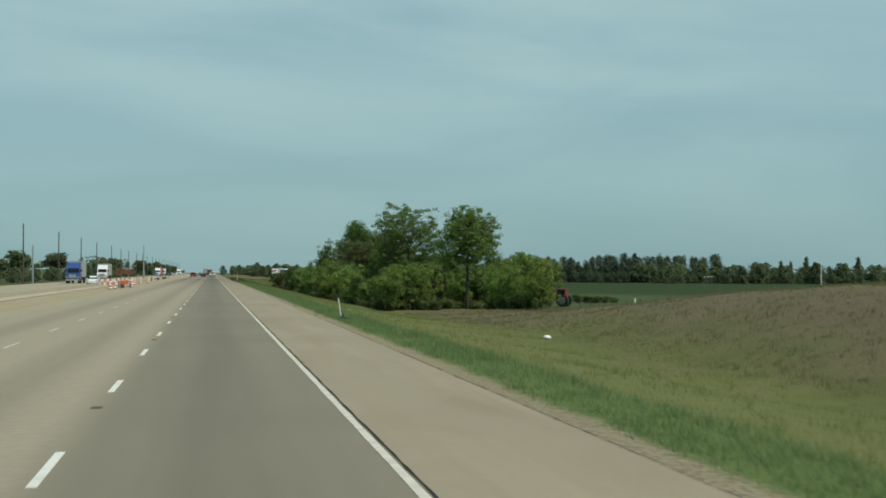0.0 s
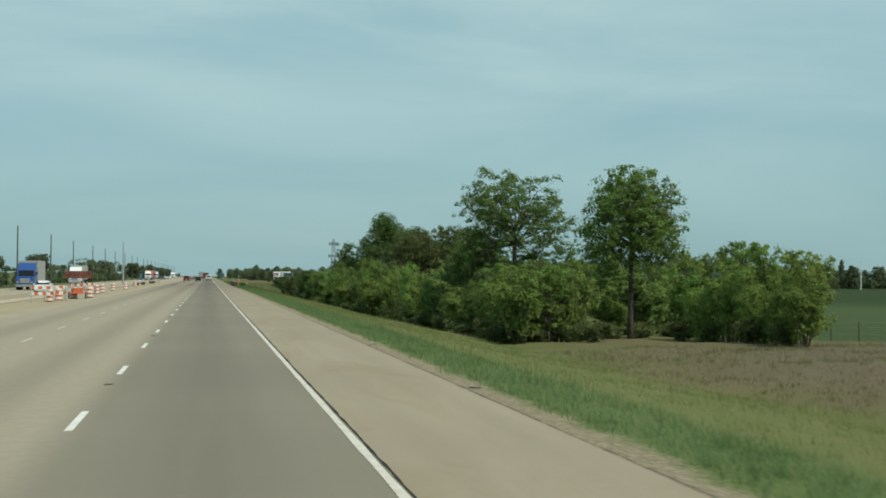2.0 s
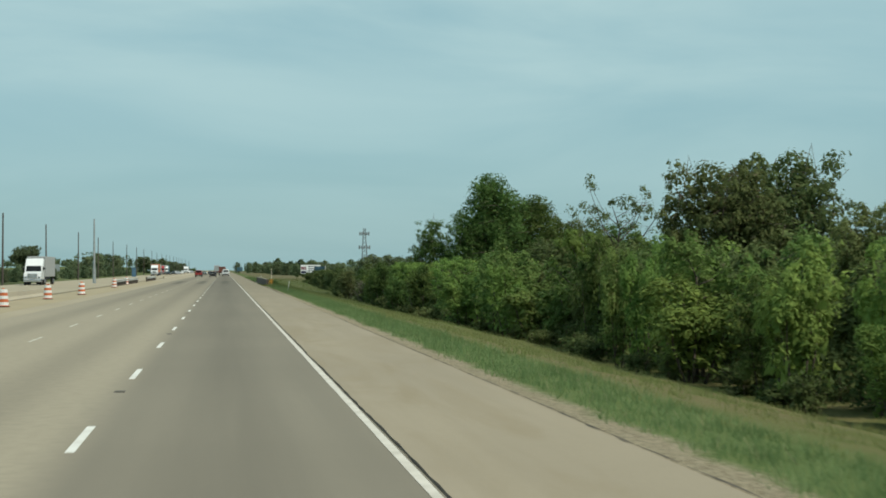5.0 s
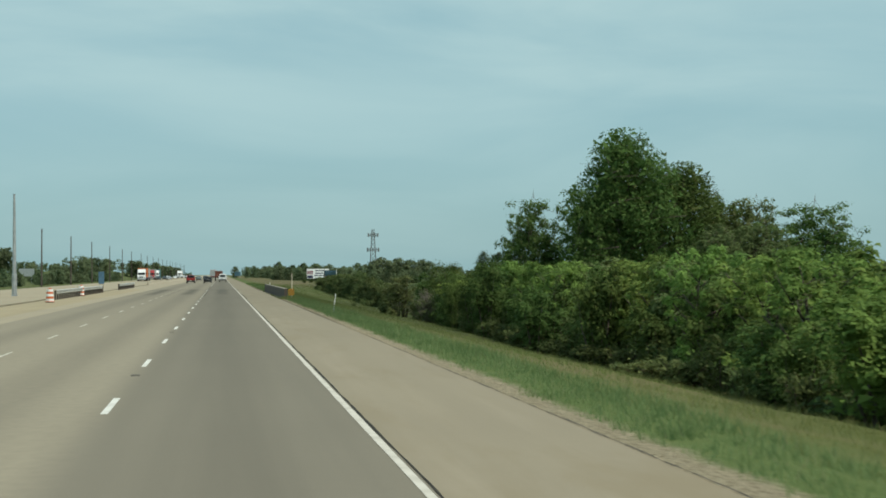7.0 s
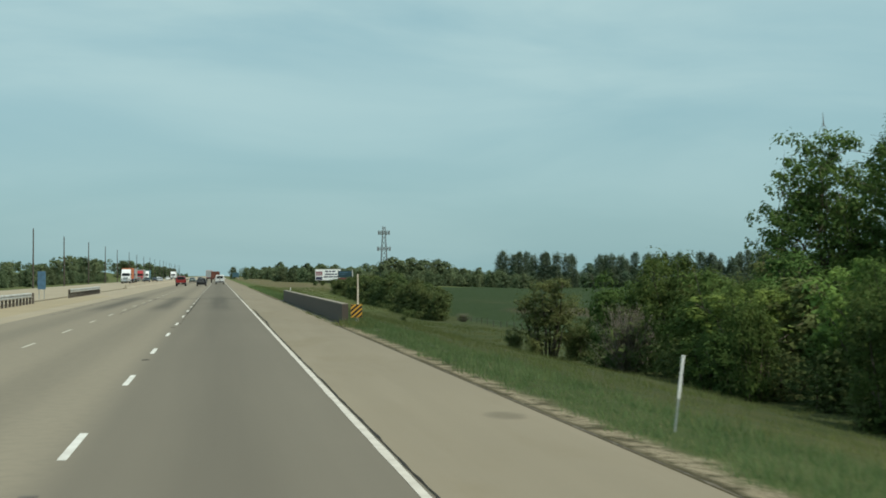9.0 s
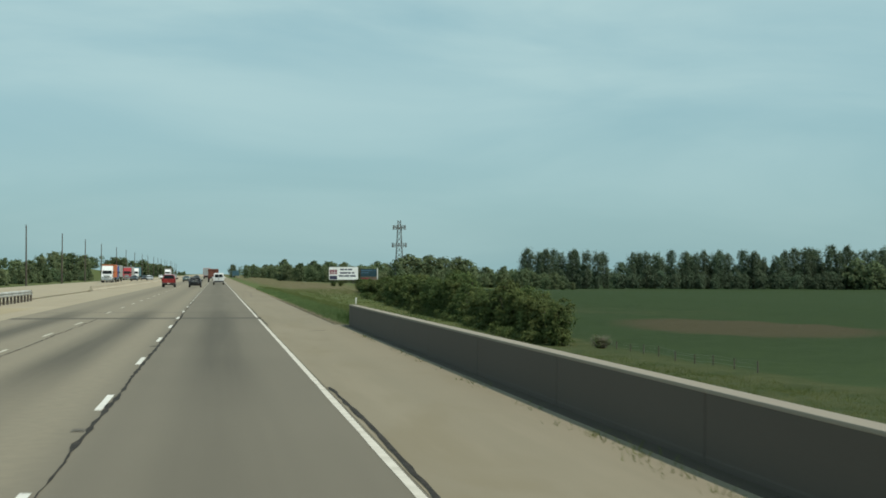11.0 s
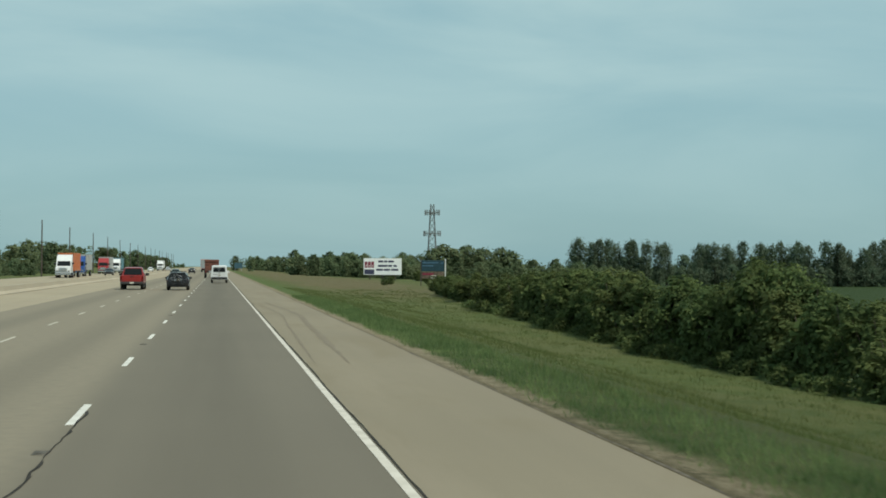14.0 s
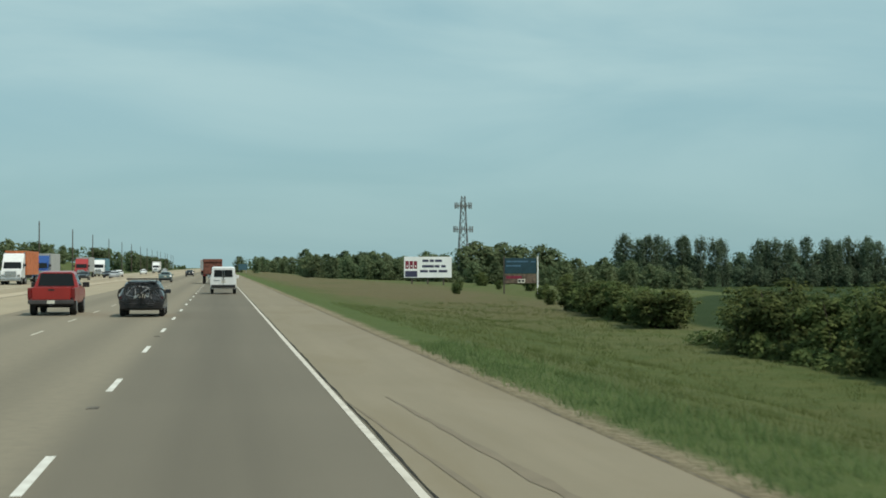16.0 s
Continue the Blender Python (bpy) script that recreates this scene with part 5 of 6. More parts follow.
def grass(name, label, mat, *strips):
    v = np.concatenate([blades(*s)[0] for s in strips])
    tagged(new(name, mesh_np(name, v, np.arange(len(v)).reshape(-1, 3), mat)), label, "grass", kind="stuff")


grass("verge_grass", "short bright green grass along the paved shoulder", M_GRASS, (3.1, 5.5, 110, 0.09, 0.28, 0.010, 8, 585, 1))
grass("tall_grass", "tall olive and dry seed-headed grass in the ditch", M_DRYGRASS, (4.8, 15.0, 25, 0.10, 0.26, 0.008, 20, 640, 2))
grass("tall_weeds", "tall green weeds at the end of the parapet", M_WEED, (3.6, 7.0, 85, 0.25, 0.75, 0.018, 437.5, 446, 3, 0.3))
grass("gutter_weeds", "straggling dry weeds at the foot of the parapet", M_DRYGRASS, (2.72, 3.02, 60, 0.06, 0.26, 0.012, 370, 396, 7, 0.5, True), (3.0, 4.2, 80, 0.15, 0.45, 0.014, 368.5, 373.6, 8, 0.4, True), (2.75, 2.95, 30, 0.05, 0.18, 0.012, 396, 437, 9, 0.5, True))
grass("meadow_grass", "olive and brown meadow grass on the rising bank", M_MEADOW, (14.5, 46.0, 24, 0.12, 0.30, 0.010, 35, 150, 4))
grass("ditch_grass", "rough olive grass on the slope below the road", M_DRYGRASS, (12.5, 24.0, 17, 0.12, 0.32, 0.010, 374, 480, 5), (12.5, 22.0, 17, 0.10, 0.28, 0.010, 480, 670, 6))

# ---- vehicles ----


def loft(rings, bm=None):
    """Skin over closed rings of equal point counts, capped at both ends."""
    b = bm or bmesh.new()
    rows = [[b.verts.new(p) for p in r] for r in rings]
    for a, c in zip(rows, rows[1:]):
        for i in range(len(a)):
            j = (i + 1) % len(a)
            b.faces.new((a[i], a[j], c[j], c[i]))
    b.faces.new(rows[0][::-1])
    b.faces.new(rows[-1])
    return b


def car_ring(y, zb, zbelt, zroof, wb, wbelt, wroof):
    half = [(wb * 0.92, zb), (wb, zb + 0.10), (wbelt, (zb + zbelt) / 2), (wbelt * 0.985, zbelt), (wroof, zroof - 0.06), (wroof - 0.14, zroof)]
    return [(x, y, z) for x, z in half] + [(-x, y, z) for x, z in reversed(half)]


def side_glass(secs, side, y0, y1, lo=0.10, hi=0.86, off=0.012):
    """A pane that follows the cabin side between two stations."""
    def at(y, t):
        ys = [s[0] for s in secs]
        v = [np.interp(y, ys, [s[k] for s in secs]) for k in range(1, 7)]
        x = v[4] * 0.985 + (v[5] - v[4] * 0.985) * t
        return (side * (x + off), y, v[1] + (v[2] - 0.06 - v[1]) * t)
    b = bmesh.new()
    n = 5
    lo_v = [b.verts.new(at(y0 + (y1 - y0) * i / n, lo)) for i in range(n + 1)]
    hi_v = [b.verts.new(at(y0 + (y1 - y0) * i / n, hi)) for i in range(n + 1)]
    for i in range(n):
        b.faces.new((lo_v[i], lo_v[i + 1], hi_v[i + 1], hi_v[i]))
    return b


def panel(corners, thick, bm=None):
    """A four-cornered plate pushed out by thick along its normal."""
    b = bm or bmesh.new()
    c = [Vector(p) for p in corners]
    nrm = (c[1] - c[0]).cross(c[3] - c[0]).normalized() * thick
    lo, up = [b.verts.new(p) for p in c], [b.verts.new(p + nrm) for p in c]
    b.faces.new(lo)
    b.faces.new(up)
    for i in range(4):
        j = (i + 1) % 4
        b.faces.new((lo[i], lo[j], up[j], up[i]))
    return b


def wheel(parent, x, y, r, w, hub=M_RIM):
    side = 1 if x > 0 else -1
    b = bmesh.new()
    bmesh.ops.create_cone(b, cap_ends=True, segments=24, radius1=r, radius2=r, depth=w, matrix=Matrix.Translation((x - side * w / 2, y, r)) @ Matrix.Rotation(math.pi / 2, 4, "Y"))
    bmesh.ops.bevel(b, geom=[e for e in b.edges if len(e.link_faces) == 2 and any(len(f.verts) > 4 for f in e.link_faces)], offset=w * 0.14, segments=2, affect="EDGES")
    wh = part("wheel", b, M_RUBBER, parent)
    b = bmesh.new()
    bmesh.ops.create_cone(b, cap_ends=True, segments=16, radius1=r * 0.62, radius2=r * 0.56, depth=0.03, matrix=Matrix.Translation((x + side * 0.006, y, r)) @ Matrix.Rotation(side * math.pi / 2, 4, "Y"))
    part("rim", b, hub, wh)


def mirror_arm(parent, x, y, z, s, mat):
    side = 1 if x > 0 else -1
    b = box(min(x, x + side * 0.24 * s), max(x, x + side * 0.24 * s), y - 0.06, y + 0.08, z - 0.08 * s, z + 0.10 * s, 0.03)
    part("side_mirror", b, mat, parent)


def car(name, label, at, secs, paint, glass_side, wheel_y, wheel_r, track, rear, plate_z=0.8, mats=None, group="vehicles on the motorway", category="car"):
    """A passenger car or van built on lofted stations; it faces +y. rear: y and z of the rear pane, then lamp height range."""
    top = thing(name, label, category, at, group)
    part("body", loft([car_ring(*s) for s in secs]), paint, top, smooth=False)
    for side in (-1, 1):
        for y0, y1 in glass_side:
            part("side_window", side_glass(secs, side, y0, y1), M_GLASS, top)
    (ya, za, wa), (yb, zb, wb), (l0, l1), lampw = rear
    part("rear_window", panel([(-wa, ya, za), (wa, ya, za), (wb, yb, zb), (-wb, yb, zb)], 0.014), M_GLASS, top)
    hw = max(s[4] for s in secs)
    yr = secs[0][0]
    for side in (-1, 1):
        x1 = side * (hw - 0.03)
        x0 = side * (hw - 0.03 - lampw)
        part("tail_lamp", box(min(x0, x1), max(x0, x1), yr + 0.02, yr + 0.30, l0, l1, 0.02), (mats or {}).get("lamp", M_REDLAMP), top)
        mirror_arm(top, side * (hw - 0.04), secs[-1][0] - 1.75 * (secs[-1][0] / 2.3), 1.02 if secs[3][3] < 1.9 else 1.30, 1.0 if secs[3][3] < 1.9 else 1.3, paint)
        for y in wheel_y:
            wheel(top, side * track, y, wheel_r, 0.22)
    part("rear_bumper", box(-hw + 0.04, hw - 0.04, yr - 0.09, yr + 0.22, secs[0][1] - 0.02, secs[0][1] + 0.22, 0.04), (mats or {}).get("bumper", M_BLACK), top)
    part("number_plate", box(-0.16, 0.16, yr - 0.012, yr + 0.01, plate_z, plate_z + 0.16), M_CREAM, top)
    # windscreen
    f = [s for s in secs if s[0] > 0]
    hi = max(f, key=lambda s: s[3])
    lo = min((s for s in f if s[0] > hi[0] and s[3] < hi[3] - 0.3), key=lambda s: s[0])
    part("windscreen", panel([(lo[5] * 0.9, lo[0], lo[3] + 0.02), (-lo[5] * 0.9, lo[0], lo[3] + 0.02), (-hi[6] * 0.9, (hi[0] * 3 + lo[0]) / 4 + 0.03, hi[3] - 0.10), (hi[6] * 0.9, (hi[0] * 3 + lo[0]) / 4 + 0.03, hi[3] - 0.10)], 0.012), M_GLASS, top)
    for side in (-1, 1):
        yf = secs[-1][0]
        part("head_lamp", box(min(side * 0.5, side * 0.8), max(side * 0.5, side * 0.8), yf - 0.12, yf + 0.02, 0.62, 0.78, 0.03), M_CHROME, top)
    return top


PAINT_DARK = car_paint("charcoal_paint", (0.016, 0.016, 0.019))
PAINT_WHITE = car_paint("white_van_paint", (0.74, 0.75, 0.74), 0.35)
PAINT_RED = car_paint("red_paint", (0.30, 0.016, 0.012), 0.3)
PAINT_TEAL = car_paint("grey_green_paint", (0.10, 0.15, 0.15))
PAINT_SILVER = car_paint("silver_paint", (0.36, 0.37, 0.38))
PAINT_BLUE = car_paint("blue_paint", (0.02, 0.07, 0.26))
PAINT_TRUCKRED = car_paint("truck_red_paint", (0.34, 0.03, 0.03))

# dark wagon with bicycles on its tailgate
SUV = [(-2.36, 0.36, 0.66, 0.72, 0.82, 0.89, 0.84), (-2.30, 0.32, 0.86, 0.94, 0.87, 0.93, 0.86), (-1.86, 0.28, 0.93, 1.42, 0.90, 0.94, 0.68), (-1.35, 0.26, 0.93, 1.50, 0.92, 0.95, 0.68), (0.2, 0.26, 0.92, 1.52, 0.92, 0.95, 0.68), (0.75, 0.26, 0.91, 1.42, 0.92, 0.95, 0.67), (1.45, 0.27, 0.90, 1.00, 0.92, 0.94, 0.80), (2.1, 0.30, 0.78, 0.86, 0.88, 0.91, 0.78), (2.36, 0.36, 0.60, 0.68, 0.74, 0.78, 0.66)]
SUV_AT = pose(-5.05, 610.6, 0)
suv = car("dark_wagon", "dark charcoal estate car with two bicycles on its tailgate", SUV_AT, SUV, PAINT_DARK, [(-1.75, -1.0), (-0.92, 0.05), (0.12, 1.0)], (-1.40, 1.42), 0.34, 0.92, ((-2.27, 0.97, 0.76), (-1.89, 1.38, 0.62), (0.74, 0.88), 0.09), mats={"lamp": plain("smoked_red_lens", (0.05, 0.006, 0.007), 0.3)})
for side in (-1, 1):
    part("roof_rail", rod((side * 0.60, -1.4, 1.55), (side * 0.60, 0.3, 1.56), 0.02), M_BLACK, suv)
for yy in (-1.05, -0.1):
    part("roof_bar", box(-0.68, 0.68, yy - 0.03, yy + 0.03, 1.55, 1.60, 0.01), M_BLACK, suv)
part("spoiler", box(-0.58, 0.58, -1.98, -1.72, 1.435, 1.47, 0.012), PAINT_DARK, suv)
rack = rod((0, -2.42, 0.42), (0, -2.50, 1.25), 0.035)
rod((0, -2.2, 0.42), (0, -2.44, 0.42), 0.03, bm=rack)
for s in (-1, 1):
    rod((s * 0.18, -2.48, 1.22), (s * 0.18, -2.95, 1.28), 0.02, bm=rack)
rod((-0.18, -2.5, 1.22), (0.18, -2.5, 1.22), 0.022, bm=rack)
part("bicycle_rack", rack, M_BLACK, suv)


def bicycle(at, frame_mat, label):
    """A bicycle lying across the car, wheels apart along x."""
    top = thing("bicycle", label, "bicycle", at, "bicycles on the car")
    for x in (-0.52, 0.52):
        wh = part("wheel", ring((x, 0, 0), "y", 0.32, 0.026, 28, 6), M_RUBBER, top)
        b = bmesh.new()
        for k in range(10):
            a = math.pi * 2 * k / 10
            rod((x, 0.012 * (-1) ** k, 0), (x + 0.31 * math.cos(a), 0, 0.31 * math.sin(a)), 0.004, n=4, bm=b)
        part("spokes", b, M_GREY, wh)
    b = bmesh.new()
    crank, seat, head, rear, front = (-0.10, 0, -0.04), (-0.22, 0, 0.42), (0.36, 0, 0.42), (-0.52, 0, 0), (0.52, 0, 0)
    for p, q, r in ((crank, seat, 0.018), (crank, head, 0.022), (seat, head, 0.019), (crank, rear, 0.012), (seat, rear, 0.011), (head, front, 0.016)):
        rod(p, q, r, bm=b)
    part("bicycle_frame", b, frame_mat, top)
    part("saddle", box(-0.38, -0.12, -0.06, 0.06, 0.50, 0.55, 0.02), M_BLACK, top)
    part("handlebar", rod((0.38, -0.26, 0.54), (0.38, 0.26, 0.54), 0.014), M_BLACK, top)
    b = bmesh.new()
    bmesh.ops.create_cone(b, cap_ends=True, segments=14, radius1=0.09, radius2=0.09, depth=0.012, matrix=Matrix.Translation((-0.10, -0.05, -0.04)) @ Matrix.Rotation(math.pi / 2, 4, "X"))
    part("chainring", b, M_CHROME, top)
    return top


bicycle(SUV_AT @ pose(-0.10, -2.70, 0.86, 0, 8, 0), plain("white_frame", (0.40, 0.40, 0.41), 0.3), "white-framed bicycle hung on the dark car's rack")
bicycle(SUV_AT @ pose(0.18, -2.92, 0.98, 0, -9, 180), plain("black_frame", (0.03, 0.03, 0.035), 0.3), "black bicycle hung crosswise on the dark car's rack")

# white passenger van
VAN = [(-2.85, 0.50, 1.15, 1.20, 0.92, 0.99, 0.94), (-2.83, 0.42, 1.20, 2.02, 0.95, 1.00, 0.84), (-2.5, 0.40, 1.20, 2.10, 0.96, 1.00, 0.86), (0.8, 0.40, 1.20, 2.12, 0.96, 1.00, 0.86), (1.25, 0.40, 1.18, 2.02, 0.96, 1.00, 0.84), (1.95, 0.42, 1.10, 1.24, 0.94, 0.98, 0.86), (2.7, 0.45, 0.98, 1.06, 0.90, 0.94, 0.82), (2.85, 0.5, 0.80, 0.90, 0.80, 0.84, 0.70)]
van = car("white_van", "plain white passenger van with two rear doors", pose(-1.55, 667, 0), VAN, PAINT_WHITE, [(-2.55, -1.5), (-1.4, -0.3), (-0.2, 0.75), (0.85, 1.4)], (-1.75, 1.75), 0.37, 0.97, ((-2.870, 1.26, 0.05), (-2.868, 1.84, 0.05), (0.95, 1.75), 0.11), 0.86, category="van")
for side in (-1, 1):
    c = sorted((side * 0.08, side * 0.72))
    part("rear_door_glass", panel([(c[0], -2.853, 1.32), (c[1], -2.853, 1.32), (c[1] * (0.93 if side > 0 else 1), -2.848, 1.86), (c[0] * (1 if side > 0 else 0.93), -2.848, 1.86)], 0.012), M_GLASS, van)
    part("door_handle", box(side * 0.09 - 0.03, side * 0.09 + 0.03, -2.885, -2.85, 1.08, 1.13, 0.008), M_BLACK, van)
part("door_seam", box(-0.012, 0.012, -2.872, -2.85, 0.62, 1.95), M_BLACK, van)
part("lettering_bar", box(-0.72, -0.28, -2.868, -2.852, 1.02, 1.07), M_GREY, van)

# red pickup
pickup = thing("pickup_truck", "bright red pickup truck with closed tailgate and crew cab", "pickup", pose(-8.95, 613.5, 0), "vehicles on the motorway")
CAB = [(-0.75, 0.55, 1.18, 1.22, 0.94, 0.98, 0.92), (-0.60, 0.50, 1.20, 1.86, 0.96, 0.99, 0.74), (0.4, 0.50, 1.20, 1.92, 0.96, 0.99, 0.76), (0.75, 0.5, 1.20, 1.84, 0.96, 0.99, 0.75), (1.5, 0.5, 1.18, 1.26, 0.96, 0.99, 0.86), (2.65, 0.52, 1.06, 1.14, 0.94, 0.97, 0.84), (2.85, 0.6, 0.9, 1.0, 0.86, 0.9, 0.76)]
part("cab", loft([car_ring(*s) for s in CAB]), PAINT_RED, pickup)
bed = box(-0.98, -0.88, -2.85, -0.78, 0.62, 1.20, 0.03)
box(0.88, 0.98, -2.85, -0.78, 0.62, 1.20, 0.03, bed)
box(-0.88, 0.88, -2.78, -0.80, 0.62, 0.70, 0.0, bed)
part("cargo_bed", bed, PAINT_RED, pickup)
part("tailgate", box(-0.80, 0.80, -2.90, -2.83, 0.68, 1.22, 0.025), PAINT_RED, pickup)
part("tailgate_handle", box(-0.12, 0.12, -2.915, -2.895, 1.08, 1.14, 0.008), M_BLACK, pickup)
part("rear_bumper", box(-0.96, 0.96, -3.06, -2.88, 0.50, 0.68, 0.03), plain("dull_bumper", (0.06, 0.055, 0.055), 0.5), pickup)
part("number_plate", box(-0.16, 0.16, -3.075, -3.06, 0.52, 0.66), M_CREAM, pickup)
part("rear_window", panel([(-0.78, -0.755, 1.26), (0.78, -0.755, 1.26), (0.68, -0.625, 1.80), (-0.68, -0.625, 1.80)], 0.014), M_GLASS, pickup)
for side in (-1, 1):
    part("tail_lamp", box(min(side * 0.82, side * 0.99), max(side * 0.82, side * 0.99), -2.90, -2.70, 0.76, 1.18, 0.02), M_REDLAMP, pickup)
    part("side_window", side_glass(CAB, side, -0.45, 0.55), M_GLASS, pickup)
    part("side_window", side_glass(CAB, side, 0.62, 1.15, 0.1, 0.7), M_GLASS, pickup)
    mirror_arm(pickup, side * 0.98, 1.05, 1.28, 1.25, M_BLACK)
    for yy in (-1.85, 1.95):
        wheel(pickup, side * 0.97, yy, 0.40, 0.27)
part("rear_axle", rod((-0.7, -1.85, 0.40), (0.7, -1.85, 0.40), 0.07), M_BLACK, pickup)
part("tow_hitch", box(-0.05, 0.05, -3.14, -2.9, 0.40, 0.48, 0.01), M_BLACK, pickup)
part("underframe", box(-0.75, 0.75, -2.7, 2.5, 0.42, 0.62), M_BLACK, pickup)

SEDAN = [(-2.30, 0.34, 0.72, 0.86, 0.78, 0.86, 0.76), (-2.20, 0.28, 0.90, 1.00, 0.84, 0.90, 0.80), (-1.55, 0.25, 0.93, 1.06, 0.86, 0.90, 0.78), (-0.85, 0.25, 0.93, 1.40, 0.86, 0.90, 0.60), (0.2, 0.25, 0.92, 1.45, 0.86, 0.90, 0.61), (0.55, 0.25, 0.92, 1.36, 0.86, 0.90, 0.60), (1.25, 0.26, 0.90, 1.00, 0.86, 0.89, 0.74), (2.1, 0.30, 0.74, 0.82, 0.80, 0.84, 0.68), (2.3, 0.36, 0.58, 0.64, 0.66, 0.70, 0.58)]


def sedan(label, at, paint):
    return car("saloon_car", label, at, SEDAN, paint, [(-0.95, -0.15), (-0.08, 0.75)], (-1.38, 1.40), 0.32, 0.87, ((-1.53, 1.08, 0.62), (-0.90, 1.36, 0.52), (0.66, 0.86), 0.30), 0.72)


sedan("grey-green saloon car ahead of the dark wagon", pose(-9.2, 763, 0), PAINT_TEAL)
sedan("dark saloon car far ahead on the road", pose(-8.4, 896, 0), PAINT_DARK)
for x, y, paint, lab in ((-23.8, 806, PAINT_DARK, "dark saloon car on the opposite carriageway"), (-21.0, 838, PAINT_SILVER, "silver saloon car on the opposite carriageway"), (-23.6, 860, PAINT_DARK, "dark saloon car on the opposite carriageway"), (-23.6, 893, PAINT_WHITE, "white saloon car on the opposite carriageway"), (-19.8, 251, PAINT_WHITE, "white saloon car beside the construction drums"), (-23.8, 1010, PAINT_WHITE, "white saloon car far off on the opposite carriageway"), (-20.2, 1080, PAINT_SILVER, "silver saloon car far off on the opposite carriageway"), (-23.8, 1190, PAINT_WHITE, "white saloon car far off on the opposite carriageway")):
    sedan(lab, pose(x, y, 0, 0, 0, 180), paint)


def semi(label, at, cab_mat, box_mat, box_len=12.0):
    """A lorry with a sleeper cab and a box trailer; it faces +y."""
    top = thing("articulated_lorry", label, "lorry", at, "lorries on the motorway")
    cab = prism([(0.0, 0.75), (0.0, 3.55), (0.9, 3.75), (2.1, 2.75), (2.5, 1.85), (3.9, 1.65), (4.1, 0.75)], -1.2, 1.2)
    bmesh.ops.bevel(cab, geom=cab.edges[:], offset=0.07, segments=2, affect="EDGES")
    part("cab", cab, cab_mat, top)
    part("windscreen", panel([(1.05, 2.50, 1.92), (-1.05, 2.50, 1.92), (-0.98, 2.14, 2.68), (0.98, 2.14, 2.68)], 0.025), M_GLASS, top)
    for s in (-1, 1):
        part("side_window", box(min(s * 1.19, s * 1.215), max(s * 1.19, s * 1.215), 1.25, 2.1, 1.95, 2.6, 0.0), M_GLASS, top)
        part("exhaust_pipe", rod((s * 1.12, -0.15, 1.0), (s * 1.12, -0.15, 3.9), 0.07), M_CHROME, top)
        part("head_lamp", box(min(s * 0.75, s * 1.1), max(s * 0.75, s * 1.1), 4.05, 4.13, 0.95, 1.2, 0.02), M_CHROME, top)
        mirror_arm(top, s * 1.2, 2.2, 2.3, 1.6, M_BLACK)
        for yy, r in ((3.2, 0.50), (-0.1, 0.50), (-1.3, 0.50), (-box_len + 0.6, 0.50), (-box_len - 0.6, 0.50)):
            wheel(top, s * 1.2, yy, r, 0.35)
    part("grille", box(-0.65, 0.65, 4.08, 4.14, 0.95, 1.6, 0.02), M_CHROME, top)
    part("front_bumper", box(-1.2, 1.2, 3.95, 4.25, 0.45, 0.78, 0.04), M_CHROME, top)
    tr = box(-1.3, 1.3, -box_len - 1.4, -0.7, 1.15, 4.05, 0.04)
    tb = part("trailer_box", tr, box_mat, top)
    n = int(box_len / 1.5)
    post = finish(box(-0.015, 0.015, -0.04, 0.04, 1.25, 3.95), "side_post", box_mat)
    for i in range(n):
        yy = -box_len - 1.0 + i * (box_len - 0.2) / (n - 1)
        for s in (-1, 1):
            part("side_post", post, None, tb, at=Matrix.Translation((s * 1.313, yy, 0)))
    part("rear_doorframe", box(-1.2, 1.2, -box_len - 1.42, -box_len - 1.40, 1.3, 3.9), M_STEEL, tb)
    part("chassis", box(-0.5, 0.5, -box_len - 1.2, 3.8, 0.72, 1.12), M_BLACK, top)
    for s in (-1, 1):
        part("tail_lamp", box(s * 1.05 - 0.1, s * 1.05 + 0.1, -box_len - 1.46, -box_len - 1.38, 0.92, 1.08), M_REDLAMP, top)
    return top


M_BOXWHITE = plain("trailer_white", (0.62, 0.63, 0.62), 0.5)
M_BOXORANGE = plain("container_orange", (0.50, 0.15, 0.05), 0.6, vary=0.2)
M_BOXGREY = plain("trailer_grey", (0.36, 0.37, 0.36), 0.6)
M_BOXTEAL = plain("container_teal", (0.10, 0.22, 0.26), 0.6)
back = 180
semi("white lorry with an orange container on the opposite carriageway", pose(-26.2, 737, 0, 0, 0, back), PAINT_WHITE, M_BOXORANGE)
semi("blue lorry with a pale trailer on the opposite carriageway", pose(-27.2, 775, 0, 0, 0, back), PAINT_BLUE, M_BOXGREY)
semi("red lorry with a grey trailer on the opposite carriageway", pose(-28.6, 860, 0, 0, 0, back), PAINT_TRUCKRED, M_BOXGREY)
semi("white lorry with a teal container on the opposite carriageway", pose(-28.6, 905, 0, 0, 0, back), PAINT_WHITE, M_BOXTEAL)
semi("white lorry with a white trailer on the opposite carriageway", pose(-24.5, 1120, 0, 0, 0, back), PAINT_WHITE, M_BOXWHITE)
semi("blue lorry with a pale container by the construction zone", pose(-26.4, 296, 0, 0, 0, back), PAINT_BLUE, M_BOXGREY, 9.0)
semi("white lorry with a grey trailer past the light pole", pose(-28.4, 402, 0, 0, 0, back), PAINT_WHITE, M_BOXGREY)
semi("white box lorry with a red stripe far ahead", pose(-5.6, 985, 0), PAINT_TRUCKRED, plain("trailer_pink", (0.50, 0.30, 0.28), 0.6, vary=0.2))
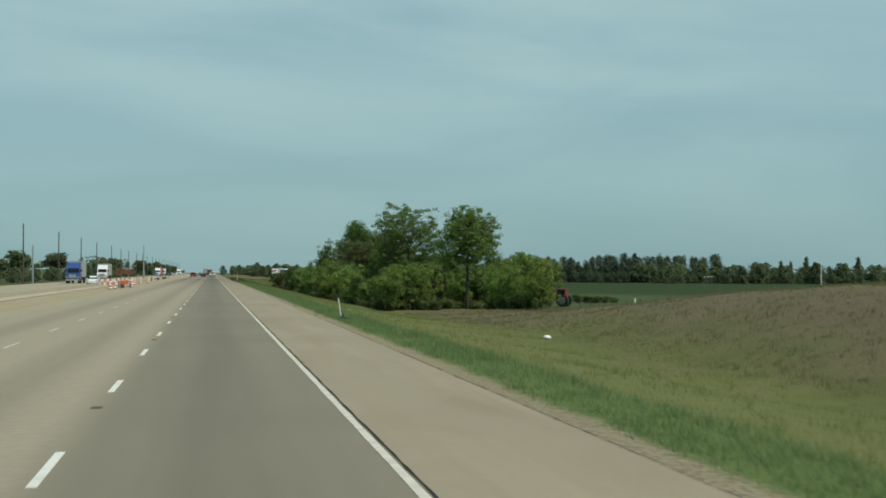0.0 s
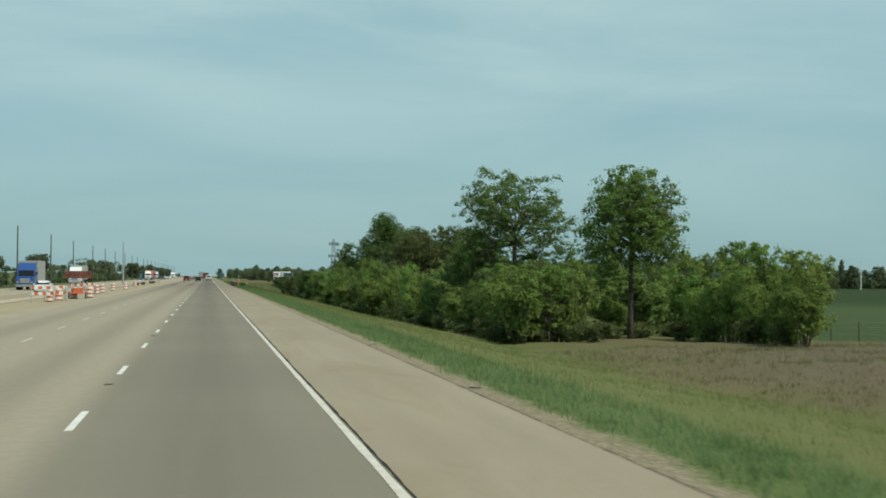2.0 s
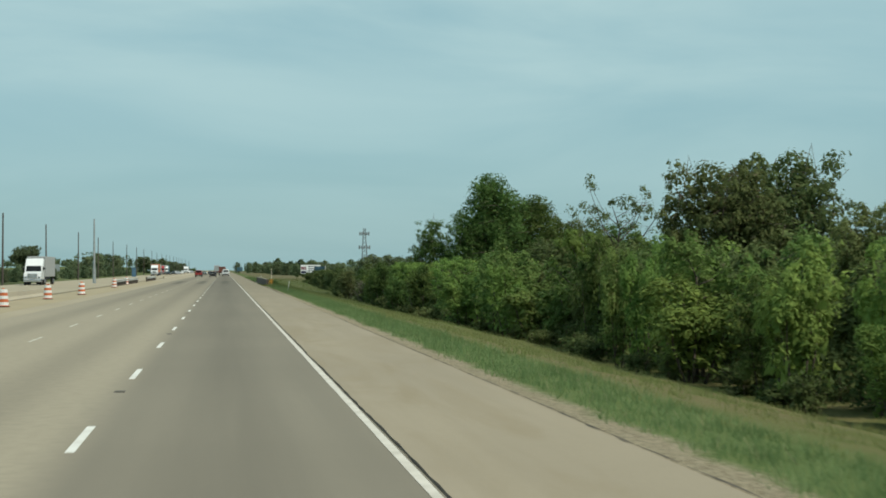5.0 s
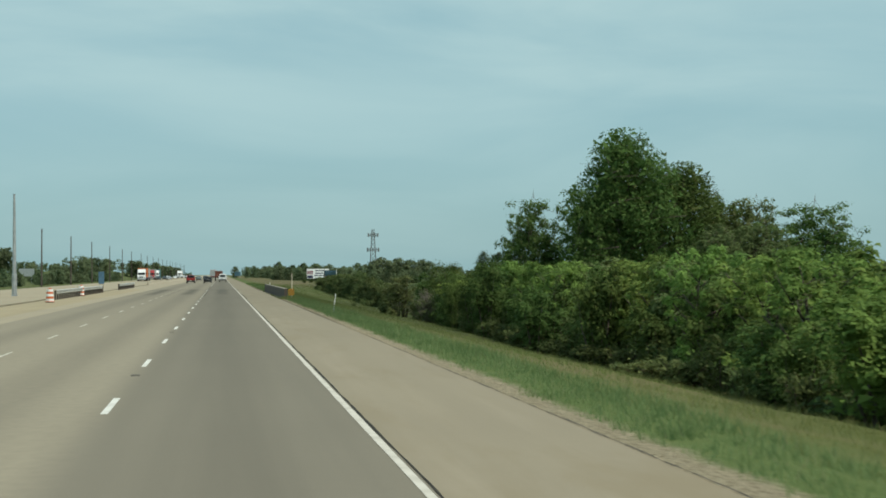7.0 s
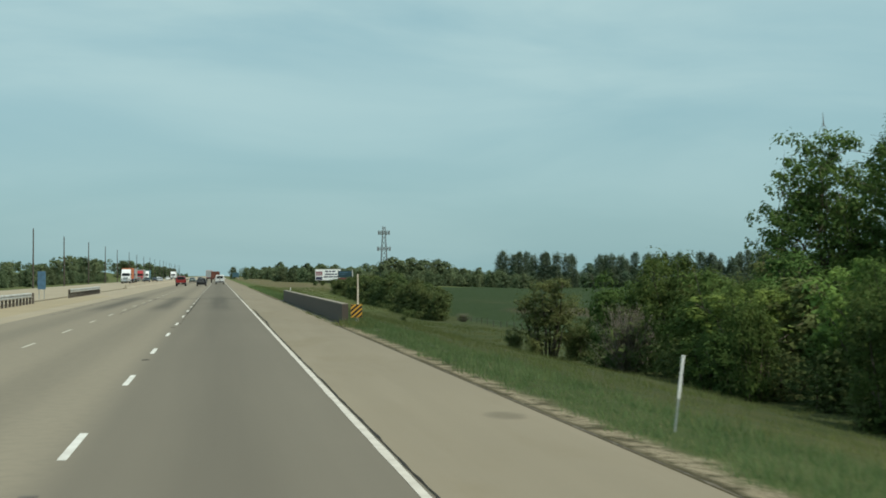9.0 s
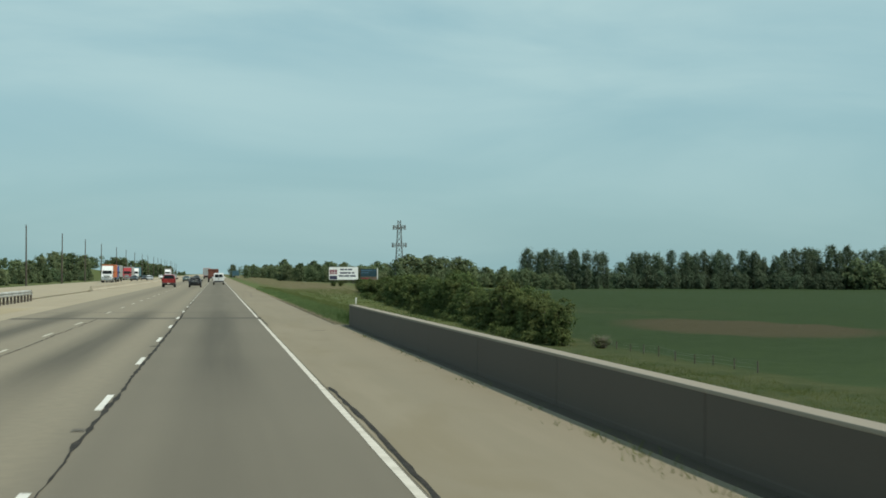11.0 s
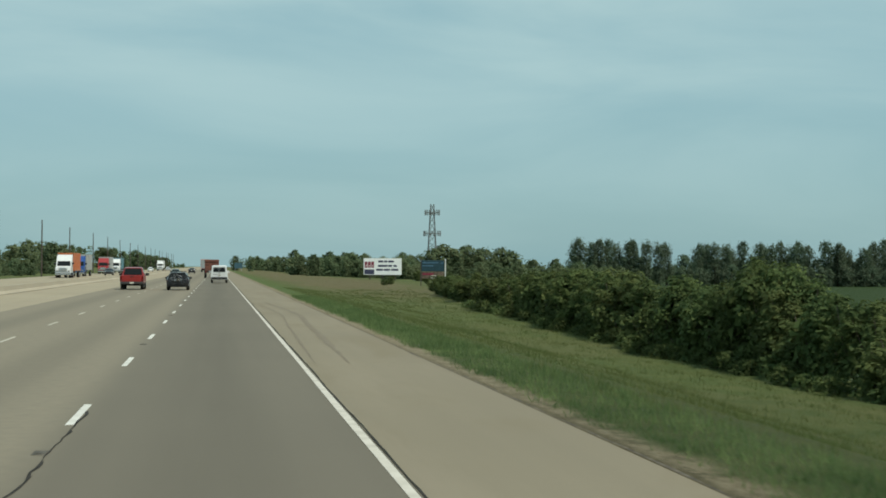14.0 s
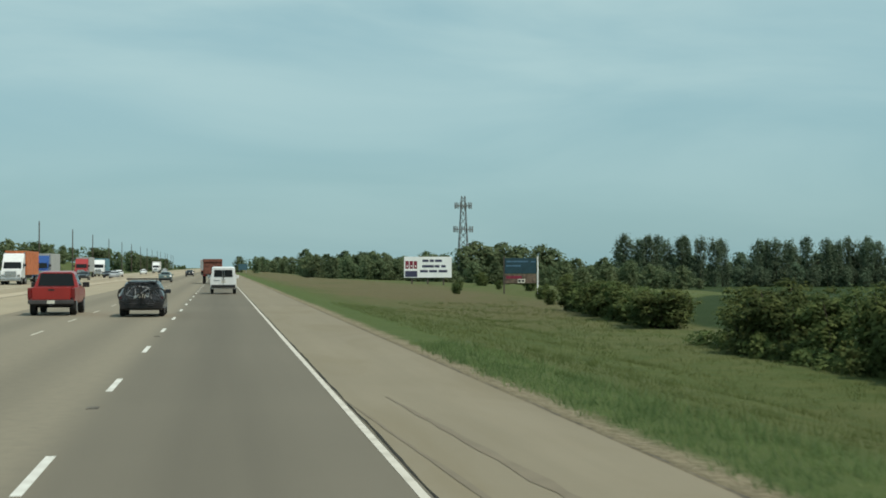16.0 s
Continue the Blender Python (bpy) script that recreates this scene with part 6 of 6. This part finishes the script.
# reddish equipment lorry ahead of the van
flat = thing("equipment_lorry", "rust-red lorry loaded with stacked equipment ahead of the van", "lorry", pose(-2.7, 745, 0), "lorries on the motorway")
part("deck", box(-1.25, 1.25, -5.5, 3.0, 1.0, 1.2, 0.02), M_BLACK, flat)
part("load_crate", box(-1.15, 1.15, -5.3, -2.6, 1.2, 2.7, 0.05), M_RUST, flat)
part("load_crate", box(-1.10, 1.10, -2.3, 0.6, 1.2, 3.1, 0.05), M_RUST, flat)
part("load_rack", box(-1.2, 1.2, -5.4, -5.2, 2.7, 3.05, 0.03), M_RUST, flat)
part("cab", box(-1.2, 1.2, 1.0, 3.2, 0.9, 3.0, 0.12), PAINT_TRUCKRED, flat)
for s in (-1, 1):
    part("tail_lamp", box(s * 1.0 - 0.12, s * 1.0 + 0.12, -5.56, -5.48, 1.0, 1.16), M_REDLAMP, flat)
    for yy in (-4.6, -3.4, 2.3):
        wheel(flat, s * 1.2, yy, 0.5, 0.32)

# ---- roadworks in the median ----


def drum_mesh():
    top = thing("construction_drum", "orange and white striped plastic traffic drum", "traffic drum", group="traffic drums")
    zs = [0.0, 0.06, 0.10, 0.28, 0.46, 0.64, 0.82, 1.0]
    rr = [0.36, 0.36, 0.30, 0.29, 0.275, 0.26, 0.245, 0.23]
    for i in range(len(zs) - 1):
        b = bmesh.new()
        z0, z1 = zs[i] + 0.004, zs[i + 1] - 0.004
        bmesh.ops.create_cone(b, cap_ends=True, segments=16, radius1=rr[i], radius2=rr[i + 1], depth=z1 - z0, matrix=Matrix.Translation((0, 0, (z0 + z1) / 2)))
        part("rubber_base" if i == 0 else "stripe", b, M_BLACK if i == 0 else (M_ORANGE if i % 2 else M_WHITE), top)
    part("handle", box(-0.12, 0.12, -0.02, 0.02, 1.0, 1.09, 0.01), M_ORANGE, top)
    return top


drum = drum_mesh()
DRUMS = [(-13.9, 197), (-13.9, 204), (-13.4, 213), (-12.6, 220), (-13.8, 236), (-14.0, 250), (-14.3, 264), (-14.4, 287.7), (-13.8, 307.9), (-14.8, 362.5), (-15.6, 399)]
drum.matrix_basis = pose(DRUMS[0][0], DRUMS[0][1], 0)
for x, y in DRUMS[1:]:
    copy_thing(drum, pose(x, y, 0, 0, 0, rp.uniform(0, 360)))


def barricade(at):
    top = thing("barricade", "orange and white striped plank barricade on folding legs", "barricade", at, "barricades")
    for k, z in enumerate((0.55, 1.0)):
        for i in range(6):
            part("striped_board", box(-0.9 + 0.3 * i, -0.9 + 0.3 * (i + 1), -0.015, 0.015, z, z + 0.22), M_ORANGE if (i + k) % 2 else M_WHITE, top)
    for s in (-1, 1):
        part("leg", rod((s * 0.8, -0.35, 0), (s * 0.8, 0.0, 1.25), 0.03), M_STEEL, top)
        part("leg", rod((s * 0.8, 0.35, 0), (s * 0.8, 0.02, 1.25), 0.03), M_STEEL, top)
    return top


bar = barricade(pose(-14.2, 194, 0, 0, 0, 8))
for x, y in ((-13.8, 200), (-14.2, 226), (-14.4, 243)):
    copy_thing(bar, pose(x, y, 0, 0, 0, rp.uniform(-14, 14)))

arrow = thing("arrow_board", "brown arrow board on a small wheeled trailer", "sign trailer", pose(-13.0, 212, 0, 0, 0, 6))
part("sign_panel", box(-1.15, 1.15, -0.05, 0.05, 1.78, 2.42, 0.03), M_RUST, arrow)
for s in (-1, 1):
    part("mast", rod((s * 0.45, 0.06, 0.5), (s * 0.45, 0.06, 1.8), 0.04), M_STEEL, arrow)
    wheel(arrow, s * 0.8, 0.2, 0.30, 0.18)
    part("stabiliser_leg", rod((s * 0.7, -0.6, 0.0), (s * 0.7, -0.6, 0.55), 0.03), M_STEEL, arrow)
part("trailer_frame", box(-0.7, 0.7, -0.7, 1.0, 0.45, 0.56, 0.02), M_ORANGE, arrow)
part("battery_box", box(-0.4, 0.4, -0.3, 0.4, 0.56, 0.95, 0.03), M_ORANGE, arrow)
part("tow_bar", rod((0, 1.0, 0.5), (0, 2.0, 0.42), 0.04), M_STEEL, arrow)

# light poles on the barrier
for x, y, h in ((-16.6, 356, 7.9),):
    lp = thing("light_pole", "tall galvanised steel pole standing on the median barrier", "pole", pose(x, y, 0.575))
    part("pole_shaft", rod((0, 0, 0), (0, 0, h - 0.57), 0.16, 0.075, 12), M_STEEL, lp)
    part("base_plate", box(-0.2, 0.2, -0.2, 0.2, 0.0, 0.05), M_STEEL, lp)
    part("pole_collar", rod((0, 0, 0.05), (0, 0, 1.6), 0.19, 0.175, 12), M_STEEL, lp)
lp = thing("light_pole", "thick pale steel pole beyond the opposite carriageway", "pole", pose(-38.5, 340, -0.5))
part("pole_shaft", rod((0, 0, 0), (0, 0, 8.1), 0.22, 0.14, 12), M_STEEL, lp)
part("base_plate", box(-0.35, 0.35, -0.35, 0.35, 0.0, 0.08), M_STEEL, lp)
# timber power poles beyond the far carriageway
up = thing("utility_pole", "tall bare dark timber utility pole", "utility pole", pose(-35, 294 - 61.4 * 3, -0.3), "utility poles")
part("pole_shaft", rod((0, 0, 0), (0, 0, 11.0), 0.17, 0.10, 10), M_WOODPOLE, up)
part("cross_arm", box(-0.06, 0.06, -0.75, 0.75, 10.4, 10.52), M_WOODPOLE, up)
for s in (-0.65, 0.65):
    part("insulator", rod((0, s, 10.52), (0, s, 10.68), 0.04), M_GREY, up)
for k in range(-2, 24):
    copy_thing(up, pose(-35 + rp.uniform(-0.4, 0.4), 294 + 61.4 * k + rp.uniform(-1, 1), -0.3, rp.uniform(-0.6, 0.6), rp.uniform(-0.6, 0.6), 0))
# signs by the opposite carriageway
sg = thing("blue_sign", "narrow blue roadside sign on two posts", "road sign", pose(-17.4, 450, -0.12))
part("sign_panel", box(-0.35, 0.35, -0.03, 0.03, 1.0, 2.6, 0.01), M_PALEBLUE, sg)
for s in (-1, 1):
    part("post", rod((s * 0.22, 0.05, 0), (s * 0.22, 0.05, 2.5), 0.03), M_STEEL, sg)
sg = thing("sign_back", "plain grey back of a large roadside sign", "road sign", pose(-62, 746, -0.7))
part("sign_panel", box(-2.3, 2.3, -0.04, 0.04, 2.4, 4.8, 0.02), M_STEEL, sg)
for s in (-1, 1):
    part("post", rod((s * 1.5, 0.1, 0), (s * 1.5, 0.1, 4.7), 0.09), M_STEEL, sg)

gs = thing("guide_sign", "faded blue guide sign far along the verge", "road sign", pose(7.5, 1241, -0.4))
part("sign_panel", box(-1.2, 2.6, -0.05, 0.05, 1.2, 3.9, 0.02), plain("weathered_blue", (0.05, 0.115, 0.15), 0.6, vary=0.2), gs)
for s in (-0.8, 2.2):
    part("post", box(s - 0.1, s + 0.1, 0.06, 0.26, 0, 3.9), M_STEEL, gs)

# ---- roadside things on the right ----


def delineator(name, label, x, y, h, lean_x, lean_y, low=0.30, w=0.038):
    z = zat(x, y)
    t = thing(name, label, "marker post", pose(x, y, z - 0.05, lean_y, lean_x, 0))
    b = box(-w, w, -0.012, 0.012, low, h, 0.006)
    part("plastic_post", b, M_WHITE, t)
    part("steel_stake", box(-w * 0.6, w * 0.6, -0.012, 0.012, 0, low + 0.04, 0.004), M_STEEL, t)
    if w > 0.035:
        part("reflector", box(-0.04, 0.04, -0.02, -0.013, h - 0.16, h - 0.05), M_CREAM, t)
    return t


broken = delineator("marker_post", "white marker post leaning out of its black rubber base", 3.84, 75.1, 1.02, -8, -2, 0.2, 0.019)
part("rubber_base", box(-0.16, 0.22, -0.14, 0.14, 0.0, 0.16, 0.05), M_BLACK, broken)
part("torn_boot", rod((0.1, 0, 0.06), (0.42, 0.06, 0.04), 0.07, 0.03), M_BLACK, broken)
part("torn_boot", rod((0.0, 0.0, 0.1), (0.13, -0.02, 0.3), 0.05, 0.02), M_BLACK, broken)
delineator("marker_post", "weathered white marker post leaning in the verge grass", 4.2, 327, 1.10, 8, -3, 0.5, 0.019)
weedy = thing("marker_post", "short white marker post standing in tall weeds", "marker post", pose(4.25, 443.6, zat(4.25, 443.6) - 0.05, 0, 1, 0))
part("plastic_post", box(-0.027, 0.027, -0.012, 0.012, 0.86, 1.12, 0.006), M_WHITE, weedy)
part("steel_stake", box(-0.014, 0.014, -0.010, 0.010, 0, 0.90, 0.004), M_STEEL, weedy)

hz = thing("hazard_marker", "yellow and black striped hazard plate with tall white stake", "hazard sign", pose(3.92, 373.6, -0.12))
part("stake", box(0.035, 0.10, -0.02, 0.02, 0.0, 2.2, 0.006), plain("bleached_wood", (0.62, 0.54, 0.42), 0.7), hz)
plate = part("hazard_plate", box(-0.24, 0.24, -0.06, -0.045, 0.36, 0.92, 0.004), M_YELLOW, hz)
for k in range(-2, 3):
    b = bmesh.new()
    b.faces.new([b.verts.new((x, -0.0635, z)) for x, z in ((-0.235, 0.365), (0.235, 0.365), (0.235, 0.915), (-0.235, 0.915))])
    for lift, way in ((0.03 + 0.20 * k, -1), (0.135 + 0.20 * k, 1)):
        bmesh.ops.bisect_plane(b, geom=b.verts[:] + b.edges[:] + b.faces[:], plane_co=(-0.235, 0, 0.365 + lift), plane_no=Vector((-0.85, 0, 1.0)) * way, clear_outer=True)
    if not b.faces:
        continue
    part("black_stripe", b, M_BLACK, plate)
part("plate_post", rod((0, -0.03, 0), (0, -0.03, 0.9), 0.025), M_STEEL, hz)

trash = bmesh.new()
bmesh.ops.create_icosphere(trash, subdivisions=2, radius=0.21)
for v in trash.verts:
    v.co = Vector((v.co.x * 1.0, v.co.y * 0.8, v.co.z * 0.5)) * (1 + 0.25 * noise.noise(v.co * 6))
litter = part("plastic_bag", trash, M_WHITE, None, at=pose(13.7, 77.1, zat(13.7, 77.1) + 0.14))
tagged(litter, "crumpled white plastic bag lying in the meadow grass", "litter")
for x, y, a in ((3.05, 100.0, 70), (3.05, 80.0, 60)):
    ob = part("tyre_shred", box(-0.12, 0.12, -0.03, 0.03, 0, 0.02, 0.008), M_RUBBER, None, at=pose(x, y, 0.0, 0, 0, a - 90))
    tagged(ob, "small black tyre shred on the gravel edge", "debris")

# billboard
bb = thing("billboard", "white roadside billboard with red logo shapes and grey text bars", "billboard", pose(31.75, 797, zat(31.75, 797)))
zb = 1.15
part("sign_panel", box(-3.9, 3.9, -0.08, 0.08, zb, zb + 3.4, 0.02), plain("billboard_white", (0.84, 0.86, 0.86), 0.5, vary=0.04, scale=0.6), bb)
for s in (-2.6, 0, 2.6):
    part("post", box(s - 0.12, s + 0.12, 0.1, 0.32, -0.3, zb + 3.2), M_WOODPOLE, bb)
part("navy_block", box(-3.75, -1.75, -0.095, -0.085, zb + 0.12, zb + 1.1), M_NAVY, bb)
for x0 in (-3.7, -3.02, -2.34):
    part("logo_block", box(x0, x0 + 0.56, -0.095, -0.085, zb + 1.45, zb + 2.7), M_LOGORED, bb)
    part("logo_gap", box(x0 + 0.2, x0 + 0.4, -0.099, -0.0955, zb + 1.75, zb + 2.0), M_WHITE, bb)
for z, words in ((2.55, ((-0.9, 0.1), (0.3, 0.95), (1.15, 2.3))), (1.65, ((-0.95, 1.0), (1.1, 1.9), (2.2, 2.9))), (0.85, ((-1.3, 0.0), (0.2, 1.5), (1.75, 3.2)))):
    for x0, x1 in words:
        part("text_bar", box(x0, x1, -0.095, -0.085, zb + z, zb + z + 0.40), M_NAVY, bb)

bs = thing("welcome_sign", "dark teal roadside sign over a weathered brown board", "road sign", pose(30.0, 707.5, zat(30, 707.5)))
part("blue_panel", box(-1.75, 1.7, -0.05, 0.05, 2.3, 3.95, 0.02), M_BLUE, bs)
for z, w in ((3.5, 2.4), (3.05, 1.6)):
    part("text_bar", box(-1.6, -1.6 + w, -0.062, -0.055, z, z + 0.16), M_PALEBLUE, bs)
part("text_bar", box(1.1, 1.6, -0.062, -0.055, 3.5, 3.62), M_PALEBLUE, bs)
part("lower_panel", box(-1.75, 1.7, -0.05, 0.05, 1.25, 2.25, 0.02), M_BOARD, bs)
part("red_bar", box(-1.6, 0.1, -0.062, -0.055, 1.75, 2.05), M_LOGORED, bs)
for x0 in (-0.28, 0.1):
    part("text_bar", box(x0, x0 + 0.25, -0.068, -0.0625, 1.4, 1.62), M_BLACK, bs)
part("white_notice", box(-0.35, 0.45, -0.062, -0.055, 1.3, 1.72), M_CREAM, bs)
for s in (-1.8, 1.85):
    part("post", box(s - 0.07, s + 0.07, 0.0, 0.14, -0.3, 4.15), M_WHITE if s > 0 else M_WOODPOLE, bs)

# lattice mast with antennas
TX, TY = 73.5, 1030
tz = zat(TX, TY)
mast = thing("lattice_mast", "grey steel lattice phone mast with two rings of antennas", "mast", pose(TX, TY, tz))
H_M = 24.2 - tz


def half_w(z):
    return 1.9 - (1.9 - 0.55) * min(1, z / (H_M - 3.2))


corner = [(-1, -1), (1, -1), (1, 1), (-1, 1)]
for cx, cy in corner:
    part("leg", rod((cx * half_w(0), cy * half_w(0), 0), (cx * half_w(H_M), cy * half_w(H_M), H_M), 0.16, 0.11, 6), M_LATTICE, mast)
nb = 12
for i in range(nb):
    z0, z1 = H_M * i / nb, H_M * (i + 1) / nb
    for k in range(4):
        (ax, ay), (bx, by) = corner[k], corner[(k + 1) % 4]
        part("brace", rod((ax * half_w(z0), ay * half_w(z0), z0), (bx * half_w(z1), by * half_w(z1), z1), 0.06, n=5), M_LATTICE, mast)
        part("brace", rod((bx * half_w(z0), by * half_w(z0), z0), (ax * half_w(z1), ay * half_w(z1), z1), 0.06, n=5), M_LATTICE, mast)
for zc, w in ((H_M - 3.0, 2.6), (H_M - 10.4, 3.0)):
    part("antenna_ring", ring((0, 0, zc), "y", 0.01, 0.01, 4, 3), M_LATTICE, mast)
    for s in (-1, 1):
        part("antenna_beam", box(-w, w, s * 0.9 - 0.08, s * 0.9 + 0.08, zc - 0.12, zc + 0.12), M_LATTICE, mast)
        part("antenna_beam", box(s * 0.9 - 0.08, s * 0.9 + 0.08, -w, w, zc - 0.12, zc + 0.12), M_LATTICE, mast)
    for k in range(12):
        a = math.pi * 2 * k / 12
        part("antenna_panel", box(w * math.cos(a) - 0.14, w * math.cos(a) + 0.14, w * math.sin(a) - 0.1, w * math.sin(a) + 0.1, zc - 0.9, zc + 1.0, 0.04), M_LATTICE, mast)

# fences
def fence(label, pts, h):
    t = thing("wire_fence", label, "fence")
    prev = None
    for x, y in pts:
        z = zat(x, y)
        part("post", rod((x, y, z - 0.2), (x, y, z + h), 0.045, 0.04, 7), M_WOODPOLE, t)
        if prev:
            for k in (0.35, 0.7, 0.95):
                part("wire", rod((prev[0], prev[1], prev[2] + h * k), (x, y, z + h * k), 0.0018, n=4), M_STEEL, t)
        prev = (x, y, z)


fence("wire fence on timber posts along the crop field", [(38 + rp.uniform(-0.15, 0.15), 84 + 5.0 * i) for i in range(22)], 1.2)
fence("low wire fence beside the bushes past the bridge", [(26.6 + rp.uniform(-0.1, 0.1), 484 - 3.7 * i) for i in range(9)], 0.62)

# farm yard beyond the meadow
M_RUSTRED = plain("faded_red_paint", (0.17, 0.045, 0.035), 0.7, vary=0.35)
tz = zat(39.8, 192.0)
tr = thing("tractor", "old red farm tractor parked in the farm yard", "tractor", pose(39.8, 192.0, tz, 0, 0, 60))
for k in range(5):
    x, y = 47.2 + 1.25 * k, 214 + rp.uniform(-0.6, 0.6)
    plant(rp.choice(bushes), x, y, rp.uniform(0.6, 0.75), rp.uniform(0, 6.28), rp.uniform(0.36, 0.46))
for x, y, h in ((45.6, 212, 0.8), (54.8, 212.5, 0.7)):
    t = thing("farm_box", "small white box standing in the farm yard", "box", pose(x, y, zat(x, y) - 0.05, 0, 0, 20))
    part("box_body", box(-0.10, 0.10, -0.10, 0.10, 0, h, 0.02), M_WHITE, t)
    part("box_lid", box(-0.13, 0.13, -0.13, 0.13, h, h + 0.05, 0.01), M_GREY, t)
part("bonnet", box(-0.4, 0.4, 0.2, 2.0, 0.8, 1.45, 0.08), M_RUSTRED, tr)
part("cab", box(-0.6, 0.6, -1.0, 0.2, 0.9, 2.2, 0.1), M_RUSTRED, tr)
part("cab_window", box(-0.62, 0.62, -0.85, 0.05, 1.5, 2.05, 0.02), M_GLASS, tr)
part("exhaust_pipe", rod((0.25, 1.4, 1.4), (0.25, 1.4, 2.2), 0.05), M_BLACK, tr)
for s in (-1, 1):
    wheel(tr, s * 0.95, -0.6, 0.75, 0.4)
    wheel(tr, s * 0.75, 1.5, 0.45, 0.28)
for x, y, h in ((47, 262, 4.2), (53, 268, 4.4), (376, 951, 17.0)):
    t = thing("white_pole", "slim white pole beyond the field", "pole", pose(x, y, zat(x, y) - 0.2))
    part("pole_shaft", rod((0, 0, 0), (0, 0, h), 0.09 if h < 10 else 0.3, 0.07 if h < 10 else 0.2, 8), M_WHITE, t)
# lamps on white poles beyond the field
for k in range(3):
    x, y = 229.0 + 1.6 * k, 727 + rp.uniform(-1, 1)
    t = thing("yard_lamp", "slim white pole with a pale lamp head beyond the field", "lamp", pose(x, y, zat(x, y) - 0.2))
    part("pole_shaft", rod((0, 0, 0), (0, 0, 5.2), 0.08, 0.06, 8), M_GREY, t)
    part("lamp_head", box(-0.40, 0.40, -0.3, 0.3, 5.15, 5.45, 0.08), M_WHITE, t)
